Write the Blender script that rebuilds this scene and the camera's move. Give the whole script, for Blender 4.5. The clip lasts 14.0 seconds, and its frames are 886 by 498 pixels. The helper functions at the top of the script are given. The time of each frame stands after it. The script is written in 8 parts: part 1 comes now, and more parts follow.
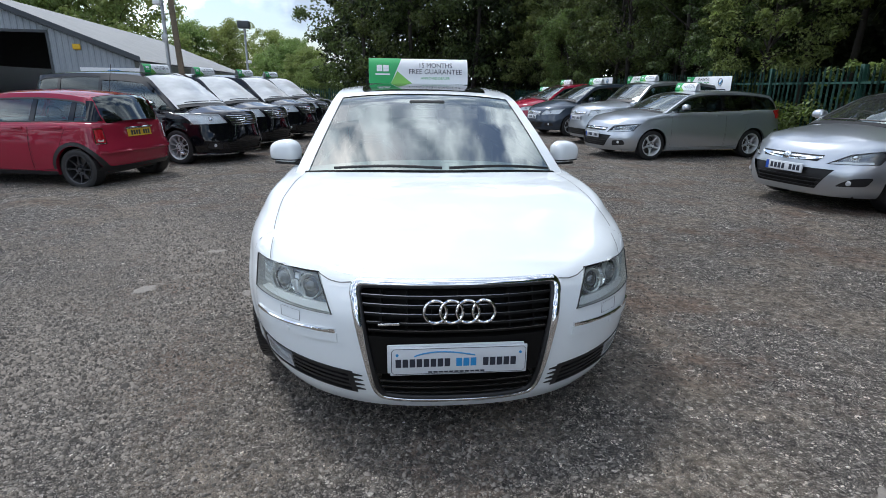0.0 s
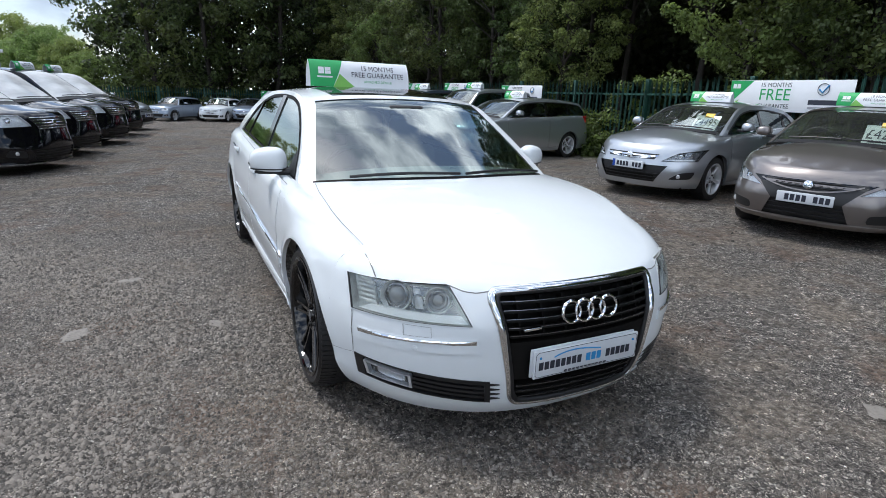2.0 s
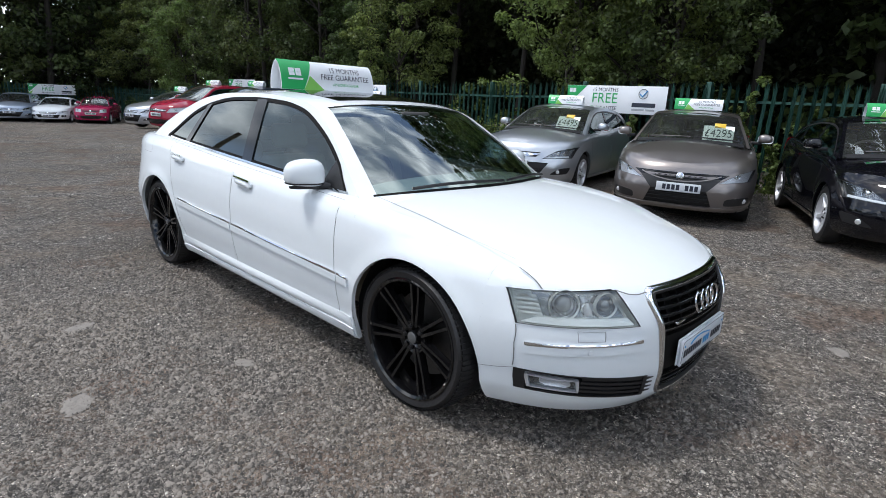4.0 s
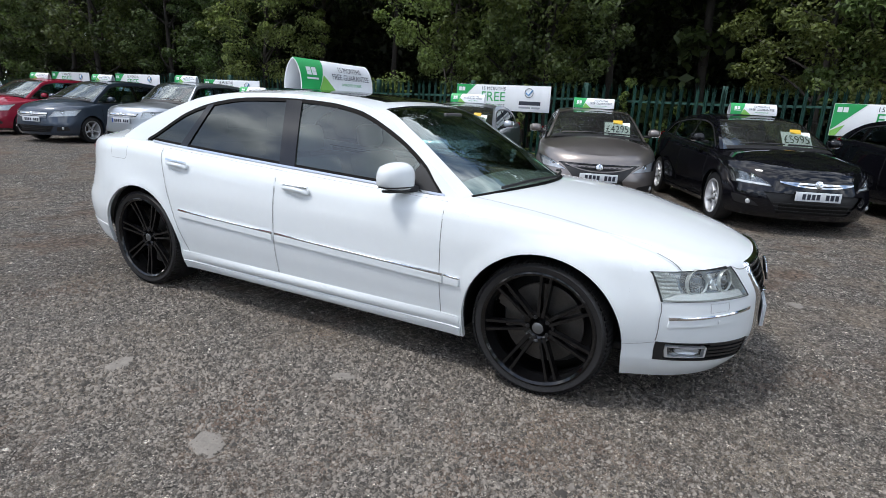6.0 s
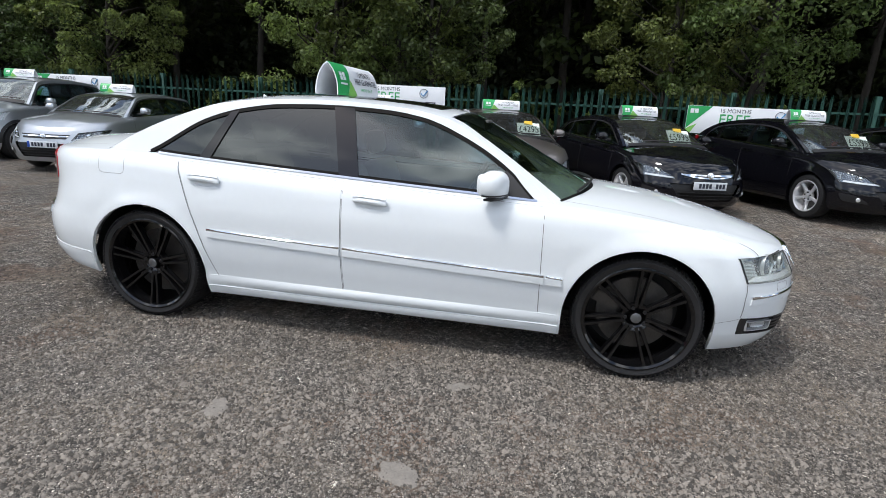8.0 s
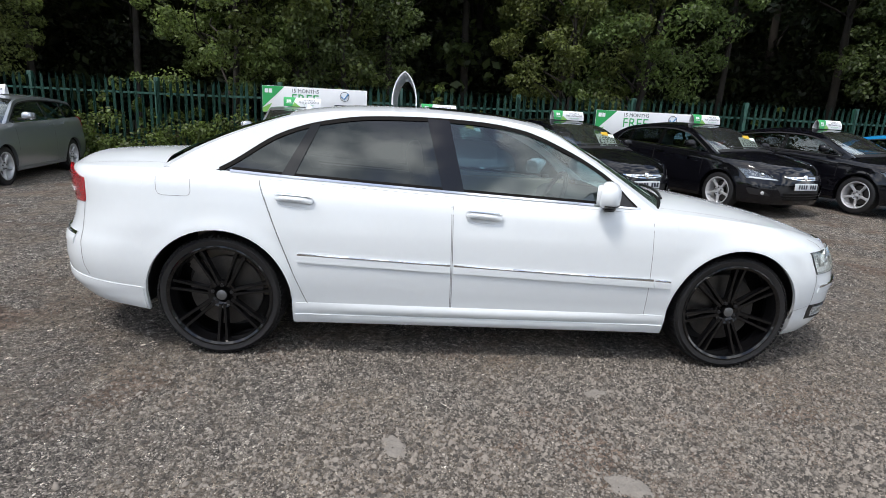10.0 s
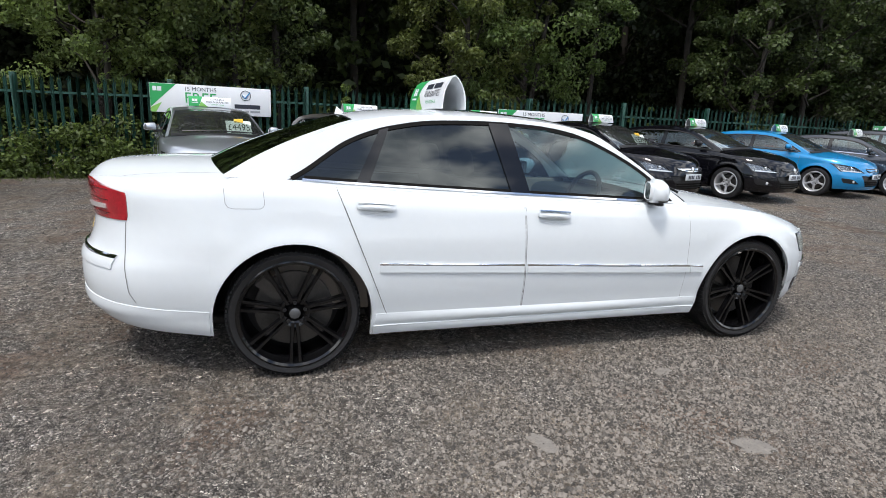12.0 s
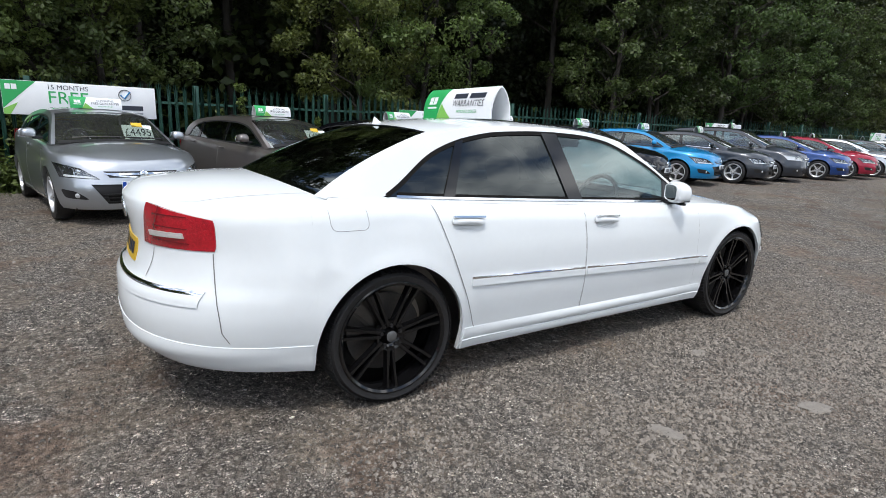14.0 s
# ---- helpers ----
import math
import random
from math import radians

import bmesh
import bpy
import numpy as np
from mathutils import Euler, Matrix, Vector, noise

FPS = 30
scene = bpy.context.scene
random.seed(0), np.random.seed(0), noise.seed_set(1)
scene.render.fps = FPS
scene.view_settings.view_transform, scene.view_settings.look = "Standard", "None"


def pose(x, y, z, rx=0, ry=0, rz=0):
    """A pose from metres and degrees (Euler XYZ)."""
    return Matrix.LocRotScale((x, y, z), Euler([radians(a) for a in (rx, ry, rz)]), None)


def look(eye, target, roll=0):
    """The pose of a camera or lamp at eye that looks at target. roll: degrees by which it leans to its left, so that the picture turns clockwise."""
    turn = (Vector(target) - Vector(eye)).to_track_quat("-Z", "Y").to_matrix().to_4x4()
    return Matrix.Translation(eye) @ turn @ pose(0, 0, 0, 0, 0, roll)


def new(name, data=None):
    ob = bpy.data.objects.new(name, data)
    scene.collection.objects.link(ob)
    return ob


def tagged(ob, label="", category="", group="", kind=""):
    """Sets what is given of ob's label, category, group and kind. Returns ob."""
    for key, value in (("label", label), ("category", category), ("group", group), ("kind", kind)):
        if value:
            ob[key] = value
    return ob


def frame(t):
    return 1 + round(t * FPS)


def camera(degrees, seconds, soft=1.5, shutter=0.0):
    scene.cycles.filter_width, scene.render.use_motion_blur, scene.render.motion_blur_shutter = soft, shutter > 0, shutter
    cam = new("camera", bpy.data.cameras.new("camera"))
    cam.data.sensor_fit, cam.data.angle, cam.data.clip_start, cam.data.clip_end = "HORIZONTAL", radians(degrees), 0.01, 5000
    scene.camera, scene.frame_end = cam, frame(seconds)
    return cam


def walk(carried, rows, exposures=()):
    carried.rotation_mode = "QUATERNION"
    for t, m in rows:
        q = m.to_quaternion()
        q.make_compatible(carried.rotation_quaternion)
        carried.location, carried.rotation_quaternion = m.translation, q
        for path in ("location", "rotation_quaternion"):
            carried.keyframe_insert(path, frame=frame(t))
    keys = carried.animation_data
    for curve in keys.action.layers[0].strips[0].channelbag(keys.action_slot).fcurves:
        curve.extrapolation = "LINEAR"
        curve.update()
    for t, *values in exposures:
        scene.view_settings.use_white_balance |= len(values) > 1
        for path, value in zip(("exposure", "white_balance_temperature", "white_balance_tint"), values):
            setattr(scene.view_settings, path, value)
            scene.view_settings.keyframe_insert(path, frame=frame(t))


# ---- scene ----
cam = camera(78.5, 14.0, soft=0.8)
METRES, EYE, TILT, LEAN, TURN = 9.615, 1.5, 0.0, 0.0, -1.7
PATH = [
    (0, (-0.247, 0.135, 1.425), (-0.061, 2.042, 0.851), 0.8),
    (0.5, (-0.533, 0.148, 1.408), (-0.254, 2.046, 0.843), 1.4),
    (1, (-0.804, 0.239, 1.376), (-0.345, 2.103, 0.814), 1.7),
    (1.5, (-1.095, 0.366, 1.393), (-0.393, 2.154, 0.836), 2.0),
    (2, (-1.428, 0.468, 1.411), (-0.562, 2.187, 0.865), 2.2),
    (2.5, (-1.694, 0.618, 1.399), (-0.664, 2.244, 0.857), 2.3),
    (3, (-1.944, 0.833, 1.419), (-0.743, 2.337, 0.878), 2.5),
    (3.2, (-2.06, 0.915, 1.417), (-0.812, 2.382, 0.879), 2.6),
    (5.3, (-3.081, 1.916, 1.392), (-1.451, 2.955, 0.879), 3.0),
    (5.5, (-3.157, 2.002, 1.384), (-1.497, 2.994, 0.872), 3.0),
    (6, (-3.326, 2.277, 1.379), (-1.599, 3.146, 0.869), 3.0),
    (6.5, (-3.503, 2.569, 1.378), (-1.714, 3.307, 0.873), 3.1),
    (7, (-3.655, 2.842, 1.383), (-1.812, 3.441, 0.888), 3.1),
    (7.5, (-3.719, 3.168, 1.377), (-1.835, 3.624, 0.883), 3.1),
    (8, (-3.797, 3.506, 1.372), (-1.89, 3.855, 0.882), 3.1),
    (8.2, (-3.848, 3.653, 1.38), (-1.932, 3.964, 0.895), 3.2),
    (10.5, (-3.848, 5.124, 1.365), (-1.916, 4.883, 0.904), 2.9),
    (11, (-3.788, 5.396, 1.364), (-1.875, 5.031, 0.908), 2.8),
    (11.5, (-3.767, 5.716, 1.372), (-1.879, 5.23, 0.925), 2.7),
    (12, (-3.681, 5.997, 1.344), (-1.824, 5.405, 0.899), 2.7),
    (12.5, (-3.561, 6.259, 1.356), (-1.745, 5.549, 0.913), 2.6),
    (13, (-3.451, 6.573, 1.366), (-1.678, 5.758, 0.927), 2.6),
    (13.5, (-3.343, 6.851, 1.355), (-1.624, 5.926, 0.922), 2.5),
    (14, (-3.17, 7.081, 1.372), (-1.526, 6.027, 0.939), 2.2),
]
walk(cam, [(t, look(eye, target, roll)) for t, eye, target, roll in PATH],
     exposures=[(0, -0.05, 5960, 9), (3.2, 0.0, 6050, 10), (6.5, 0.0, 6200, 10), (11, 0.08, 6420, 11), (14, 0.06, 6340, 10)])

# ---- world, sun, exposure ----
scene.view_settings.exposure = 0.0
SUN_AZ, SUN_EL = 134.0, 62.0          # degrees from +x, counter-clockwise; above the horizon
world = bpy.data.worlds.new("sky")
scene.world = world
world.use_nodes = True
wn, wl = world.node_tree.nodes, world.node_tree.links
wn.clear()
w_out = wn.new("ShaderNodeOutputWorld")
w_bg = wn.new("ShaderNodeBackground")
w_sky = wn.new("ShaderNodeTexSky")
w_sky.sky_type, w_sky.sun_disc = "NISHITA", False
w_sky.sun_elevation, w_sky.sun_rotation = radians(SUN_EL), radians(90 - SUN_AZ)
w_sky.air_density, w_sky.dust_density = 1.0, 2.0
w_co = wn.new("ShaderNodeTexCoord")
w_map = wn.new("ShaderNodeMapping")
w_map.inputs["Scale"].default_value = (1.0, 1.0, 1.5)
w_noise = wn.new("ShaderNodeTexNoise")
w_noise.inputs["Scale"].default_value, w_noise.inputs["Detail"].default_value = 4.6, 6
w_noise.inputs["Roughness"].default_value = 0.5
w_ramp = wn.new("ShaderNodeValToRGB")
w_ramp.color_ramp.elements[0].position, w_ramp.color_ramp.elements[1].position = 0.42, 0.54
w_noise2 = wn.new("ShaderNodeTexNoise")
w_noise2.inputs["Scale"].default_value, w_noise2.inputs["Detail"].default_value = 5.5, 5
w_cloud = wn.new("ShaderNodeValToRGB")
w_cloud.color_ramp.elements[0].color, w_cloud.color_ramp.elements[1].color = (3.5, 4.0, 4.7, 1), (14.0, 14.1, 14.3, 1)
w_cloud.color_ramp.elements[0].position, w_cloud.color_ramp.elements[1].position = 0.40, 0.60
w_mix = wn.new("ShaderNodeMix")
w_mix.data_type = "RGBA"
wl.new(w_co.outputs["Generated"], w_map.inputs[0])
wl.new(w_map.outputs[0], w_noise.inputs["Vector"])
wl.new(w_map.outputs[0], w_noise2.inputs["Vector"])
wl.new(w_noise.outputs["Fac"], w_ramp.inputs[0])
wl.new(w_noise2.outputs["Fac"], w_cloud.inputs[0])
wl.new(w_ramp.outputs[0], w_mix.inputs["Factor"])
wl.new(w_sky.outputs[0], w_mix.inputs["A"])
wl.new(w_cloud.outputs[0], w_mix.inputs["B"])
wl.new(w_mix.outputs["Result"], w_bg.inputs["Color"])
w_bg.inputs["Strength"].default_value = 0.18
wl.new(w_bg.outputs[0], w_out.inputs[0])

sun = new("sun", bpy.data.lights.new("sun", "SUN"))
sun.data.energy, sun.data.angle, sun.data.color = 2.5, radians(11.0), (1.0, 0.95, 0.88)
_sd = Vector((math.cos(radians(SUN_EL)) * math.cos(radians(SUN_AZ)), math.cos(radians(SUN_EL)) * math.sin(radians(SUN_AZ)), math.sin(radians(SUN_EL))))
sun.matrix_world = look(tuple(_sd * 60), (0, 0, 0))


# ---- materials ----
def node_material(name):
    m = bpy.data.materials.new(name)
    m.use_nodes = True
    return m, m.node_tree.nodes, m.node_tree.links, m.node_tree.nodes["Principled BSDF"]


def mat(name, col, rough=0.5, metal=0.0, var=0.15, scale=8.0, bump=0.0, bscale=60.0, coat=0.0, random_col=0.0, island=0.0, spec=0.5):
    """A plain material with a two-scale variation of colour and gloss, and a fine relief."""
    m, n, l, p = node_material(name)
    p.inputs["Roughness"].default_value, p.inputs["Metallic"].default_value = rough, metal
    p.inputs["Coat Weight"].default_value, p.inputs["Coat Roughness"].default_value = coat, 0.03
    p.inputs["Specular IOR Level"].default_value = spec
    co = n.new("ShaderNodeTexCoord")
    a, b = n.new("ShaderNodeTexNoise"), n.new("ShaderNodeTexNoise")
    a.inputs["Scale"].default_value, a.inputs["Detail"].default_value = scale, 5
    b.inputs["Scale"].default_value, b.inputs["Detail"].default_value = scale * 9, 4
    for q in (a, b):
        l.new(co.outputs["Object"], q.inputs["Vector"])
    add = n.new("ShaderNodeMath")
    add.operation = "ADD"
    l.new(a.outputs["Fac"], add.inputs[0])
    l.new(b.outputs["Fac"], add.inputs[1])
    last = add.outputs[0]
    if random_col or island:
        src = n.new("ShaderNodeObjectInfo") if random_col else n.new("ShaderNodeNewGeometry")
        k = n.new("ShaderNodeMath")
        k.operation = "MULTIPLY_ADD"
        l.new(src.outputs["Random" if random_col else "Random Per Island"], k.inputs[0])
        k.inputs[1].default_value = (random_col or island) * 2
        l.new(last, k.inputs[2])
        last = k.outputs[0]
        mid = 1.0 + (random_col or island)
    else:
        mid = 1.0
    r = n.new("ShaderNodeMapRange")
    l.new(last, r.inputs["Value"])
    r.inputs["From Min"].default_value, r.inputs["From Max"].default_value = mid - 0.6, mid + 0.6
    r.inputs["To Min"].default_value, r.inputs["To Max"].default_value = 1 - var, 1 + var
    mul = n.new("ShaderNodeVectorMath")
    mul.operation = "SCALE"
    mul.inputs[0].default_value = col
    l.new(r.outputs[0], mul.inputs["Scale"])
    l.new(mul.outputs[0], p.inputs["Base Color"])
    if bump:
        bn, bp = n.new("ShaderNodeTexNoise"), n.new("ShaderNodeBump")
        bn.inputs["Scale"].default_value, bn.inputs["Detail"].default_value = bscale, 5
        l.new(co.outputs["Object"], bn.inputs["Vector"])
        l.new(bn.outputs["Fac"], bp.inputs["Height"])
        bp.inputs["Strength"].default_value, bp.inputs["Distance"].default_value = bump, 0.01
        l.new(bp.outputs[0], p.inputs["Normal"])
    return m


def paint(name, col, metal=0.0, rough=0.35, dust_glare=0.03):
    """Car paint: a base coat with faint flake and a dusty road film, under clear lacquer."""
    return mat(name, col, rough, metal, var=dust_glare, scale=3.0, coat=1.0, spec=0.5 if metal else 0.0)


def glass(name, tint, gloss_ior=1.5, dust_glare=0.0):
    """Car or lamp glass: tinted see-through with a Fresnel gloss, and on request a white layer painted in for glare."""
    m = bpy.data.materials.new(name)
    m.use_nodes = True
    n, l = m.node_tree.nodes, m.node_tree.links
    n.clear()
    out, mx, lw, pw, fr, tr, gl = (n.new("ShaderNode" + k) for k in ("OutputMaterial", "MixShader", "LayerWeight", "Math", "MapRange", "BsdfTransparent", "BsdfGlossy"))
    lw.inputs["Blend"].default_value = 0.5
    pw.operation = "POWER"
    pw.inputs[1].default_value = 4.0
    l.new(lw.outputs["Facing"], pw.inputs[0])
    l.new(pw.outputs[0], fr.inputs["Value"])
    fr.inputs["To Min"].default_value = ((gloss_ior - 1) / (gloss_ior + 1)) ** 2
    tr.inputs["Color"].default_value = (*tint, 1)
    gl.inputs["Roughness"].default_value = 0.015
    gl.inputs["Color"].default_value = (0.93, 1.0, 0.98, 1)
    l.new(fr.outputs[0], mx.inputs[0])
    l.new(tr.outputs[0], mx.inputs[1])
    l.new(gl.outputs[0], mx.inputs[2])
    last = mx.outputs[0]
    if dust_glare:
        df, md, dn, dr = (n.new("ShaderNode" + k) for k in ("BsdfDiffuse", "MixShader", "TexNoise", "MapRange"))
        df.inputs["Color"].default_value = (0.80, 0.81, 0.82, 1)
        dn.inputs["Scale"].default_value, dn.inputs["Detail"].default_value = 3.0, 6
        l.new(dn.outputs["Fac"], dr.inputs["Value"])
        dr.inputs["To Min"].default_value, dr.inputs["To Max"].default_value = dust_glare * 0.4, dust_glare * 1.6
        l.new(dr.outputs[0], md.inputs[0])
        l.new(last, md.inputs[1])
        l.new(df.outputs[0], md.inputs[2])
        last = md.outputs[0]
    l.new(last, out.inputs[0])
    return m


def leaf_material(name, col, var=0.55):
    m, n, l, p = node_material(name)
    geo, info = n.new("ShaderNodeNewGeometry"), n.new("ShaderNodeObjectInfo")
    hsv = n.new("ShaderNodeHueSaturation")
    hsv.inputs["Color"].default_value = (*col, 1)
    v = n.new("ShaderNodeMapRange")
    l.new(geo.outputs["Random Per Island"], v.inputs["Value"])
    v.inputs["To Min"].default_value, v.inputs["To Max"].default_value = 1 - var, 1 + var
    l.new(v.outputs[0], hsv.inputs["Value"])
    h = n.new("ShaderNodeMapRange")
    l.new(info.outputs["Random"], h.inputs["Value"])
    h.inputs["To Min"].default_value, h.inputs["To Max"].default_value = 0.475, 0.515
    l.new(h.outputs[0], hsv.inputs["Hue"])
    l.new(hsv.outputs[0], p.inputs["Base Color"])
    p.inputs["Roughness"].default_value = 0.5
    p.inputs["Specular IOR Level"].default_value = 0.35
    tl, mx, out = n.new("ShaderNodeBsdfTranslucent"), n.new("ShaderNodeMixShader"), n["Material Output"]
    bright = n.new("ShaderNodeHueSaturation")
    bright.inputs["Value"].default_value, bright.inputs["Saturation"].default_value = 1.5, 1.1
    l.new(hsv.outputs[0], bright.inputs["Color"])
    l.new(bright.outputs[0], tl.inputs["Color"])
    mx.inputs[0].default_value = 0.42
    l.new(p.outputs[0], mx.inputs[1])
    l.new(tl.outputs[0], mx.inputs[2])
    l.new(mx.outputs[0], out.inputs[0])
    return m


def gravel_material():
    """Packed stones of two sizes, the shade in their gaps painted dark, with patches of brown earth trodden over them.
    """
    m, n, l, p = node_material("gravel")
    co = n.new("ShaderNodeTexCoord")

    def value(op, a, b, c=None):
        q = n.new("ShaderNodeMath")
        q.operation = op
        for k, v in enumerate((a, b, c)):
            if v is None:
                continue
            if isinstance(v, (int, float)):
                q.inputs[k].default_value = v
            else:
                l.new(v, q.inputs[k])
        return q.outputs[0]

    def span(v, a, b, c, d):
        q = n.new("ShaderNodeMapRange")
        l.new(v, q.inputs["Value"])
        for k, w in zip(("From Min", "From Max", "To Min", "To Max"), (a, b, c, d)):
            q.inputs[k].default_value = w
        return q.outputs[0]

    def noise_of(scale, detail, rough=0.6):
        q = n.new("ShaderNodeTexNoise")
        q.inputs["Scale"].default_value, q.inputs["Detail"].default_value, q.inputs["Roughness"].default_value = scale, detail, rough
        l.new(co.outputs["Object"], q.inputs["Vector"])
        return q.outputs["Fac"]

    def stones(scale):
        e, c = n.new("ShaderNodeTexVoronoi"), n.new("ShaderNodeTexVoronoi")
        e.feature = "DISTANCE_TO_EDGE"
        for q in (e, c):
            q.inputs["Scale"].default_value = scale
            l.new(co.outputs["Object"], q.inputs["Vector"])
        sep = n.new("ShaderNodeSeparateColor")
        l.new(c.outputs["Color"], sep.inputs[0])
        return e.outputs["Distance"], sep.outputs["Red"], sep.outputs["Green"]

    def blend(fac, a, b):
        q = n.new("ShaderNodeMix")
        q.data_type = "RGBA"
        for k, v in (("Factor", fac), ("A", a), ("B", b)):
            if isinstance(v, tuple):
                q.inputs[k].default_value = v
            else:
                l.new(v, q.inputs[k])
        return q.outputs["Result"]

    def tones(v):
        r = n.new("ShaderNodeValToRGB")
        e = r.color_ramp.elements
        e[0].color, e[1].color = (0.132, 0.119, 0.105, 1), (0.86, 0.80, 0.72, 1)
        for at, c in ((0.58, (0.340, 0.306, 0.267, 1)), (0.86, (0.56, 0.512, 0.452, 1))):
            e.new(at).color = c
        l.new(v, r.inputs[0])
        return r.outputs[0]
    e1, r1, g1 = stones(72)
    e2, r2, g2 = stones(150)
    # dark tone at the cell edges: shade between stones, put into the colour
    gap_shade = (0.040, 0.035, 0.031, 1)
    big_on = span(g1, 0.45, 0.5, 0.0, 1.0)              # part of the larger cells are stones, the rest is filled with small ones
    small = blend(span(e2, 0.03, 0.20, 0.0, 1.0), gap_shade, tones(r2))
    large = blend(span(e1, 0.03, 0.15, 0.0, 1.0), gap_shade, tones(r1))
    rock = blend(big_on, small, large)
    e3, r3, g3 = stones(38)                             # a few coarse stones among them
    rock = blend(value("MULTIPLY", span(g3, 0.90, 0.92, 0.0, 1.0), span(e3, 0.10, 0.20, 0.0, 1.0)), rock, tones(r3))
    patchy = noise_of(1.3, 9, 0.65)
    rock = blend(span(patchy, 0.45, 0.62, 0.0, 0.66), rock, (0.262, 0.214, 0.163, 1))
    rust = noise_of(0.9, 8, 0.7)
    rock = blend(span(rust, 0.525, 0.62, 0.0, 0.80), rock, (0.185, 0.130, 0.096, 1))
    tone = n.new("ShaderNodeVectorMath")
    tone.operation = "SCALE"
    l.new(rock, tone.inputs[0])
    mottle = value("MULTIPLY", span(noise_of(0.35, 7), 0.3, 0.7, 0.90, 1.36), span(noise_of(9.0, 6, 0.7), 0.32, 0.68, 0.60, 1.45))
    l.new(value("MULTIPLY", mottle, span(noise_of(26.0, 4, 0.7), 0.38, 0.62, 0.52, 1.50)), tone.inputs["Scale"])
    l.new(tone.outputs[0], p.inputs["Base Color"])
    p.inputs["Roughness"].default_value, p.inputs["Diffuse Roughness"].default_value = 0.75, 0.4
    p.inputs["Specular IOR Level"].default_value = 0.3
    h1 = value("MULTIPLY", span(e1, 0.0, 0.3, 0.0, 1.0), big_on)
    h = value("MULTIPLY_ADD", span(e2, 0.0, 0.3, 0.0, 1.0), 0.45, h1)
    bp = n.new("ShaderNodeBump")
    bp.inputs["Strength"].default_value, bp.inputs["Distance"].default_value = 1.0, 0.022
    l.new(h, bp.inputs["Height"])
    l.new(bp.outputs[0], p.inputs["Normal"])
    return m


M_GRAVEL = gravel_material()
M_PEBBLE = mat("pebble", (0.140, 0.124, 0.106), 0.85, var=0.68, scale=30, bump=0.3, island=1.0)
M_STONE = mat("flat_stone", (0.19, 0.172, 0.150), 0.85, var=0.35, scale=14, bump=0.7, bscale=40)
M_WHITE = paint("white_paint", (0.718, 0.757, 0.776), dust_glare=0.02)
M_BLACKPAINT = paint("black_paint", (0.004, 0.004, 0.006))
M_SILVER = paint("silver_paint", (0.46, 0.49, 0.525), 0.8, 0.30)
M_GREYBROWN = paint("bronze_grey_paint", (0.20, 0.18, 0.17), 0.75, 0.33)
M_RED = paint("red_paint", (0.27, 0.018, 0.04))
M_BLUE = paint("bright_blue_paint", (0.002, 0.24, 0.54), 0.3)
M_NAVY = paint("dark_blue_paint", (0.03, 0.045, 0.07), 0.4)
M_ROYAL = paint("royal_blue_paint", (0.008, 0.05, 0.22), 0.3)
M_DGREY = paint("dark_grey_paint", (0.030, 0.037, 0.05), 0.5)
M_ICE = paint("pale_blue_paint", (0.30, 0.36, 0.45), 0.5)
M_PINK = paint("magenta_paint", (0.35, 0.02, 0.08))
M_TRIM = mat("black_trim", (0.012, 0.012, 0.013), 0.45, var=0.2, bump=0.1, bscale=300)
M_GLOSSBLACK = mat("gloss_black", (0.004, 0.004, 0.0045), 0.07, var=0.2, coat=0.0, spec=0.55)
M_DARKCHROME = mat("dark_chrome", (0.22, 0.22, 0.225), 0.25, 0.9, var=0.1)
M_GRILLE = mat("grille_black", (0.008, 0.0075, 0.007), 0.6, var=0.1, spec=0.1)
M_SEAM = mat("seam_gap", (0.16, 0.16, 0.16), 0.9, var=0.1)
M_DARKSEAM = mat("dark_seam_gap", (0.004, 0.004, 0.004), 0.9, var=0.1)
M_TYRE = mat("tyre_rubber", (0.014, 0.014, 0.015), 0.46, spec=0.5, var=0.3, scale=20, bump=0.25, bscale=90)
M_CHROME = mat("chrome", (0.78, 0.79, 0.8), 0.07, 1.0, var=0.03)
M_ALLOY = mat("silver_alloy", (0.62, 0.63, 0.65), 0.3, 0.5, var=0.1)
M_STEEL = mat("brake_steel", (0.11, 0.105, 0.10), 0.4, 0.9, var=0.3, scale=12)
M_GLASS = glass("window_glass", (0.36, 0.50, 0.54), 1.95)
M_SCREEN = glass("windscreen_glass", (0.28, 0.37, 0.33), 2.8)
# van windscreens: bright sky glare imitated by a strong white diffuse layer
M_SKYGLARE = glass("sky_glare_windscreen", (0.30, 0.36, 0.34), 2.5, 0.6)
M_PARKED = glass("parked_windscreen", (0.52, 0.58, 0.56), 2.4, 0.02)
M_PRIVACY = glass("privacy_glass", (0.05, 0.05, 0.054), 1.75)
# a little white mixed in imitates the lens's sheen at slanting views
M_HEADLENS = glass("pale_sheen_lens", (0.86, 0.89, 0.88), 1.62, 0.06)
M_LENS = glass("lamp_lens", (0.88, 0.9, 0.92))
M_REDLENS = mat("red_lens", (0.38, 0.005, 0.014), 0.08, var=0.7, scale=11, coat=1.0, bump=0.25, bscale=180)
M_DEEPRED = mat("deep_red_lens", (0.17, 0.003, 0.008), 0.1, var=0.3, scale=20, coat=1.0)
M_CLEARLENS = mat("clear_reflector", (0.75, 0.72, 0.70), 0.15, 0.4, var=0.2, scale=40)
M_MIRROR = mat("mirror_glass", (0.85, 0.87, 0.88), 0.01, 1.0, var=0.0)
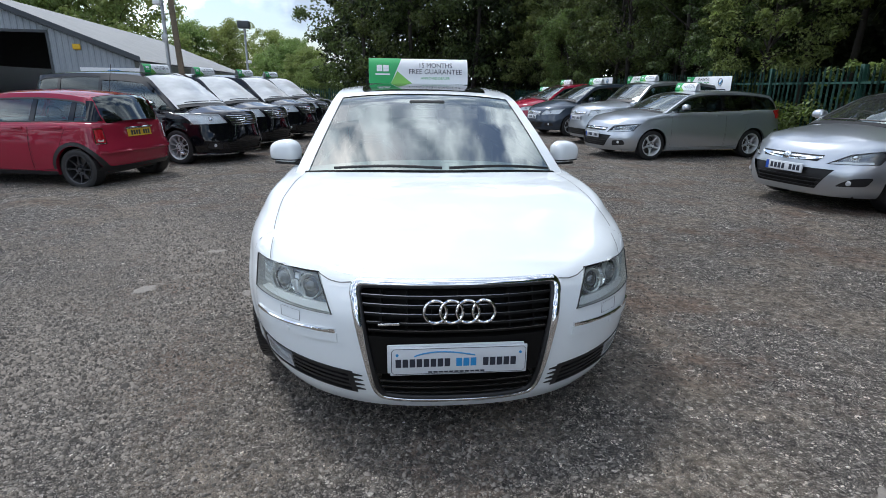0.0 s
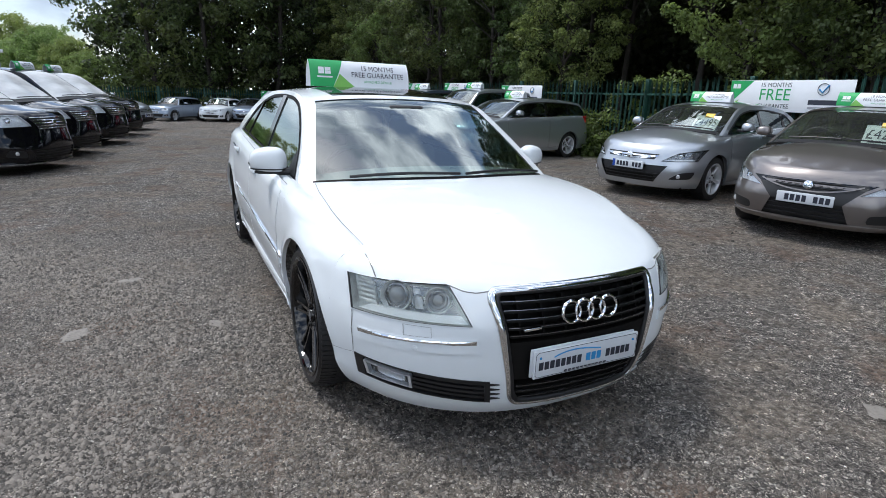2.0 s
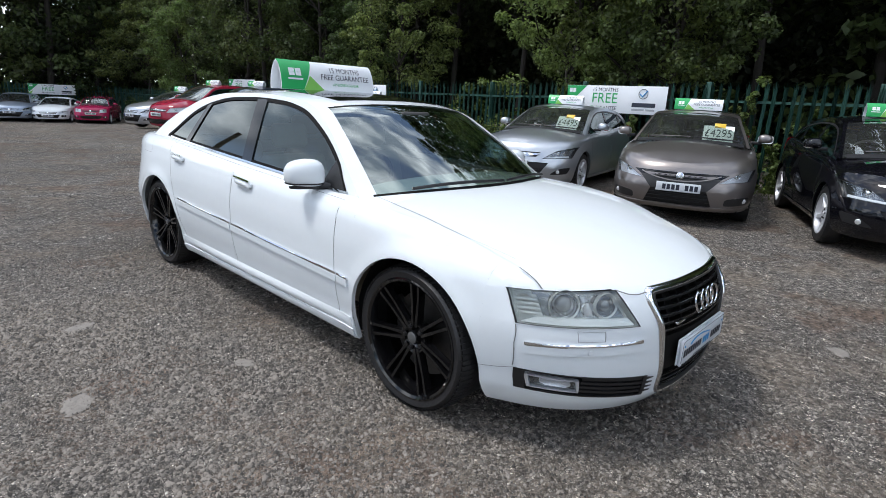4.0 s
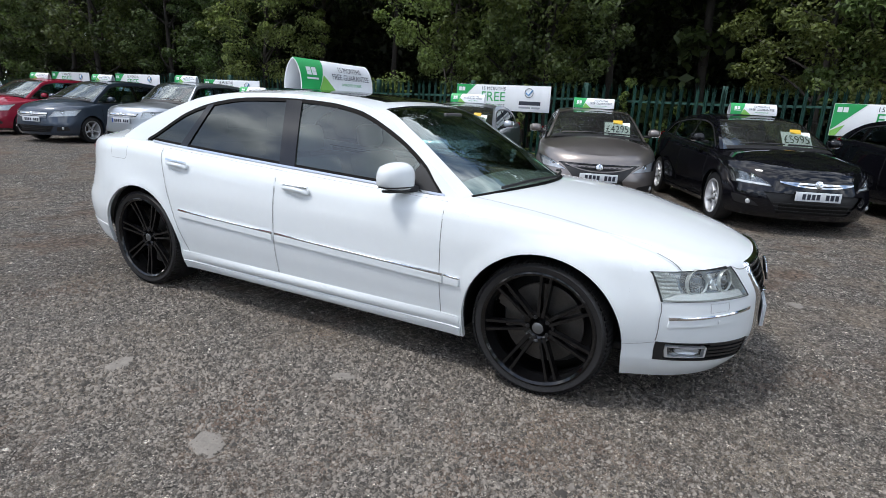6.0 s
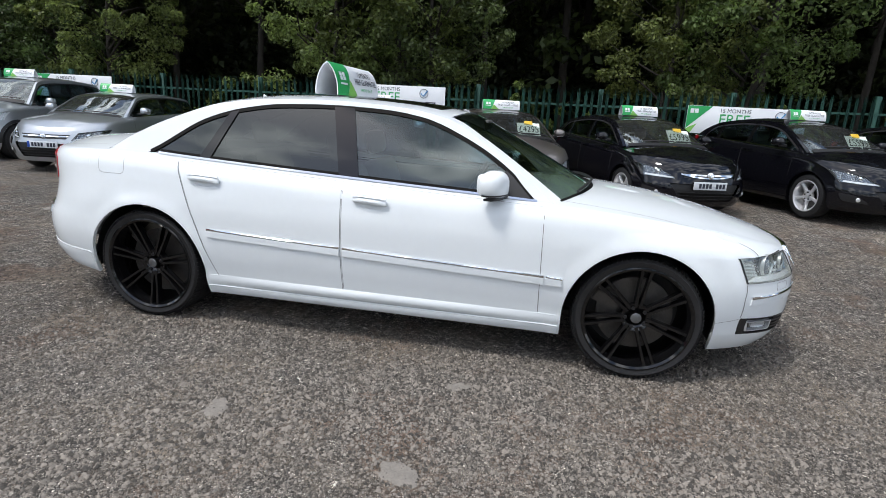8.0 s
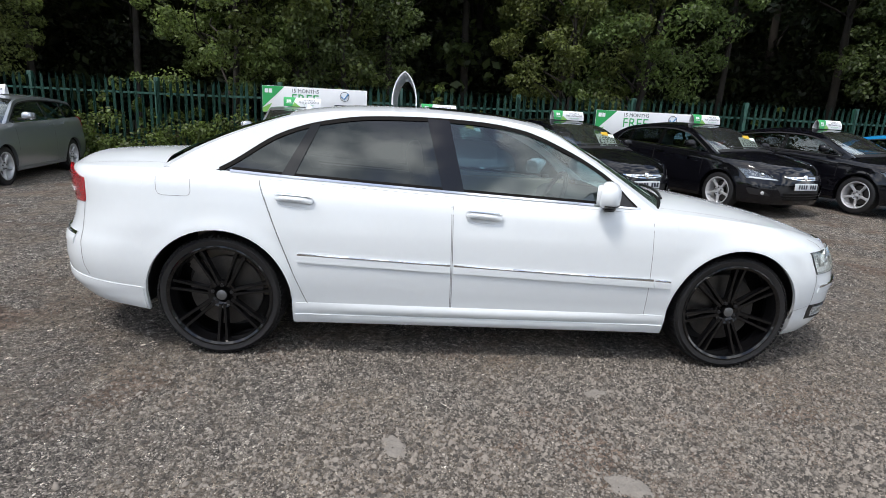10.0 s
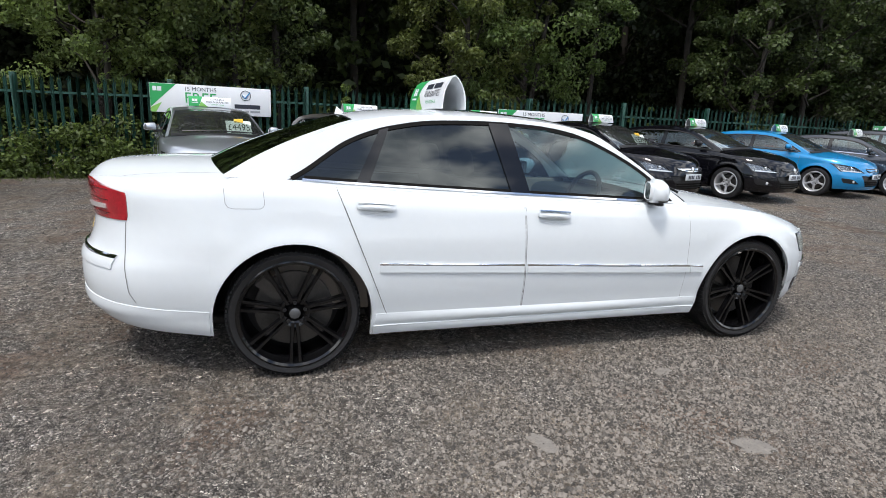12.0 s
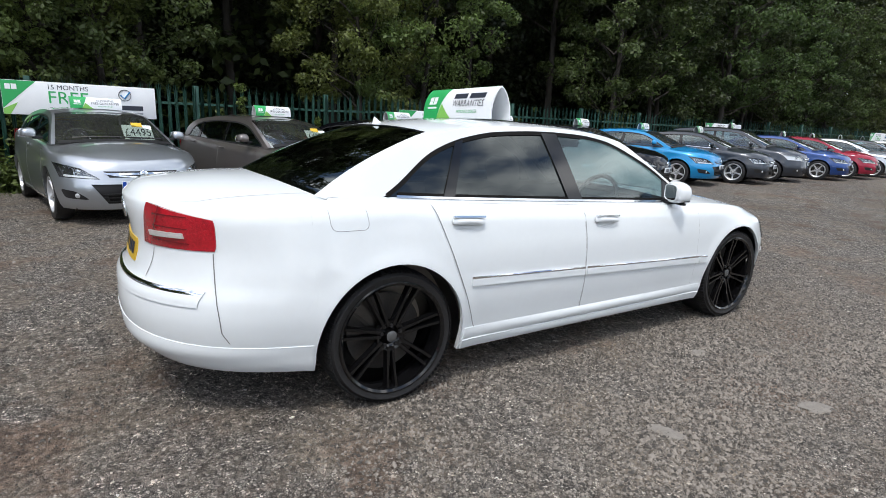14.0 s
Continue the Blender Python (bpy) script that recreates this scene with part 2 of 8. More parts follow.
M_BEIGE = mat("beige_leather", (0.38, 0.33, 0.27), 0.55, var=0.12, bump=0.2, bscale=150)
M_CABIN = mat("cabin_plastic", (0.06, 0.058, 0.055), 0.6, var=0.2)
M_PLATEW = mat("white_plate", (0.60, 0.63, 0.66), 0.35, var=0.05)
M_PLATEY = mat("yellow_plate", (0.62, 0.40, 0.03), 0.35, var=0.05)
M_INK = mat("dark_ink", (0.02, 0.025, 0.04), 0.5, var=0.1)
M_INKBLUE = mat("blue_ink", (0.03, 0.25, 0.55), 0.5, var=0.1)
M_SIGNWHITE = mat("sign_white", (0.78, 0.80, 0.82), 0.35, var=0.05, scale=5)
M_SIGNGREEN = mat("sign_green", (0.03, 0.36, 0.10), 0.35, var=0.06, scale=5)
M_SIGNLIGHT = mat("sign_light_green", (0.22, 0.50, 0.10), 0.35, var=0.06, scale=5)
M_FENCE = mat("green_fence_paint", (0.017, 0.070, 0.051), 0.45, 0.1, var=0.3, scale=4, random_col=0.2)
M_BARK = mat("bark", (0.034, 0.029, 0.024), 0.9, var=0.5, scale=7, bump=1.0, bscale=18)
M_LEAF = leaf_material("leaves", (0.065, 0.092, 0.031))
M_LEAF2 = leaf_material("light_leaves", (0.101, 0.140, 0.044))
# the leaf green lightened: sunlight on the bright clumps put into the colour
M_LEAF6 = leaf_material("sunlit_tone_leaves", (0.136, 0.186, 0.060))
# the leaf green at half value: the wood's shade put into the colour
M_LEAF3 = leaf_material("shade_tone_leaves", (0.034, 0.048, 0.017))
# pale green, raised further to paint in distance haze and bright light
M_LEAF4 = leaf_material("pale_hazed_leaves", (0.19, 0.25, 0.085), 0.3)
# darkest leaf tone: deep woodland shade painted into the leaves themselves
M_LEAF5 = leaf_material("deep_shade_tone_leaves", (0.024, 0.036, 0.016), 0.35)
# flat dark colour of the backdrop, standing for unlit depth
M_GLOOM = mat("painted_wood_gloom", (0.024, 0.029, 0.019), 0.95, var=0.6, scale=0.8, spec=0.0)
M_BRAMBLE = leaf_material("bramble_leaves", (0.088, 0.132, 0.038), 0.7)
M_CLAD = mat("grey_cladding", (0.30, 0.34, 0.38), 0.45, 0.2, var=0.08, scale=0.6)
M_ROOF = mat("roof_sheet", (0.26, 0.265, 0.26), 0.7, 0.0, var=0.18, scale=0.7)
M_DARKTRIM = mat("dark_flashing", (0.05, 0.06, 0.07), 0.5, var=0.1)
M_GALV = mat("galvanised_steel", (0.38, 0.40, 0.42), 0.45, 0.7, var=0.2)
M_WOODPOLE = mat("pole_wood", (0.16, 0.13, 0.09), 0.85, var=0.3, bump=0.6, bscale=30)
M_YELLOW = mat("yellow_plastic", (0.65, 0.42, 0.02), 0.4, var=0.05)
M_CARD = mat("price_card", (0.80, 0.88, 0.82), 0.5, var=0.05)


# ---- mesh helpers ----
def lerp(a, b, t):
    return a + (b - a) * t


def sstep(t):
    t = min(1.0, max(0.0, t))
    return t * t * (3 - 2 * t)


def spl(*pts):
    """A smooth curve through (position, value) pairs, with no overshoot."""
    xs, ys = [p[0] for p in pts], [p[1] for p in pts]
    n = len(pts)
    d = [(ys[i + 1] - ys[i]) / (xs[i + 1] - xs[i]) for i in range(n - 1)]
    m = [d[0]] + [0.0 if d[i - 1] * d[i] <= 0 else 2 * d[i - 1] * d[i] / (d[i - 1] + d[i]) for i in range(1, n - 1)] + [d[-1]]

    def f(x):
        if x <= xs[0]:
            return ys[0]
        if x >= xs[-1]:
            return ys[-1]
        i = max(k for k in range(n - 1) if xs[k] <= x)
        h = xs[i + 1] - xs[i]
        t = (x - xs[i]) / h
        return ((2 * t ** 3 - 3 * t * t + 1) * ys[i] + (t ** 3 - 2 * t * t + t) * h * m[i]
                + (3 * t * t - 2 * t ** 3) * ys[i + 1] + (t ** 3 - t * t) * h * m[i + 1])
    return f


def mesh_of(name, verts, faces, material, smooth=True, sharp=None):
    me = bpy.data.meshes.new(name)
    me.from_pydata([tuple(v) for v in verts], [], faces)
    me.materials.append(material)
    if smooth:
        me.shade_smooth()
        if sharp:
            me.set_sharp_from_angle(angle=radians(sharp))
    me.update()
    return me


def thing(name, label, category, m=None, group="", kind=""):
    ob = tagged(new(name), label, category, group, kind)
    if m is not None:
        ob.matrix_basis = m
    return ob


def part(name, me, parent, label="", m=None):
    """Links a mesh as one object under a thing or a part. The parent's axes are the part's."""
    ob = new(name, me)
    ob.parent = parent
    if m is not None:
        ob.matrix_basis = m
    if label:
        tagged(ob, label)
    return ob


def bm_mesh(name, bm, material, smooth=True, sharp=40):
    me = bpy.data.meshes.new(name)
    bm.normal_update()
    bm.to_mesh(me)
    bm.free()
    me.materials.append(material)
    if smooth:
        me.shade_smooth()
        me.set_sharp_from_angle(angle=radians(sharp))
    return me


def box(bm, lo, hi, bevel=0.0, seg=2, m=None):
    lo, hi = Vector(lo), Vector(hi)
    r = bmesh.ops.create_cube(bm, size=1, matrix=Matrix.Translation((lo + hi) / 2) @ Matrix.Diagonal((*(hi - lo), 1)))
    vs = r["verts"]
    if bevel:
        es = list({e for v in vs for e in v.link_edges})
        out = bmesh.ops.bevel(bm, geom=es, offset=bevel, segments=seg, profile=0.5, affect="EDGES")
        vs = out["verts"] if False else [v for v in bm.verts if v.is_valid and v.index == -1] or vs
    return vs


def box_mesh(name, lo, hi, material, bevel=0.0, seg=2):
    bm = bmesh.new()
    box(bm, lo, hi, bevel, seg)
    return bm_mesh(name, bm, material, sharp=50)


def squircle(name, profile, material, w, h, power=0.5, seg=36):
    """Rings of a rounded rectangle, w by h at radius 1: (radius, along) pairs, along z."""
    vs, fs, n = [], [], len(profile)
    for i in range(seg):
        a = 2 * math.pi * i / seg
        c, s = math.cos(a), math.sin(a)
        for r, d in profile:
            vs.append((math.copysign(abs(c) ** power, c) * r * w, math.copysign(abs(s) ** power, s) * r * h, d))
    for i in range(seg):
        j = (i + 1) % seg
        fs += [(i * n + k, j * n + k, j * n + k + 1, i * n + k + 1) for k in range(n - 1)]
    return mesh_of(name, vs, fs, material, sharp=35)


def lathe(name, profile, material, axis="x", seg=48, sharp=35, closed=False):
    """Turns (radius, along) pairs round an axis."""
    vs, fs, n = [], [], len(profile)
    for i in range(seg):
        a = 2 * math.pi * i / seg
        for r, h in profile:
            c, s = r * math.cos(a), r * math.sin(a)
            vs.append((h, c, s) if axis == "x" else (c, s, h))
    for i in range(seg):
        j = (i + 1) % seg
        for k in range(n if closed else n - 1):
            k2 = (k + 1) % n
            fs.append((i * n + k, j * n + k, j * n + k2, i * n + k2))
    return mesh_of(name, vs, fs, material, sharp=sharp)


def tube(name, pts, radius, material, seg=8, radii=None):
    """A round bar along a line of points."""
    pts = [Vector(p) for p in pts]
    vs, fs = [], []
    up = Vector((0, 0, 1))
    for i, p in enumerate(pts):
        d = (pts[min(i + 1, len(pts) - 1)] - pts[max(i - 1, 0)]).normalized()
        if i == 0:
            s = d.cross(up if abs(d.z) < 0.95 else Vector((1, 0, 0))).normalized()
        s = (s - d * s.dot(d)).normalized()
        u = s.cross(d)
        r = radii[i] if radii else radius
        for k in range(seg):
            a = 2 * math.pi * k / seg
            vs.append(p + (s * math.cos(a) + u * math.sin(a)) * r)
    for i in range(len(pts) - 1):
        for k in range(seg):
            k2 = (k + 1) % seg
            fs.append((i * seg + k, i * seg + k2, (i + 1) * seg + k2, (i + 1) * seg + k))
    fs.append(tuple(range(seg - 1, -1, -1)))
    fs.append(tuple((len(pts) - 1) * seg + k for k in range(seg)))
    return mesh_of(name, vs, fs, material, sharp=60)


TEXTS = {}


def text_data(body, size, depth=0.0):
    """Vertices and faces of a word in the built-in font, centred, in the xy plane."""
    key = (body, size, depth)
    if key not in TEXTS:
        cu = bpy.data.curves.new("lettering", "FONT")
        cu.body, cu.size, cu.extrude, cu.resolution_u = body, size, depth, 3
        cu.align_x, cu.align_y = "CENTER", "CENTER"
        ob = bpy.data.objects.new("lettering", cu)
        scene.collection.objects.link(ob)
        dg = bpy.context.evaluated_depsgraph_get()
        me = bpy.data.meshes.new_from_object(ob.evaluated_get(dg))
        TEXTS[key] = ([v.co.copy() for v in me.vertices], [tuple(p.vertices) for p in me.polygons])
        bpy.data.meshes.remove(me)
        bpy.data.objects.remove(ob)
        bpy.data.curves.remove(cu)
    return TEXTS[key]


def text_mesh(body, size, material, place, width=None):
    """A word laid on a surface: place(u, v) gives the point for a place in the word's own plane."""
    vs, fs = text_data(body, size)
    k = 1.0
    if width:
        k = width / (max(v.x for v in vs) - min(v.x for v in vs))
    return mesh_of("lettering", [place(v.x * k, v.y * k) for v in vs], fs, material, smooth=False)


def bars_mesh(lengths, gap, height, place, material):
    """Plain bars in a row for writing that cannot be read."""
    total = sum(lengths) + gap * (len(lengths) - 1)
    vs, fs, u = [], [], -total / 2
    for w in lengths:
        b = len(vs)
        k = max(1, round(w / 0.05))
        for i in range(k + 1):
            vs += [place(u + w * i / k, -height / 2), place(u + w * i / k, height / 2)]
        fs += [(b + 2 * i, b + 2 * i + 2, b + 2 * i + 3, b + 2 * i + 1) for i in range(k)]
        u += w + gap
    return mesh_of("lettering", vs, fs, material, smooth=False)


def bars(lengths, gap, height, place, material):
    """The same bars as meshes of their own, for parts."""
    total, u, out = sum(lengths) + gap * (len(lengths) - 1), 0.0, []
    for w in lengths:
        cu = -total / 2 + u + w / 2
        out.append(bars_mesh((w,), 0, height, lambda a, b, cu=cu: place(a + cu, b), material))
        u += w + gap
    return out


def bars_pair(height, place, material, w=0.040, gap=0.014):
    """Two groups of blocks, four and three, for a number plate."""
    return [bars_mesh((w,) * k, gap, height, lambda u, v, c=c: place(u + c, v), material) for k, c in ((4, -0.095), (3, 0.145))]


def ground_z(x, y):
    """The yard is nearly level: it rises a little towards the far end of the fence and falls towards the shed."""
    fall = 0.66 * sstep((y - 20.0) / 17.0) * sstep((x + 9.0) / 4.0)
    return -fall + 0.11 * sstep((x - 1.5) / 4.0) * sstep((3.0 - y) / 6.0) + 0.03 * sstep((x - 2.0) / 4.0) * sstep((10 - y) / 4) - 0.04 * sstep((y - 6.5) / 6.0) - 0.09 * sstep((-x - 2.0) / 4.0) * sstep((y - 6.0) / 3.0)


# ---- cars ----
class Shape:
    """The skin of a car. Own axes: y from the nose (0) to the tail (L), x across, z up."""

    def __init__(self, L, W, wheelbase, front, arch, hub, zbot, nose, tail, fender, hood, dlo_bottom, dlo_top, top, section,
                 plan_f=(1.1, 2.2), plan_r=(0.9, 2.6), round_edge=0.10, cowl=1.2, deck=4.42, bow_f=0.25, bow_r=0.2, crown=0.04, tumble=0.43, gx=0.82, square=0.45):
        self.square = square
        self.L, self.W, self.front, self.rear, self.arch, self.hub = L, W / 2, front, front + wheelbase, arch, hub
        self.zbot, self.nose, self.tail, self.fender, self.hood = spl(*zbot), spl(*nose), spl(*tail), spl(*fender), spl(*hood)
        self.dlo_bottom, self.dlo_top, self.top, self.section = spl(*dlo_bottom), spl(*dlo_top), spl(*top), spl(*section)
        self.plan_f, self.plan_r, self.rr = plan_f, plan_r, round_edge
        self.cowl, self.deck, self.bow_f, self.bow_r, self.crown, self.tumble, self.gx = cowl, deck, bow_f, bow_r, crown, tumble, gx

    def half(self, y, z):
        (af, pf), (ar, pr) = self.plan_f, self.plan_r
        pf = self.pf(z)
        df, dr = max(0.0, y - self.nose(z)) / af, max(0.0, self.L - self.tail(z) - y) / ar
        w = self.W * self.section(z)
        if df < 1:
            w *= (1 - (1 - df) ** pf) ** (1 / pf)
        if dr < 1:
            w *= (1 - (1 - dr) ** pr) ** (1 / pr)
        return w

    def pf(self, z):
        """How square the nose is in plan: squarer at the bumper than at the bonnet."""
        return self.plan_f[1] + self.square * (1 - sstep((z - 0.42) / 0.25))

    def side(self, y, z, edge=True):
        """A point of the flank, on the +x side."""
        w = self.half(y, z)
        for yc in (self.front, self.rear):
            r = math.hypot(y - yc, z - self.hub) - self.arch
            w += 0.010 * math.exp(-(max(r, 0) / 0.05) ** 2) * sstep((w - 0.3) / 0.3)
        if edge:
            t = (z - (self.fender(y) - self.rr)) / self.rr
            if t > 0:
                w -= min(w, self.rr * 0.85 * (1 - math.sqrt(max(0.0, 1 - min(t, 1) ** 2))))
        return Vector((w, y, z))

    def front_pt(self, x, z):
        a, p = self.plan_f[0], self.pf(z)
        w = self.W * self.section(z)
        q = min(1.0, abs(x) / w)
        return Vector((x, self.nose(z) + a * (1 - (1 - q ** p) ** (1 / p)), z))

    def rear_pt(self, x, z):
        a, p = self.plan_r
        w = self.W * self.section(z)
        q = min(1.0, abs(x) / w)
        return Vector((x, self.L - self.tail(z) - a * (1 - (1 - q ** p) ** (1 / p)), z))

    def bottom(self, y):
        for yc in (self.front, self.rear):
            if abs(y - yc) < self.arch - 1e-6:
                return max(self.hub + math.sqrt(self.arch ** 2 - (y - yc) ** 2), self.zbot(y))
        return self.zbot(y)

    def hood_z(self, x, y):
        w = max(1e-4, self.side(y, self.fender(y)).x)
        zf = self.fender(y)
        return zf + (self.hood(y) - zf) * (1 - min(1.0, abs(x) / w) ** 2.4)

    def bow(self, y):
        m1, m2 = lerp(self.cowl, self.deck, 0.42), lerp(self.cowl, self.deck, 0.58)
        if y < m1:
            return self.bow_f * ((m1 - y) / (m1 - self.cowl)) ** 1.6
        if y > m2:
            return -self.bow_r * ((y - m2) / (self.deck - m2)) ** 1.6
        return 0.0

    def cabin_x(self, y, z):
        """Half width of the side of the cabin at a height."""
        t = z - self.dlo_bottom(y)
        return self.gx * self.half(y, self.dlo_bottom(y)) / (self.W * self.section(self.dlo_bottom(y))) - self.tumble * t - 0.12 * max(0, t) ** 2

    def cabin_side(self, y, z):
        return Vector((self.cabin_x(y, z), y, z))

    def rail(self, y0):
        """The edge between the cabin's side and its top, for the place y0 on the centre line."""
        y, z = y0 + self.bow(y0), self.top(y0) - self.crown
        return y, z

    def cabin_top(self, u, y0):
        """A point of screen or roof: u from the middle (0) to the edge (1)."""
        ye, ze = self.rail(y0)
        xe = self.cabin_x(ye, ze)
        return Vector((xe * u, y0 + (ye - y0) * u * u, self.top(y0) - self.crown * abs(u) ** 2.6))


def loft(rows, closed=False):
    """Faces between rows of equal length; tiny ones are dropped."""
    vs, fs = [], []
    for r in rows:
        vs += r
    n = len(rows[0])
    for i in range(len(rows) - 1):
        for k in range(n - 1):
            fs.append((i * n + k, i * n + k + 1, (i + 1) * n + k + 1, (i + 1) * n + k))
    return vs, fs


def clean_mesh(name, vs, fs, material, sharp=45, mirror=False, flip=False):
    bm = bmesh.new()
    bv = [bm.verts.new(v) for v in vs]
    for f in fs:
        try:
            bm.faces.new([bv[i] for i in f])
        except ValueError:
            pass
    if mirror:
        c = bmesh.ops.duplicate(bm, geom=bm.verts[:] + bm.edges[:] + bm.faces[:])
        mv = [g for g in c["geom"] if isinstance(g, bmesh.types.BMVert)]
        for v in mv:
            v.co.x = -v.co.x
        bmesh.ops.reverse_faces(bm, faces=[g for g in c["geom"] if isinstance(g, bmesh.types.BMFace)])
    bmesh.ops.remove_doubles(bm, verts=bm.verts, dist=0.0006)
    bmesh.ops.dissolve_degenerate(bm, edges=bm.edges, dist=0.0004)
    bmesh.ops.recalc_face_normals(bm, faces=bm.faces)
    return bm_mesh(name, bm, material, sharp=sharp)


def patch(name, fn, corners, material, nu=10, nv=6, off=0.003, depth=0.012, mirror_x=False, bulge=0.0, soft=0.0):
    """A panel on a skin: corners a, b, c, d (round the panel) in the skin's own two numbers, lifted off it, with a rim going back.
    soft rounds the corners."""
    (a, b, c, d) = [Vector((*q, 0)) for q in corners]
    centre = (a + b + c + d) / 4

    def at(u, v):
        q = (a * (1 - u) + b * u) * (1 - v) + (d * (1 - u) + c * u) * v
        if soft:
            cu, cv = abs(2 * u - 1), abs(2 * v - 1)
            k = 1 - soft * (max(0, cu) ** 4) * (max(0, cv) ** 4)
            q = centre + (q - centre) * k
        return q
    eps = 0.004
    rows, back = [], []
    for j in range(nv + 1):
        row, brow = [], []
        for i in range(nu + 1):
            q = at(i / nu, j / nv)
            p = fn(q.x, q.y)
            du, dv = fn(q.x + eps, q.y) - fn(q.x - eps, q.y), fn(q.x, q.y + eps) - fn(q.x, q.y - eps)
            n = du.cross(dv).normalized()
            if mirror_x:
                n, p = Vector((-n.x, n.y, n.z)), Vector((-p.x, p.y, p.z))
            out = n
            lift = off + bulge * (1 - (2 * i / nu - 1) ** 2) * (1 - (2 * j / nv - 1) ** 2)
            row.append((p, out, lift))
            brow.append(None)
        rows.append(row)
    # outwards is away from the car's middle
    flat = [q for r in rows for q in r]
    mid = Vector((0, sum(q[0].y for q in flat) / len(flat), 0.55))
    s = sum((q[0] - mid).dot(q[1]) for q in flat)
    ref = 0
    for p, n, _ in flat:
        ref += n.x * p.x * 3 + n.z * 0.4 + n.y * (p.y - SHELL_MID[0])
    sg = 1 if ref > 0 else -1
    vs = [p + n * sg * l for r in rows for p, n, l in r]
    n1 = nu + 1
    fs = [(j * n1 + i, j * n1 + i + 1, (j + 1) * n1 + i + 1, (j + 1) * n1 + i) for j in range(nv) for i in range(nu)]
    if depth:
        ring = [i for i in range(n1)] + [j * n1 + nu for j in range(1, nv + 1)] + [nv * n1 + i for i in range(nu - 1, -1, -1)] + [j * n1 for j in range(nv - 1, 0, -1)]
        b = len(vs)
        for k in ring:
            p, n, l = flat[k]
            vs.append(p + n * sg * (l - depth))
        m = len(ring)
        fs += [(ring[i], ring[(i + 1) % m], b + (i + 1) % m, b + i) for i in range(m)]
    return clean_mesh(name, vs, fs, material, sharp=35)


SHELL_MID = [2.5]


def strip(name, fn, line, width, material, off=0.0012, mirror_x=False, n=24):
    """A thin ribbon along a line on a skin."""
    ls = [Vector((*q, 0)) for q in line]
    seg = [(ls[i + 1] - ls[i]).length for i in range(len(ls) - 1)]
    tot = sum(seg)
    pts = []
    for k in range(n + 1):
        t, i = tot * k / n, 0
        while i < len(seg) - 1 and t > seg[i]:
            t -= seg[i]
            i += 1
        pts.append(ls[i].lerp(ls[i + 1], min(1, t / seg[i])))
    vs, fs, eps = [], [], 0.004
    for k, q in enumerate(pts):
        d = (pts[min(k + 1, n)] - pts[max(k - 1, 0)]).normalized()
        s = Vector((-d.y, d.x, 0)) * width / 2
        p0, p1 = fn((q + s).x, (q + s).y), fn((q - s).x, (q - s).y)
        nn = (fn(q.x + eps, q.y) - fn(q.x - eps, q.y)).cross(fn(q.x, q.y + eps) - fn(q.x, q.y - eps)).normalized()
        c = fn(q.x, q.y)
        if nn.x * c.x * 3 + nn.y * (c.y - SHELL_MID[0]) + nn.z * 0.4 < 0:
            nn = -nn
        for p in (p0, p1):
            p = p + nn * off
            vs.append(Vector((-p.x, p.y, p.z)) if mirror_x else p)
    fs = [(2 * k, 2 * k + 1, 2 * k + 3, 2 * k + 2) for k in range(n)]
    return clean_mesh(name, vs, fs, material)


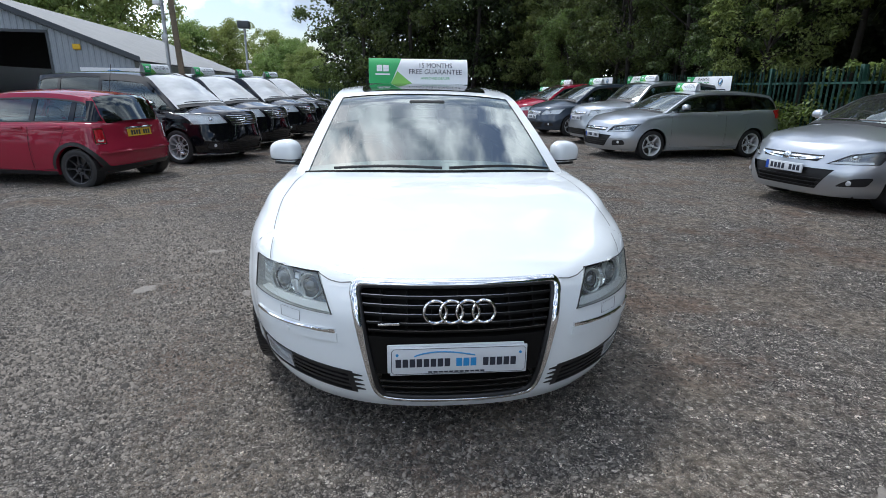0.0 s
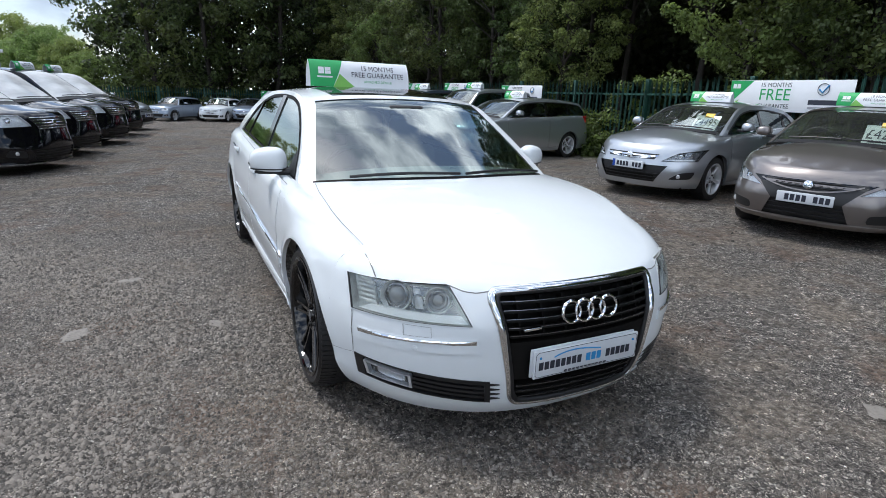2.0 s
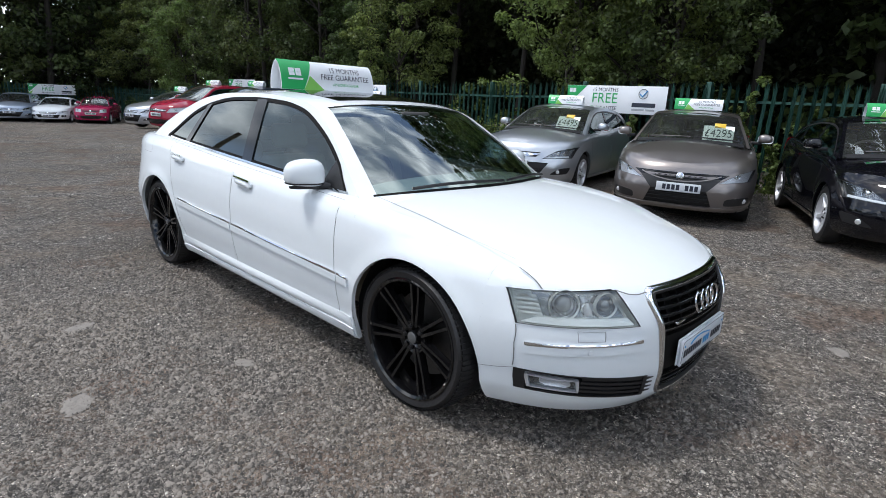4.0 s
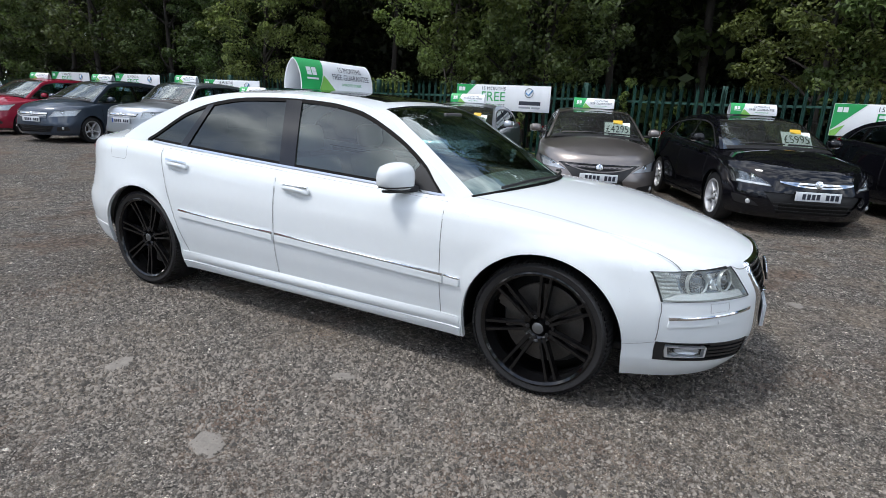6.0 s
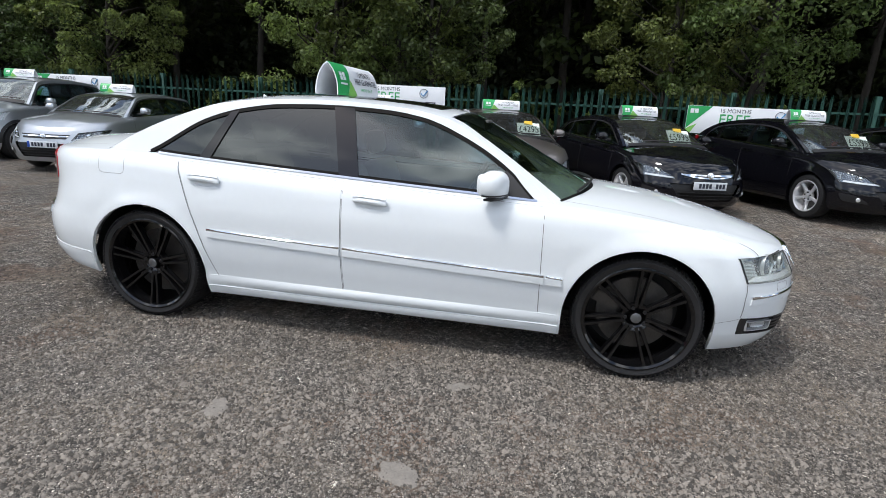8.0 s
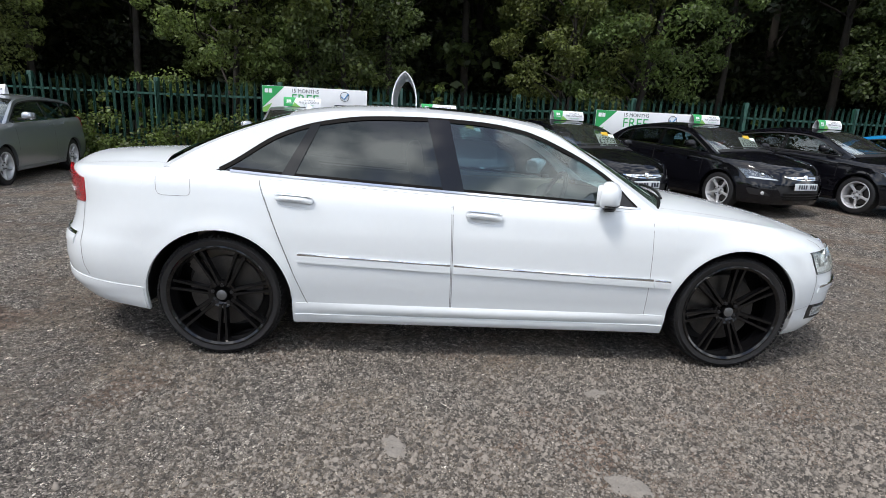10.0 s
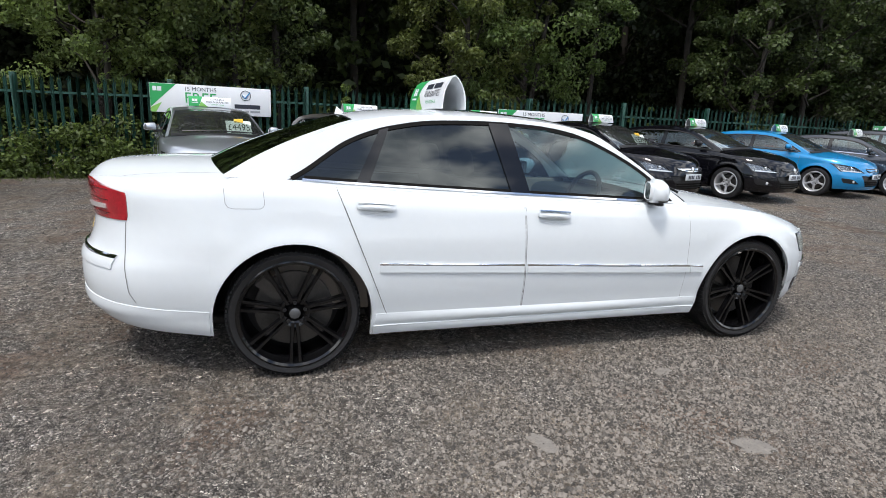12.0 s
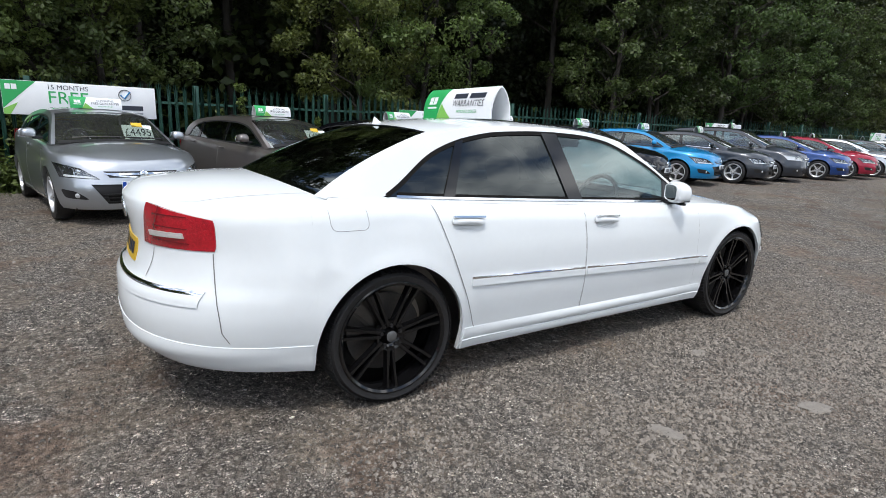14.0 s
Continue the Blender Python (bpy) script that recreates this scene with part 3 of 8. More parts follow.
def body_mesh(S, material, nz=16, nn=14, open_cabin=True, rim=0.05, na=12):
    """Flanks, bumpers, bonnet and boot lid as one skin with open wheel arches."""
    join, rjoin = min(0.5, S.front - S.arch - 0.02), max(S.L - 0.5, S.rear + S.arch + 0.02)
    (af, pf), (ar, pr) = S.plan_f, S.plan_r

    def grid(a0, a1, n):
        return [lerp(a0, a1, i / n) for i in range(n + 1)]
    tf = math.acos(max(0.0, 1 - join / af) ** (pf / 2))
    tr = math.acos(max(0.0, 1 - (S.L - rjoin) / ar) ** (pr / 2))
    st = []                                          # (kind, value, bottom)
    for i in range(nn):
        st.append(("n", af * (1 - math.cos(tf * i / nn) ** (2 / pf)) / join, None))
    cuts = []
    for yc in (S.front, S.rear):
        cuts.append((yc - S.arch, yc + S.arch))
    (f0, f1), (r0, r1) = cuts
    seq = grid(join, f0, 3)[:-1] + [("a", f0, False)]
    for k in range(na + 1):
        seq.append(("a", (f0 + f1) / 2 - S.arch * math.cos(math.pi * k / na), True))
    seq.append(("a", f1, False))
    seq += grid(f1, r0, 18)[1:-1] + [("a", r0, False)]
    for k in range(na + 1):
        seq.append(("a", (r0 + r1) / 2 - S.arch * math.cos(math.pi * k / na), True))
    seq.append(("a", r1, False))
    seq += grid(r1, rjoin, 4)[1:]
    for q in seq:
        st.append(q if isinstance(q, tuple) else ("a", q, None))
    for i in range(nn - 1, -1, -1):
        st.append(("t", ar * (1 - math.cos(tr * i / nn) ** (2 / pr)) / (S.L - rjoin), None))
    rows, caps = [], []
    for kind, val, arch in st:
        def yat(z, kind=kind, val=val):
            if kind == "n":
                return S.nose(z) + (join - S.nose(z)) * val
            if kind == "t":
                e = S.L - S.tail(z)
                return e - (e - rjoin) * val
            return val
        y_mid = yat(0.5)
        if arch:
            zb = max(S.hub + math.sqrt(max(0.0, S.arch ** 2 - (val - (S.front if val < S.L / 2 else S.rear)) ** 2)), S.zbot(y_mid))
        else:
            zb = S.zbot(y_mid)
        # top of the flank, found on the slanting nose and tail
        zt = S.fender(y_mid)
        for _ in range(4):
            zt = S.fender(yat(zt))
        row = []
        for j in range(nz + 1):
            v = j / nz
            v = v if v < 0.6 else 0.6 + 0.4 * math.sin((v - 0.6) / 0.4 * math.pi / 2)
            z = lerp(zb, zt, v)
            row.append(S.side(yat(z), z))
        e = row[-1]
        inner = row[0] + Vector((-min(rim, row[0].x), 0, 0.006 if not arch else 0.0))
        rows.append([inner] + row)
        y = e.y
        cap = []
        for k in range(0, 9):
            x = e.x * (1 - k / 8)
            cap.append(Vector((x, y, lerp(e.z, max(S.hood(y), e.z), (1 - (x / max(e.x, 1e-5)) ** 2.4) * sstep(e.x / 0.45)))))
        caps.append((y, cap))
    vs, fs = loft(rows)
    for i in range(len(caps) - 1):
        ya, yb = caps[i][0], caps[i + 1][0]
        if open_cabin and ya > S.cowl + S.bow_f * 1.25 and yb < S.deck - S.bow_r * 1.3:
            continue
        b = len(vs)
        vs += caps[i][1] + caps[i + 1][1]
        fs += [(b + k, b + k + 1, b + 10 + k, b + 9 + k) for k in range(8)]
    return clean_mesh("body", vs, fs, material, sharp=60, mirror=True)


def cabin_rows(S, n=46):
    ys = [lerp(S.cowl, S.deck, i / n) for i in range(n + 1)]
    return ys


def cabin_meshes(S, paint_m, screen_y, rear_y, screen_m=None, rear_end=None, ug=0.90):
    """Roof with pillars (paint), windscreen, rear window and the side glass, as separate meshes."""
    rear_end = rear_end or S.deck
    ys = sorted(set(cabin_rows(S) + [screen_y, rear_y, rear_end]))
    # roof and pillars
    vs, fs = [], []
    cols = [0, 0.2, 0.4, 0.6, 0.78, ug, lerp(ug, 1.0, 0.5), 1.0]
    rows = []
    for y0 in ys:
        ye, ze = S.rail(y0)
        top = [S.cabin_top(u, y0) for u in cols]
        zb = S.dlo_bottom(ye)
        zt = max(zb, min(S.dlo_top(ye), ze - 0.012))
        sd = [Vector((S.cabin_x(ye, z), ye, z)) for z in (lerp(ze, zt, 0.35), lerp(ze, zt, 0.7), zt)]
        below = [Vector((S.cabin_x(ye, z), ye, z)) for z in (zb, min(zb, zt) - 0.05)]
        rows.append((y0, top, sd, below, zt - zb))
    for i in range(len(rows) - 1):
        (ya, ta, sa, ba, ha), (yb, tb, sb, bb, hb) = rows[i], rows[i + 1]
        ra, rb = ta + sa, tb + sb
        for k in range(len(ra) - 1):
            scr = k < cols.index(ug) and (yb <= screen_y + 1e-6 or rear_y - 1e-6 <= ya and yb <= rear_end + 1e-6)
            if scr:
                continue
            b = len(vs)
            vs += [ra[k], ra[k + 1], rb[k + 1], rb[k]]
            fs.append((b, b + 1, b + 2, b + 3))
        for (p, q, r, s) in ((ba[0], ba[1], bb[1], bb[0]),):
            b = len(vs)
            vs += [p, q, r, s]
            fs.append((b, b + 1, b + 2, b + 3))
        if ha < 0.004 and hb < 0.004:
            b = len(vs)
            vs += [sa[-1], ba[0], bb[0], sb[-1]]
            fs.append((b, b + 1, b + 2, b + 3))
    roof = clean_mesh("roof", vs, fs, paint_m, sharp=45, mirror=True)

    def screen(name, lo, hi, material, drop=0.006):
        g = []
        yy = [y for y in ys if lo - 1e-6 <= y <= hi + 1e-6]
        uu = [-ug + 2 * ug * k / 16 for k in range(17)]
        for y0 in yy:
            g.append([S.cabin_top(abs(u), y0) * 1.0 for u in uu])
            for k, u in enumerate(uu):
                if u < 0:
                    g[-1][k] = Vector((-g[-1][k].x, g[-1][k].y, g[-1][k].z))
                g[-1][k].z -= drop
        v2, f2 = loft(g)
        return clean_mesh(name, v2, f2, material, sharp=60)
    front = screen("windscreen", S.cowl, screen_y, screen_m or M_SCREEN)
    back = screen("rear_window", rear_y, rear_end, M_PRIVACY)
    return roof, front, back


def side_glass(S, y0, y1, material, mirror_x, lean0=0.0, lean1=0.0, n=14, inset=0.004, name="side_window"):
    """A pane of the cabin's side between two uprights, which lean by so much from the bottom to the top."""
    rows = []
    for i in range(n + 1):
        col = []
        for j in range(7):
            v = j / 6
            y = lerp(y0 + lean0 * v, y1 + lean1 * v, i / n)
            zb, zt = S.dlo_bottom(y) - 0.006, S.dlo_top(y) + 0.006
            z = lerp(zb, max(zt, zb), v)
            p = S.cabin_side(y, z)
            p.x -= inset
            col.append(Vector((-p.x, p.y, p.z)) if mirror_x else p)
        rows.append(col)
    vs, fs = loft(rows)
    return clean_mesh(name, vs, fs, material)


def wheel_meshes(r, width, rim, spokes, twin, rim_m, face=0.04, hub_m=None):
    """Tyre, rim and spokes. The axle is x, the outer face towards +x."""
    w = width / 2
    tyre = lathe("tyre", [(rim - 0.012, -w * 0.85), (rim + 0.004, -w * 0.98), (lerp(rim, r, 0.55), -w * 1.03), (r - 0.016, -w * 0.93), (r - 0.003, -w * 0.7), (r, -w * 0.3),
                          (r, w * 0.3), (r - 0.003, w * 0.7), (r - 0.016, w * 0.93), (lerp(rim, r, 0.55), w * 1.03), (rim + 0.004, w * 0.98), (rim - 0.012, w * 0.85)], M_TYRE, seg=56, closed=True)
    # tread blocks across the shoulder
    vs, fs = [], []
    nb = 84
    for i in range(nb):
        for s in (1,):
            a0, a1 = 2 * math.pi * i / nb, 2 * math.pi * (i + 0.72) / nb
            b = len(vs)
            for a, rr in ((a0, r - 0.016), (a1, r - 0.016), (a1, r + 0.0035), (a0, r + 0.0035)):
                for x in (s * w * 0.97, s * w * 0.45):
                    rx = rr if x != s * w * 0.97 else rr - (0.010 if rr > r else 0)
                    vs.append((x, rx * math.cos(a), rx * math.sin(a)))
            fs += [(b + 4, b + 5, b + 7, b + 6), (b, b + 4, b + 6, b), (b + 2, b + 4, b + 5, b + 3), (b, b + 1, b + 7, b + 6), (b, b + 2, b + 4, b + 6)]
    tread = clean_mesh("tread", vs, [tuple(dict.fromkeys(f)) for f in fs], M_TYRE, sharp=20)
    f = w - 0.004
    rimm = lathe("rim", [(rim + 0.006, f - 0.004), (rim + 0.008, f + 0.006), (rim, f + 0.008), (rim - 0.012, f), (rim - 0.022, f - 0.03), (rim - 0.035, -w * 0.2), (rim - 0.03, -w * 0.9), (rim + 0.005, -w * 0.95)], rim_m, seg=56)
    bm = bmesh.new()
    for i in range(spokes):
        a = 2 * math.pi * i / spokes - math.pi / 2
        for off in ((-1, 1) if twin else (0,)):
            e = twin if twin else 0.05
            h0, h1 = (0.010, 0.013) if twin else (0.020, 0.030) if spokes < 7 else (0.012, 0.020) if spokes < 10 else (0.008, 0.013)
            pts = [(0.055, off * e * 0.45, h0 + 0.004), (lerp(0.06, rim, 0.55), off * e * 0.8, h0), (rim - 0.010, off * e, h1)]
            prev = None
            for (rad, side, hw) in pts:
                xo = f - 0.006 - face * (1 - (rad / rim) ** 2) * 0.55
                ring = []
                for (dx, ds) in ((0, -hw * 0.6), (0, hw * 0.6), (-0.018, hw), (-0.035, hw), (-0.035, -hw), (-0.018, -hw)):
                    y, z = rad * math.cos(a) - (side + ds) * math.sin(a), rad * math.sin(a) + (side + ds) * math.cos(a)
                    ring.append(bm.verts.new((xo + dx, y, z)))
                if prev:
                    for k in range(6):
                        bm.faces.new((prev[k], prev[(k + 1) % 6], ring[(k + 1) % 6], ring[k]))
                prev = ring
    bmesh.ops.recalc_face_normals(bm, faces=bm.faces)
    spk = bm_mesh("spokes", bm, rim_m, sharp=30)
    hx = f - 0.006 - face * 0.55
    hub = lathe("hub_cap", [(0.0, hx + 0.008), (0.030, hx + 0.008), (0.033, hx + 0.002), (0.036, hx - 0.020), (0.040, hx - 0.024), (0.072, hx + 0.000), (0.078, hx + 0.001), (0.084, hx - 0.02), (0.07, hx - 0.06), (0.0, hx - 0.06)], rim_m, seg=28)
    cap = lathe("centre_cap", [(0.0, hx + 0.0125), (0.022, hx + 0.0120), (0.0285, hx + 0.009)], hub_m or rim_m, seg=20)
    disc = lathe("brake_disc", [(0.05, hx - 0.085), (rim * 0.72, hx - 0.085), (rim * 0.72, hx - 0.11), (0.05, hx - 0.11)], M_STEEL, seg=40)
    back = lathe("wheel_back", [(0.0, -w * 0.75), (rim - 0.03, -w * 0.75)], M_TRIM, seg=28)
    bolts = bmesh.new()
    bmesh.ops.create_cone(bolts, segments=8, radius1=0.011, radius2=0.009, depth=0.012, cap_ends=True, matrix=Matrix.Translation((hx, 0.055, 0)) @ Matrix.Rotation(math.pi / 2, 4, "Y"))
    bolt = bm_mesh("wheel_bolt", bolts, M_TRIM, sharp=30)
    return tyre, tread, rimm, spk, hub, disc, back, bolt, cap


def add_wheel(car, meshes, x, y, z, turn, caliper=None, roll=0.0):
    """One wheel under a car; turn is 0 with the face to +x, 180 to -x."""
    tyre, tread, rimm, spk, hub, disc, back, bolt, cap = meshes
    w = new("wheel", rimm)
    w.parent = car
    w.matrix_basis = pose(x, y, z, 0, 0, turn) @ Matrix.Rotation(radians(roll), 4, "X")
    for nm, me in (("tyre", tyre), ("tread", tread), ("spokes", spk), ("hub_cap", hub), ("centre_cap", cap), ("brake_disc", disc), ("wheel_back", back)):
        part(nm, me, w)
    for i in range(5):
        part("wheel_bolt", bolt, w, "", Matrix.Rotation(2 * math.pi * i / 5 + 0.3, 4, "X"))
    if caliper:
        part("brake_caliper", caliper, w)
    return w


def facing(fn, x, z, s, back):
    """A pose on the nose of a car that looks straight out of the skin, set back from it."""
    e = 0.01
    p = fn(x, z)
    n = (fn(x + e, z) - fn(x - e, z)).cross(fn(x, z + e) - fn(x, z - e)).normalized()
    if n.y > 0:
        n = -n
    n = Vector((n.x * 0.75, n.y, n.z * 0.3)).normalized()
    p = p - n * back
    return Matrix.Translation((p.x * s, p.y, p.z)) @ Vector((n.x * s, n.y, n.z)).to_track_quat("Z", "Y").to_matrix().to_4x4()


def wheel_well(S, yc, mirror_x, width=0.28, name="wheel_well"):
    """A dark half drum inside an arch."""
    vs, fs = [], []
    r = S.arch + 0.012
    x1 = S.W * 0.97 - 0.03
    x0 = x1 - width
    ring = [(yc + r, S.hub - 0.18)] + [(yc + r * math.cos(math.pi * k / 14), S.hub + r * math.sin(math.pi * k / 14)) for k in range(15)] + [(yc - r, S.hub - 0.18)]
    s = -1 if mirror_x else 1
    for (y, z) in ring:
        z = max(z, S.zbot(y) + 0.04)
        xo = min(x1, S.half(y, max(z, 0.3)) - 0.035)
        vs += [(s * xo, y, z), (s * min(x0, xo - 0.05), y, z)]
    n = len(ring)
    fs = [(2 * i, 2 * i + 1, 2 * i + 3, 2 * i + 2) for i in range(n - 1)]
    fs.append(tuple(2 * i + 1 for i in range(n)))
    return mesh_of(name, vs, fs, M_TRIM)


def seat_mesh(material, w=0.50):
    """A front seat: cushion, back and headrest."""
    bm = bmesh.new()
    for lo, hi, m in (((-w / 2, -0.26, 0.0), (w / 2, 0.26, 0.17), pose(0, 0, 0.30, 6)), ((-w / 2, -0.07, 0.0), (w / 2, 0.07, 0.62), pose(0, 0.30, 0.40, -18)),
                      ((-0.14, -0.05, 0.0), (0.14, 0.05, 0.18), pose(0, 0.50, 1.03, -10))):
        k = bmesh.ops.create_cube(bm, size=1, matrix=m @ Matrix.Translation((Vector(lo) + Vector(hi)) / 2) @ Matrix.Diagonal((*(Vector(hi) - Vector(lo)), 1)))
        bmesh.ops.bevel(bm, geom=list({e for v in k["verts"] for e in v.link_edges}), offset=0.05, segments=3, profile=0.5, affect="EDGES")
    return bm_mesh("seat", bm, material, sharp=60)


def mirror_mesh(material, s, size=1.0, drop=0.048, reach=0.092, deep=0.088):
    """A door mirror's shell, rounded, open to the rear where its glass sits."""
    bm = bmesh.new()
    bmesh.ops.create_uvsphere(bm, u_segments=20, v_segments=12, radius=1.0)
    for v in bm.verts:
        x, y, z = v.co
        v.co = Vector((math.copysign(abs(x) ** 0.6, x) * reach, (math.copysign(abs(y) ** 0.85, y) * deep if y < 0 else y ** 0.5 * 0.034), math.copysign(abs(z) ** (0.75 if z > 0 else 0.45), z) * (0.082 if z > 0 else drop))) * size
        v.co.z *= 1 - 0.18 * max(0.0, v.co.x * s / reach)
    return bm_mesh("shell", bm, material, sharp=80)


def mirror_band(name, z0, z1, r, reach=0.107, deep=0.074):
    """A thin black slice that shows round the front of a mirror shell."""
    ring = []
    for k in range(25):
        c, q = math.cos(math.pi * k / 24) * r, math.sin(math.pi * k / 24) * r
        ring.append((math.copysign(abs(c) ** 0.6, c) * reach * 1.004, -q ** 0.85 * deep * 1.02))
    vs = [(x, y, z) for z in (z0, z1) for x, y in ring]
    n = len(ring)
    fs = [(k, k + 1, n + k + 1, n + k) for k in range(n - 1)] + [tuple(range(n - 1, -1, -1)), tuple(range(n, 2 * n))]
    return clean_mesh(name, vs, fs, M_TRIM, sharp=40)


def roof_sign_parts(length=0.82, height=0.20, base=0.165):
    """A roof sign: two bowed faces that meet in a ridge, hollow, open at its ends. Its length runs along x."""
    def prof(v, side, inset=0.0):
        """v from the foot (0) to the ridge (1)."""
        h = height * v
        half = (base / 2) * (1 - v ** 2.2) ** 0.75 * (0.93 + 0.07 * v) if v < 1 else 0.0
        return Vector((0, side * max(0.0, half - inset), h))

    def face(u, v, side, off=0.0):
        """A point of a face: u across, v up, both from the face's middle in metres."""
        t = min(1.0, max(0.0, 0.5 + v / height))
        p = prof(t, side)
        q = prof(min(1, t + 0.02), side) - prof(max(0, t - 0.02), side)
        nrm = Vector((0, q.z * side, -q.y * side)).normalized()
        return Vector((-u * side if False else (u if side < 0 else -u), p.y, p.z)) + nrm * off
    vs, fs = [], []
    nv = 14
    line = [prof(k / nv, -1) for k in range(nv + 1)] + [prof(1 - k / nv, 1) for k in range(1, nv + 1)]
    inner = [prof(min(k / nv, 0.955), -1, 0.007) for k in range(nv + 1)] + [prof(min(1 - k / nv, 0.955), 1, 0.007) for k in range(1, nv + 1)]
    loops = []
    for x in (-length / 2, length / 2):
        for ln in (line, inner):
            loops.append([Vector((x, p.y, p.z)) for p in ln])
    n = len(line)
    for lp in loops:
        vs += lp
    for k in range(n - 1):
        fs += [(k, k + 1, 2 * n + k + 1, 2 * n + k), (n + k, 3 * n + k, 3 * n + k + 1, n + k + 1), (k, n + k, n + k + 1, k + 1), (2 * n + k, 2 * n + k + 1, 3 * n + k + 1, 3 * n + k)]
    fs += [(0, 2 * n, 3 * n, n), (n - 1, 2 * n - 1, 4 * n - 1, 3 * n - 1)]
    shell = clean_mesh("shell", vs, fs, M_SIGNWHITE, sharp=30)

    def field(side, quad, material, name, off=0.0015):
        """A coloured field on a face, from four (u, v) corners."""
        a, b, c, d = quad
        rows = []
        for j in range(11):
            w = j / 10
            p, q = (lerp(a[0], d[0], w), lerp(a[1], d[1], w)), (lerp(b[0], c[0], w), lerp(b[1], c[1], w))
            rows.append([face(lerp(p[0], q[0], i / 3), lerp(p[1], q[1], i / 3), side, off) for i in range(4)])
        v2, f2 = loft(rows)
        return clean_mesh(name, v2, f2, material)
    out = [("shell", shell)]
    L2, H2 = length / 2, height / 2
    for side in (-1, 1):
        out.append(("green_field", field(side, ((-L2, -H2), (-L2 + 0.18, -H2), (-L2 + 0.27, H2), (-L2, H2)), M_SIGNGREEN, "green_field")))
        out.append(("light_field", field(side, ((-L2 + 0.18, -H2), (-L2 + 0.36, -H2), (-L2 + 0.30, -H2 * 0.55), (-L2 + 0.235, 0.0)), M_SIGNLIGHT, "light_field", 0.0018)))

        def place(u, v, cx=-L2 + 0.115, cz=0.02, side=side):
            return face(cx + u, cz + v, side, 0.003)
        out += [("logo", q) for q in bars((0.045, 0.045), 0.008, 0.05, place, M_SIGNWHITE)]
        out.append(("logo_line", bars_mesh((0.12,), 0, 0.012, lambda u, v, p=place: p(u, v - 0.047), M_SIGNWHITE)))
        cx = L2 - 0.27
        if side < 0:
            out.append(("lettering", text_mesh("15 MONTHS", 0.055, M_INK, lambda u, v, p=place: p(u, v, cx, 0.045), 0.27)))
            out.append(("lettering", text_mesh("FREE GUARANTEE", 0.055, M_INK, lambda u, v, p=place: p(u, v, cx, -0.005), 0.44)))
            out.append(("lettering", text_mesh("APPROVED DEALER", 0.03, M_SIGNGREEN, lambda u, v, p=place: p(u, v, cx, -0.055), 0.24)))
        else:
            out += [("lettering", q) for q in bars((0.15, 0.17), 0.03, 0.032, lambda u, v, p=place: p(u, v, cx, 0.045), M_INK)]
            out.append(("lettering", text_mesh("WARRANTIES", 0.055, M_INK, lambda u, v, p=place: p(u, v, cx, -0.005), 0.36)))
            out.append(("lettering", text_mesh("APPROVED DEALER", 0.03, M_SIGNGREEN, lambda u, v, p=place: p(u, v, cx, -0.055), 0.24)))
    return out


# ---- the white saloon ----
def ring_patch(name, fn, corners, inner, material, off=0.004, depth=0.012, mirror_x=False, n=10):
    """A frame round a panel: from its corners inwards to a smaller copy."""
    cs = [Vector((*q, 0)) for q in corners]
    c = sum(cs, Vector()) / 4
    loop = [cs[k].lerp(cs[(k + 1) % 4], i / n) for k in range(4) for i in range(n)]
    vs, fs, eps, m = [], [], 0.004, len(loop)
    for q in loop:
        for k, lift in ((1.0, off - depth), (1.0, off), (inner, off), (inner, off - depth)):
            p2 = c + (q - c) * k
            p = fn(p2.x, p2.y)
            nn = (fn(p2.x + eps, p2.y) - fn(p2.x - eps, p2.y)).cross(fn(p2.x, p2.y + eps) - fn(p2.x, p2.y - eps)).normalized()
            if nn.x * p.x * 3 + nn.y * (p.y - SHELL_MID[0]) + nn.z * 0.4 < 0:
                nn = -nn
            p = p + nn * lift
            vs.append(Vector((-p.x, p.y, p.z)) if mirror_x else p)
    for i in range(m):
        j = (i + 1) % m
        for k in range(3):
            fs.append((i * 4 + k, i * 4 + k + 1, j * 4 + k + 1, j * 4 + k))
    return clean_mesh(name, vs, fs, material, sharp=30)


def cut_panel(me, corners, signs=(1,), front=True, depth=0.9, length=5.0):
    """Opens a four-sided hole in a skin, seen along the car, with clean edges."""
    bm = bmesh.new()
    bm.from_mesh(me)
    for sg in signs:
        cs = [Vector((q[0] * sg, q[1])) for q in corners]
        lo, hi = Vector((min(q.x for q in cs), min(q.y for q in cs))), Vector((max(q.x for q in cs), max(q.y for q in cs)))

        def near(c):
            return (c.y < depth if front else c.y > length - depth) and lo.x - 0.08 < c.x < hi.x + 0.08 and lo.y - 0.08 < c.z < hi.y + 0.08
        for k in range(4):
            a, b = cs[k], cs[(k + 1) % 4]
            fs = [f for f in bm.faces if near(f.calc_center_median())]
            es, vs = {e for f in fs for e in f.edges}, {v for f in fs for v in f.verts}
            bmesh.ops.bisect_plane(bm, geom=fs + list(es) + list(vs), dist=1e-5, plane_co=(a.x, 0, a.y), plane_no=(b.y - a.y, 0, -(b.x - a.x)))
        test = in_quad([tuple(q) for q in cs], 1.0)
        dead = [f for f in bm.faces if near(f.calc_center_median()) and test(f.calc_center_median().x, f.calc_center_median().z)]
        bmesh.ops.delete(bm, geom=dead, context="FACES")
    bm.to_mesh(me)
    bm.free()
    return me


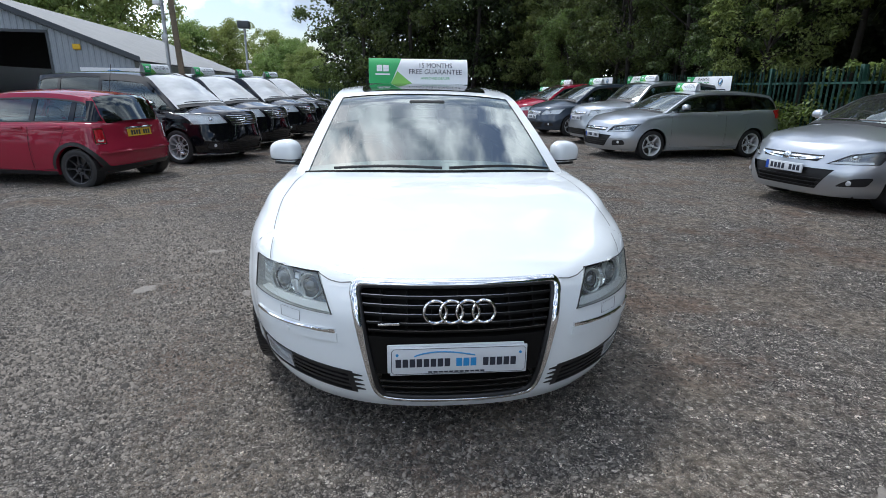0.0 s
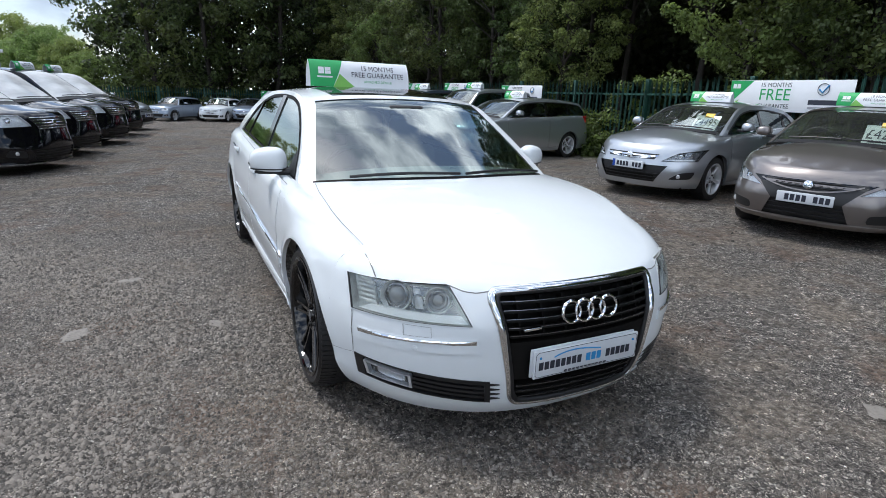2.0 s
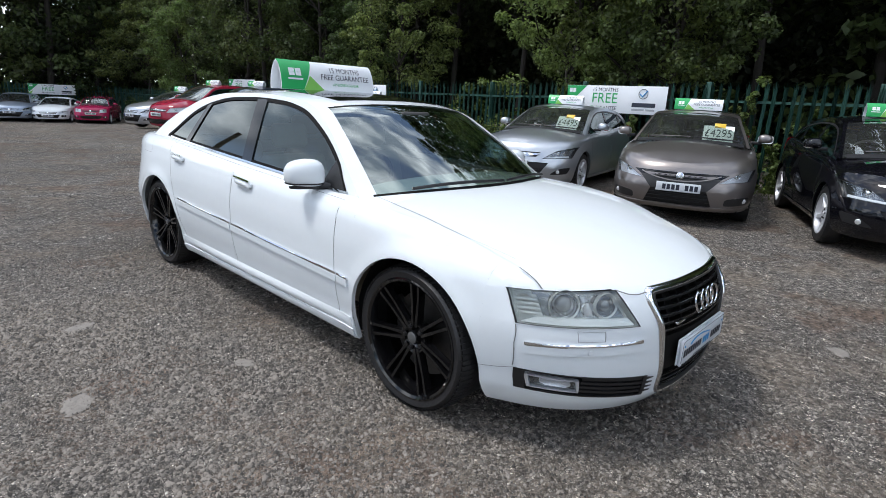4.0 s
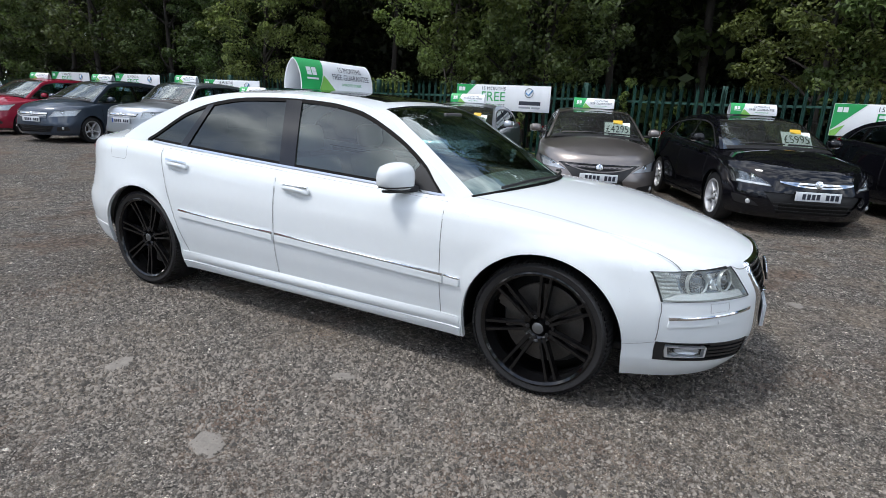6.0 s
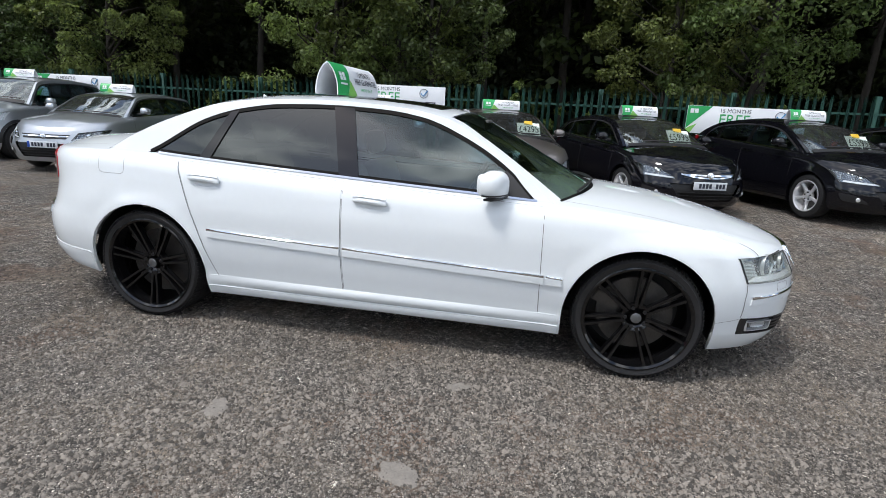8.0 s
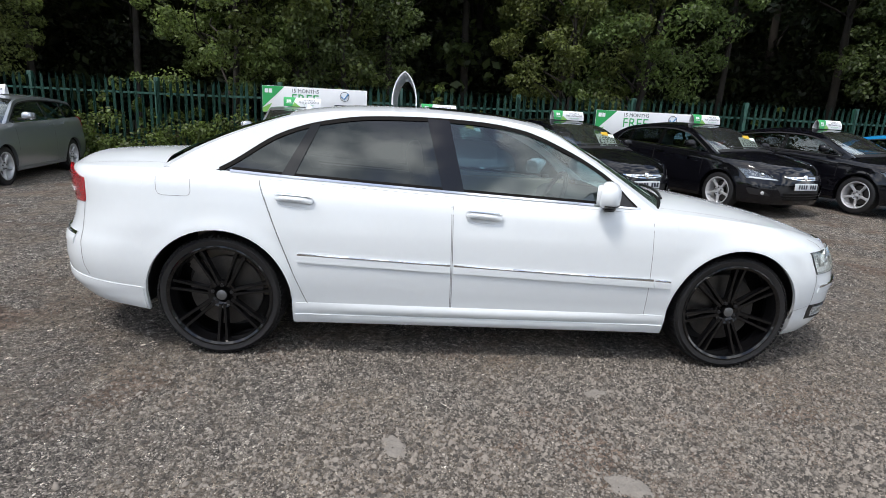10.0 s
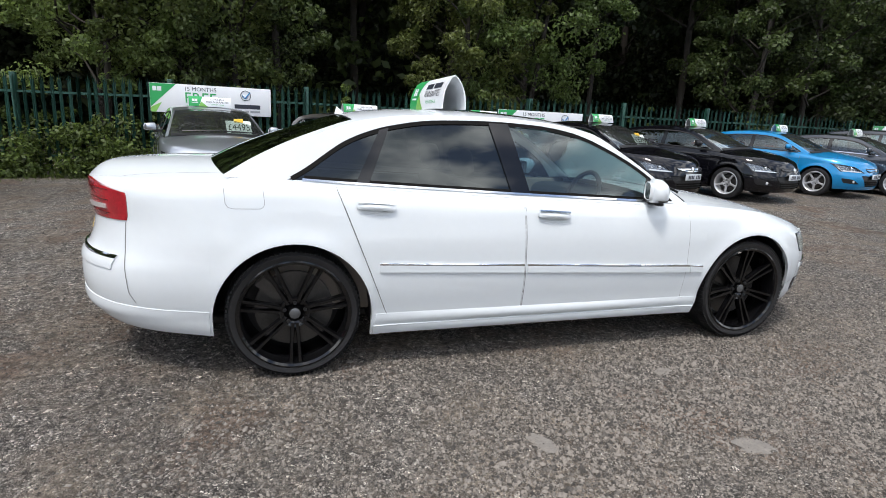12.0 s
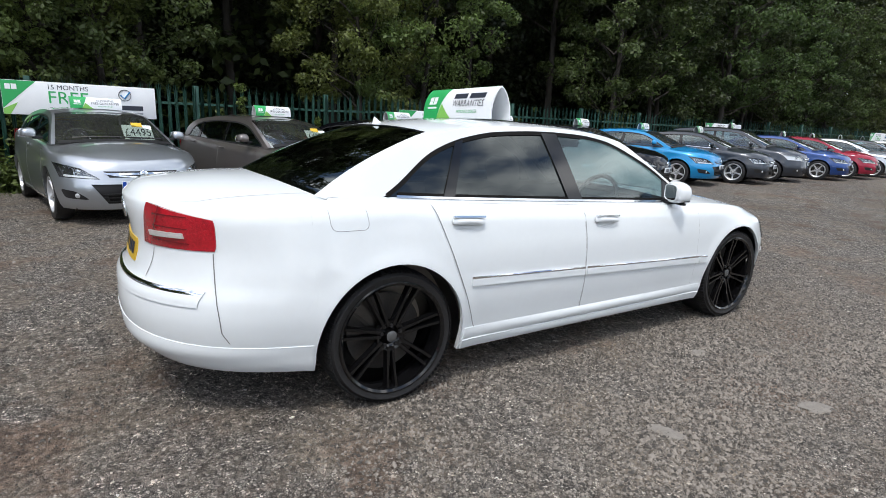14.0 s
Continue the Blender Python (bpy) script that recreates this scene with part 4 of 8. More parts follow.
def in_quad(corners, grow=1.0):
    cs = [Vector(q) for q in corners]
    c = sum(cs, Vector((0, 0))) / 4
    cs = [c + (q - c) * grow for q in cs]

    def test(a, b):
        s = [(cs[(k + 1) % 4] - cs[k]).cross(Vector((a, b)) - cs[k]) for k in range(4)]
        return all(q > 0 for q in s) or all(q < 0 for q in s)
    return test


def saloon():
    S = Shape(5.06, 1.894, 2.944, 0.975, 0.398, 0.334,
              zbot=((0, 0.175), (0.5, 0.185), (1.4, 0.20), (3.4, 0.20), (4.0, 0.22), (4.3, 0.245), (5.06, 0.285)),
              nose=((0.15, 0.10), (0.25, 0.03), (0.40, 0.0), (0.55, 0.0), (0.66, 0.035), (0.74, 0.085), (0.82, 0.25)),
              tail=((0.2, 0.12), (0.33, 0.045), (0.36, 0.02), (0.50, 0.0), (0.60, 0.012), (0.67, 0.055), (0.8, 0.085), (1.0, 0.06), (1.06, 0.10)),
              fender=((0, 0.715), (0.12, 0.725), (0.3, 0.762), (0.6, 0.828), (1.0, 0.885), (1.3, 0.91), (1.56, 0.92), (2.65, 0.965), (3.65, 1.01), (3.95, 1.03), (4.3, 1.035), (4.7, 1.022), (4.9, 1.015), (5.0, 1.0)),
              hood=((0, 0.715), (0.12, 0.75), (0.5, 0.855), (0.9, 0.925), (1.2, 0.955), (1.5, 0.97), (4.2, 1.10), (4.5, 1.098), (4.8, 1.08), (4.95, 1.06), (5.03, 1.0)),
              dlo_bottom=((1.2, 0.905), (1.58, 0.925), (2.65, 0.972), (3.65, 1.022), (3.95, 1.04), (4.4, 1.05)),
              dlo_top=((1.5, 0.90), (1.58, 0.925), (1.72, 1.06), (1.98, 1.215), (2.26, 1.32), (2.5, 1.352), (2.8, 1.362), (3.13, 1.352), (3.38, 1.315), (3.6, 1.245), (3.95, 1.03), (4.1, 0.99)),
              top=((1.2, 0.945), (1.5, 1.105), (1.8, 1.26), (2.05, 1.372), (2.4, 1.425), (2.8, 1.443), (3.2, 1.435), (3.55, 1.398), (3.9, 1.30), (4.2, 1.186), (4.42, 1.078)),
              section=((0.15, 0.90), (0.24, 0.945), (0.30, 0.965), (0.34, 0.968), (0.42, 0.985), (0.55, 1.0), (0.70, 0.998), (0.85, 0.975), (0.93, 0.957), (1.05, 0.93), (1.1, 0.90)),
              plan_f=(1.0, 2.35), plan_r=(0.95, 2.45), round_edge=0.085, square=0.12)
    SHELL_MID[0] = 2.5
    car = thing("saloon_car", "white four-door saloon car with black multi-spoke wheels and roof sign", "car", pose(0, 1.985, 0))
    lamp = ((0.480, 0.584), (0.838, 0.584), (0.834, 0.714), (0.536, 0.722))
    intake = ((0.390, 0.254), (0.812, 0.296), (0.830, 0.390), (0.410, 0.358))
    grille = ((-0.295, 0.235), (0.295, 0.235), (0.395, 0.70), (-0.395, 0.70))
    tail = ((0.362, 0.812), (0.744, 0.818), (0.737, 0.956), (0.448, 1.010))
    me = body_mesh(S, M_WHITE, nz=24, nn=24, rim=0.022, na=26)
    cut_panel(me, lamp, (1, -1))
    cut_panel(me, intake, (1, -1))
    cut_panel(me, grille, (1,), depth=0.5)
    part("body", me, car, "gloss white painted steel")
    roof, front, back = cabin_meshes(S, M_WHITE, 2.06, 3.630, rear_end=4.425)
    part("roof", roof, car)
    part("windscreen", front, car, "clear green-tinted windscreen").visible_shadow = False
    part("rear_window", back, car, "dark tinted rear window")
    part("underbody", box_mesh("underbody", (-0.62, 0.45, 0.21), (0.62, 4.60, 0.27), M_TRIM, 0.02), car)
    part("engine_bay", box_mesh("engine_bay", (-0.60, 0.30, 0.26), (0.60, 1.25, 0.66), M_TRIM, 0.02), car)

    def signed_top(u, y0):
        p = S.cabin_top(abs(u), y0)
        return Vector((math.copysign(p.x, u), p.y, p.z))
    part("sunroof", patch("sunroof", signed_top, ((-0.72, 2.16), (0.72, 2.16), (0.74, 2.80), (-0.74, 2.80)), M_GLOSSBLACK, 14, 8, 0.003, 0.006, soft=0.04), car, "black glass sunroof")
    part("scuttle", patch("scuttle", signed_top, ((-0.92, 1.17), (0.92, 1.17), (0.92, 1.235), (-0.92, 1.235)), M_GRILLE, 18, 3, 0.004, 0.01), car, "black plastic scuttle panel")
    for s, a in ((1, (0.10, 0.86)), (-1, (-0.70, 0.05))):
        pts = [signed_top(lerp(a[0], a[1], k / 8), 1.228 + 0.015 * math.sin(k / 8 * 3.1)) + Vector((0, -0.01, 0.022)) for k in range(9)]
        part("wiper", tube("wiper", pts, 0.009, M_TRIM, 6), car)
    part("antenna_fin", fin_mesh(), car, "white roof antenna fin", pose(0, 3.585, S.top(3.585) - 0.008))
    # flanks
    for mx in (False, True):
        s = -1 if mx else 1
        for nm in ("front_door", "rear_door"):
            if nm == "front_door":
                q = ((1.50, 0.27), (2.625, 0.27), (2.645, S.fender(2.64) - 0.012), (1.515, S.fender(1.515) - 0.012))
            else:
                q = ((2.635, 0.27), (3.418, 0.280), (3.700, S.fender(3.69) - 0.008), (2.655, S.fender(2.655) - 0.012))
            grow = [Vector(k) for k in q]
            cen = sum(grow, Vector((0, 0))) / 4
            part("door_gap", patch("door_gap", S.side, [tuple(k + (k - cen).normalized() * 0.0036) for k in grow], M_SEAM, 16, 14, 0.0008, 0.0, mx), car)
            door = part(nm, patch(nm, S.side, q, M_WHITE, 18, 16, 0.0022, 0.004, mx), car)
            hy, hz = (2.475, 0.862) if nm == "front_door" else (3.505, 0.908)
            part("handle_recess", patch("handle_recess", S.side, ((hy - 0.085, hz - 0.045), (hy + 0.085, hz - 0.035), (hy + 0.085, hz - 0.005), (hy - 0.085, hz - 0.010)), M_WHITE, 8, 4, 0.001, 0.0, mx, bulge=0.006), door)
            part("handle", patch("handle", S.side, ((hy - 0.1, hz - 0.022), (hy + 0.1, hz - 0.010), (hy + 0.1, hz + 0.022), (hy - 0.1, hz + 0.012)), M_WHITE, 10, 6, 0.022, 0.016, mx, bulge=0.014, soft=0.12), door)
            part("handle_trim", patch("handle_trim", S.side, ((hy - 0.098, hz + 0.012), (hy + 0.098, hz + 0.022), (hy + 0.098, hz + 0.030), (hy - 0.098, hz + 0.020)), M_CHROME, 10, 2, 0.033, 0.014, mx), door, "chrome handle strip")
            ya, yb = (1.485, 2.628) if nm == "front_door" else (2.648, 3.485)

            def zt(y):
                return lerp(0.532, 0.608, (y - 1.385) / 2.1)
            part("moulding", patch("moulding", S.side, ((ya, zt(ya) - 0.036), (yb, zt(yb) - 0.036), (yb, zt(yb)), (ya, zt(ya))), M_WHITE, 12, 3, 0.012, 0.012, mx), door)
            part("chrome_strip", patch("chrome_strip", S.side, ((ya, zt(ya)), (yb, zt(yb)), (yb, zt(yb) + 0.014), (ya, zt(ya) + 0.014)), M_CHROME, 12, 3, 0.010, 0.012, mx, bulge=0.005), door, "chrome side strip")
        part("moulding", patch("moulding", S.side, ((1.388, 0.497), (1.475, 0.50), (1.475, 0.536), (1.388, 0.532)), M_WHITE, 4, 3, 0.012, 0.012, mx), car)
        part("chrome_strip", patch("chrome_strip", S.side, ((1.385, 0.532), (1.475, 0.536), (1.475, 0.549), (1.385, 0.544)), M_CHROME, 4, 3, 0.010, 0.012, mx, bulge=0.004), car, "chrome side strip")
        part("sill", patch("sill", S.side, ((1.384, 0.208), (3.510, 0.208), (3.510, 0.262), (1.384, 0.262)), M_WHITE, 28, 5, 0.010, 0.02, mx, bulge=0.008), car)
        part("sill_step", patch("sill_step", S.side, ((1.384, 0.262), (3.510, 0.262), (3.498, 0.330), (1.393, 0.325)), M_WHITE, 28, 6, 0.004, 0.012, mx, bulge=0.012), car)
        # windows
        part("side_window", side_glass(S, 1.60, 2.60, M_GLASS, mx, 0.0, 0.10), car).visible_shadow = False
        part("side_window", side_glass(S, 2.66, 3.56, M_PRIVACY, mx, 0.10, -0.12), car, "dark tinted window")
        part("quarter_window", side_glass(S, 3.56, 3.94, M_PRIVACY, mx, -0.12, 0.0, name="quarter_window"), car, "dark tinted window")

        def cab(y, z):
            return S.cabin_side(y, z)
        part("centre_pillar", patch("centre_pillar", cab, ((2.58, S.dlo_bottom(2.6)), (2.70, S.dlo_bottom(2.7)), (2.80, S.dlo_top(2.80) + 0.004), (2.675, S.dlo_top(2.68) + 0.004)), M_GLOSSBLACK, 4, 8, 0.004, 0.008, mx), car, "black centre pillar")
        part("window_divider", patch("window_divider", cab, ((3.53, S.dlo_bottom(3.53)), (3.60, S.dlo_bottom(3.60)), (3.455, S.dlo_top(3.455) + 0.004), (3.40, S.dlo_top(3.40) + 0.004)), M_GLOSSBLACK, 4, 8, 0.004, 0.008, mx), car)
        part("mirror_base", patch("mirror_base", cab, ((1.585, 0.927), (1.80, 0.938), (1.745, 1.075), (1.70, 1.04)), M_TRIM, 5, 5, 0.004, 0.008, mx), car, "black mirror base triangle")
        ln = [(lerp(1.56, 3.87, k / 20), S.dlo_bottom(lerp(1.56, 3.87, k / 20)) + 0.003) for k in range(21)]
        part("window_strip", strip("window_strip", cab, ln, 0.011, M_CHROME, 0.005, mx, 40), car, "chrome window strip")
        ln = [(lerp(1.585, 3.925, k / 40), S.dlo_top(lerp(1.585, 3.925, k / 40)) + 0.003) for k in range(41)]
        part("window_seal", strip("window_seal", cab, ln, 0.022, M_GRILLE, 0.003, mx, 60), car, "black window seal")
        ln = [(lerp(1.62, 3.86, k / 20), S.dlo_bottom(lerp(1.62, 3.86, k / 20)) + 0.016) for k in range(21)]
        part("window_seal", strip("window_seal", cab, ln, 0.016, M_GRILLE, 0.002, mx, 40), car, "black window seal")
        # arches and inside
        for yc in (S.front, S.rear):
            part("wheel_well", wheel_well(S, yc, mx), car)
        part("door_card", box_mesh("door_card", (0.70 if s > 0 else -0.73, 1.5, 0.30), (0.73 if s > 0 else -0.70, 4.1, 0.93), M_BEIGE, 0.02), car)
        # front lamp
        L = part("headlamp", patch("headlamp", S.front_pt, lamp, M_HEADLENS, 16, 10, 0.002, 0.008, mx, bulge=0.010), car, "clear headlamp with twin projectors")
        L.visible_shadow = False
        part("lamp_frame", ring_patch("lamp_frame", S.front_pt, lamp, 0.975, M_LAMPIN, 0.0015, 0.040, mx), L)
        part("lamp_seal", ring_patch("lamp_seal", S.front_pt, lamp, 0.978, M_TRIM, 0.005, 0.006, mx), L)
        part("lamp_housing", patch("lamp_housing", S.front_pt, lamp, M_LAMPIN, 16, 10, -0.036, 0.0, mx), L, "grey lamp housing")
        part("lamp_bezel", patch("lamp_bezel", S.front_pt, ((0.515, 0.622), (0.775, 0.622), (0.785, 0.712), (0.548, 0.714)), M_BEZEL, 14, 6, -0.034, 0.0, mx), L, "dark reflective bezel")
        for lx, lz, lr, dim in ((0.712, 0.664, 0.056, M_PROJECTOR), (0.582, 0.664, 0.045, M_BEZEL)):
            seat_m = facing(S.front_pt, lx, lz, s, 0.028)
            part("reflector", lathe("reflector", [(lr, 0.012), (lr + 0.006, 0.018), (lr + 0.008, 0.0), (lr, -0.004), (lr * 0.85, -0.012), (lr * 0.66, -0.03)], M_LAMPIN, "z", 28), L, "", seat_m)
            part("reflector_ring", lathe("reflector_ring", [(lr * 0.80, -0.006), (lr * 0.84, 0.004), (lr * 0.76, 0.006), (lr * 0.72, -0.01)], M_BEZEL, "z", 28), L, "dull chrome ring", seat_m)
            part("projector", lathe("projector", [(lr * 0.64, -0.02), (lr * 0.62, 0.0), (lr * 0.5, 0.012), (lr * 0.25, 0.019), (0.0, 0.021)], dim, "z", 24), L, "glass projector", seat_m)
        part("side_reflector", lathe("side_reflector", [(0.024, 0.010), (0.027, 0.004), (0.016, -0.012), (0.0, -0.016)], M_CHROME, "z", 20), L, "small bright side reflector", facing(S.front_pt, 0.646, 0.655, s, 0.024))
        part("reflector_bridge", patch("reflector_bridge", S.front_pt, ((0.635, 0.632), (0.660, 0.632), (0.658, 0.705), (0.638, 0.705)), M_ALLOY, 6, 6, -0.024, 0.02, mx, bulge=0.010), L, "chrome divider")
        part("lamp_ledge", patch("lamp_ledge", S.front_pt, ((0.492, 0.590), (0.828, 0.590), (0.790, 0.617), (0.512, 0.620)), M_LAMPLIGHT, 14, 3, -0.016, 0.02, mx), L, "pale reflective ledge")
        for k in range(5):
            z0 = 0.618 + 0.017 * k
            part("indicator_rib", patch("indicator_rib", S.front_pt, ((0.776, z0), (0.826, z0), (0.826, z0 + 0.014), (0.777, z0 + 0.014)), M_LAMPIN, 5, 2, -0.024, 0.01, mx, bulge=0.004), L)
        part("washer_flap", ring_patch("washer_flap", S.front_pt, ((0.615, 0.532), (0.700, 0.530), (0.700, 0.572), (0.615, 0.572)), 0.97, M_SEAM, 0.0012, 0.001, mx), car)
        # bumper strip, intake, fog lamp
        part("bumper_strip", patch("bumper_strip", S.front_pt, ((0.468, 0.516), (0.822, 0.500), (0.824, 0.514), (0.468, 0.531)), M_CHROME, 18, 3, 0.008, 0.012, mx, bulge=0.006), car, "chrome bumper strip")
        part("bumper_pad", patch("bumper_pad", S.front_pt, ((0.462, 0.480), (0.822, 0.466), (0.822, 0.500), (0.464, 0.516)), M_WHITE, 18, 4, 0.007, 0.010, mx), car)
        part("parking_sensor", lathe("parking_sensor", [(0.0, 0.004), (0.009, 0.003), (0.011, 0.0)], M_WHITE, "z", 16), car, "", facing(S.front_pt, 0.665, 0.488, s, -0.008))
        A = part("air_intake", patch("air_intake", S.front_pt, intake, M_TRIM, 18, 6, -0.05, 0.0, mx), car, "black lower air intake")
        part("intake_frame", ring_patch("intake_frame", S.front_pt, intake, 0.90, M_TRIM, 0.003, 0.055, mx), A)
        for k in range(4):
            f0 = (k + 0.7) / 4.6
            line = [(lerp(lerp(0.385, 0.405, f0), 0.665, t / 5), lerp(lerp(0.254, 0.358, f0), lerp(0.288, 0.378, f0), t / 5)) for t in range(6)]
            part("intake_slat", patch("intake_slat", S.front_pt, (line[0], line[-1], (line[-1][0], line[-1][1] + 0.011), (line[0][0], line[0][1] + 0.011)), M_TRIM, 10, 2, 0.0, 0.03, mx), A)
            ex, ez = line[0]
            part("intake_tip", patch("intake_tip", S.front_pt, ((ex - 0.030, ez + 0.004), (ex + 0.012, ez), (ex + 0.012, ez + 0.013), (ex - 0.030, ez + 0.006)), M_TRIM, 4, 1, 0.003, 0.004, mx), A, "pointed slat end")
        fog = ((0.660, 0.296), (0.790, 0.308), (0.806, 0.366), (0.672, 0.352))
        part("fog_lamp", patch("fog_lamp", S.front_pt, fog, M_BEZEL, 8, 5, -0.020, 0.03, mx, bulge=-0.015, soft=0.08), A, "rectangular clear fog lamp")
        part("fog_rim", ring_patch("fog_rim", S.front_pt, fog, 0.88, M_ALLOY, 0.001, 0.02, mx), A, "bright fog lamp rim")
        part("fog_bowl", patch("fog_bowl", S.front_pt, ((0.685, 0.308), (0.765, 0.318), (0.772, 0.352), (0.692, 0.344)), M_ALLOY, 8, 5, -0.012, 0.01, mx, bulge=-0.010, soft=0.25), A)
        part("fog_lens", patch("fog_lens", S.front_pt, fog, M_LENS, 8, 5, 0.0, 0.0, mx, soft=0.08), A)
        # tail
        def round_tail(u, z):
            """Along the tail and round its corner to the wheel arch: u from the middle (0) to the arch (1)."""
            if u <= 0.74:
                return S.rear_pt(u, z)
            y0 = S.rear_pt(0.74, z).y
            return S.side(lerp(y0, 4.330, (u - 0.74) / 0.26), z)
        T = part("tail_lamp", patch("tail_lamp", S.rear_pt, tail, M_REDLENS, 16, 8, 0.005, 0.014, mx, bulge=0.005, soft=0.03), car, "red tail lamp")
        part("reversing_lamp", patch("reversing_lamp", S.rear_pt, ((0.455, 0.862), (0.640, 0.868), (0.636, 0.890), (0.452, 0.886)), M_CLEARLENS, 12, 2, 0.016, 0.006, mx), T)
        for k in range(3):
            z0 = 0.845 + 0.052 * k + (0.012 if k else 0.0)
            part("lamp_rib", patch("lamp_rib", S.rear_pt, ((0.470 + 0.012 * k, z0), (0.655, z0 - 0.002), (0.655, z0 + 0.002), (0.470 + 0.012 * k, z0 + 0.006)), M_DEEPRED, 12, 2, 0.0115, 0.004, mx), T, "deep red rib")
        part("lamp_gap", strip("lamp_gap", S.rear_pt, [(0.452, 0.815), (0.540, 1.000)], 0.005, M_DEEPRED, 0.0135, mx, 8), T)
        part("rear_strip", patch("rear_strip", S.rear_pt, ((0.0, 0.630), (0.748, 0.630), (0.748, 0.648), (0.0, 0.648)), M_CHROME, 24, 3, 0.007, 0.010, mx, bulge=0.005), car, "chrome rear bumper strip")
        part("rear_pad", patch("rear_pad", S.rear_pt, ((0.0, 0.580), (0.746, 0.580), (0.748, 0.630), (0.0, 0.630)), M_WHITE, 24, 4, 0.006, 0.008, mx), car)
        part("bumper_skirt", patch("bumper_skirt", round_tail, ((0.0, 0.29), (1.0, 0.255), (1.0, 0.388), (0.0, 0.445)), M_WHITE, 34, 8, 0.003, 0.010, mx, bulge=0.014), car)
        ex = lathe("exhaust_tip", [(0.040, 0.14), (0.044, 0.14), (0.046, 0.0), (0.040, -0.004), (0.038, 0.0), (0.036, 0.10)], M_CHROME, "z", 20)
        part("exhaust_tip", ex, car, "", Matrix.Translation((s * 0.60, 4.72, 0.298)) @ pose(0, 0, 0, 94, 0, 0))
        # lines in the panels
        for line in ([(4.062, 0.995), (4.054, 0.930), (4.06, 0.912), (4.075, 0.903), (4.20, 0.903), (4.225, 0.910), (4.236, 0.930), (4.243, 0.998)],) if mx else ():
            part("fuel_flap_gap", strip("fuel_flap_gap", S.side, line, 0.0018, M_SEAM, 0.001, mx, 60), car)
        part("door_seam", strip("door_seam", S.side, [(3.702, 0.998), (3.442, 0.335), (3.40, 0.298), (3.36, 0.268)], 0.0036, M_SEAM, 0.0045, mx, 48), car)
        part("panel_gap", strip("panel_gap", S.side, [(4.705, 0.81), (4.712, 0.6), (4.70, 0.47), (4.67, 0.42)], 0.004, M_SEAM, 0.0012, mx, 30), car)

        def hood_fn(x, y):
            return Vector((x, y, S.hood_z(x, y)))
        part("bonnet_gap", strip("bonnet_gap", hood_fn, [(0.764, 0.52), (0.774, 0.62), (0.785, 0.76), (0.79, 0.9), (0.775, 1.2), (0.745, 1.42)], 0.0032, M_SEAM, 0.0015, mx, 60), car)
        part("bonnet_gap", strip("bonnet_gap", S.front_pt, [(0.757, 0.720), (0.763, 0.782)], 0.004, M_SEAM, 0.003, mx, 12), car)
        part("bumper_gap", strip("bumper_gap", S.front_pt, [(0.838, 0.578), (0.842, 0.50), (0.833, 0.396)], 0.0018, M_SEAM, 0.0012, mx, 12), car)
        part("bumper_gap", strip("bumper_gap", S.side, [(0.580, 0.368), (0.50, 0.376), (0.43, 0.392)], 0.0018, M_SEAM, 0.0012, mx, 12), car)
        part("bonnet_gap", strip("bonnet_gap", S.front_pt, [(0.536, 0.722), (0.49, 0.704), (0.45, 0.700), (0.405, 0.706)], 0.004, M_SEAM, 0.002, mx, 12), car)
        part("boot_gap", strip("boot_gap", hood_fn, [(0.700, 4.25), (0.668, 4.5), (0.615, 4.74), (0.59, 4.80), (0.555, 4.90)], 0.003, M_SEAM, 0.002, mx, 40), car)
        part("boot_gap", strip("boot_gap", S.rear_pt, [(0.452, 0.81), (0.445, 0.72), (0.43, 0.665)], 0.004, M_SEAM, 0.002, mx, 12), car)
        # door mirror
        M = part("door_mirror", mirror_mesh(M_WHITE, s, 1.0, 0.066, 0.107, 0.074), car, "white door mirror", Matrix.Translation((s * 0.925, 1.80, 1.004)) @ pose(0, 0, 0, 0, 0, 25 * s))
        part("mirror_arm", box_mesh("mirror_arm", (-0.16 if s > 0 else 0.04, -0.03, -0.078), (-0.04 if s > 0 else 0.16, 0.03, -0.045), M_TRIM, 0.012), M)
        part("mirror_line", mirror_band("mirror_line", -0.047, -0.040, 0.925), M, "black line round the shell")
        part("mirror_underside", mirror_band("mirror_underside", -0.072, -0.060, 0.62), M, "black underside")
        part("mirror_rim", squircle("mirror_rim", [(0.90, 0.004), (0.93, -0.006), (0.99, -0.004), (1.04, 0.006), (1.02, 0.03)], M_WHITE, 0.080, 0.054), M, "white mirror rim", Matrix.Translation((0, 0.042, 0.008)) @ pose(0, 0, 0, 90, 0, 0))
        part("mirror_glass", squircle("mirror_glass", [(0.0, 0.0), (0.93, 0.0), (0.93, 0.006)], M_MIRROR, 0.080, 0.054), M, "", Matrix.Translation((0, 0.0445, 0.008)) @ pose(0, 0, 0, 90, 0, 0))
    # grille
    G = part("grille", patch("grille", S.front_pt, grille, M_GRILLE, 12, 10, -0.06, 0.0), car, "black slatted grille with chrome surround")
    out = [(-0.395, 0.66), (-0.392, 0.702), (-0.365, 0.714), (0.365, 0.714), (0.392, 0.702), (0.395, 0.66), (0.335, 0.32), (0.315, 0.26), (0.27, 0.232), (-0.27, 0.232), (-0.315, 0.26), (-0.335, 0.32), (-0.395, 0.66)]
    for _ in range(3):
        out = [p for i in range(len(out) - 1) for p in ((lerp(out[i][0], out[i + 1][0], 0.25), lerp(out[i][1], out[i + 1][1], 0.25)), (lerp(out[i][0], out[i + 1][0], 0.75), lerp(out[i][1], out[i + 1][1], 0.75)))]
        out.append(out[0])
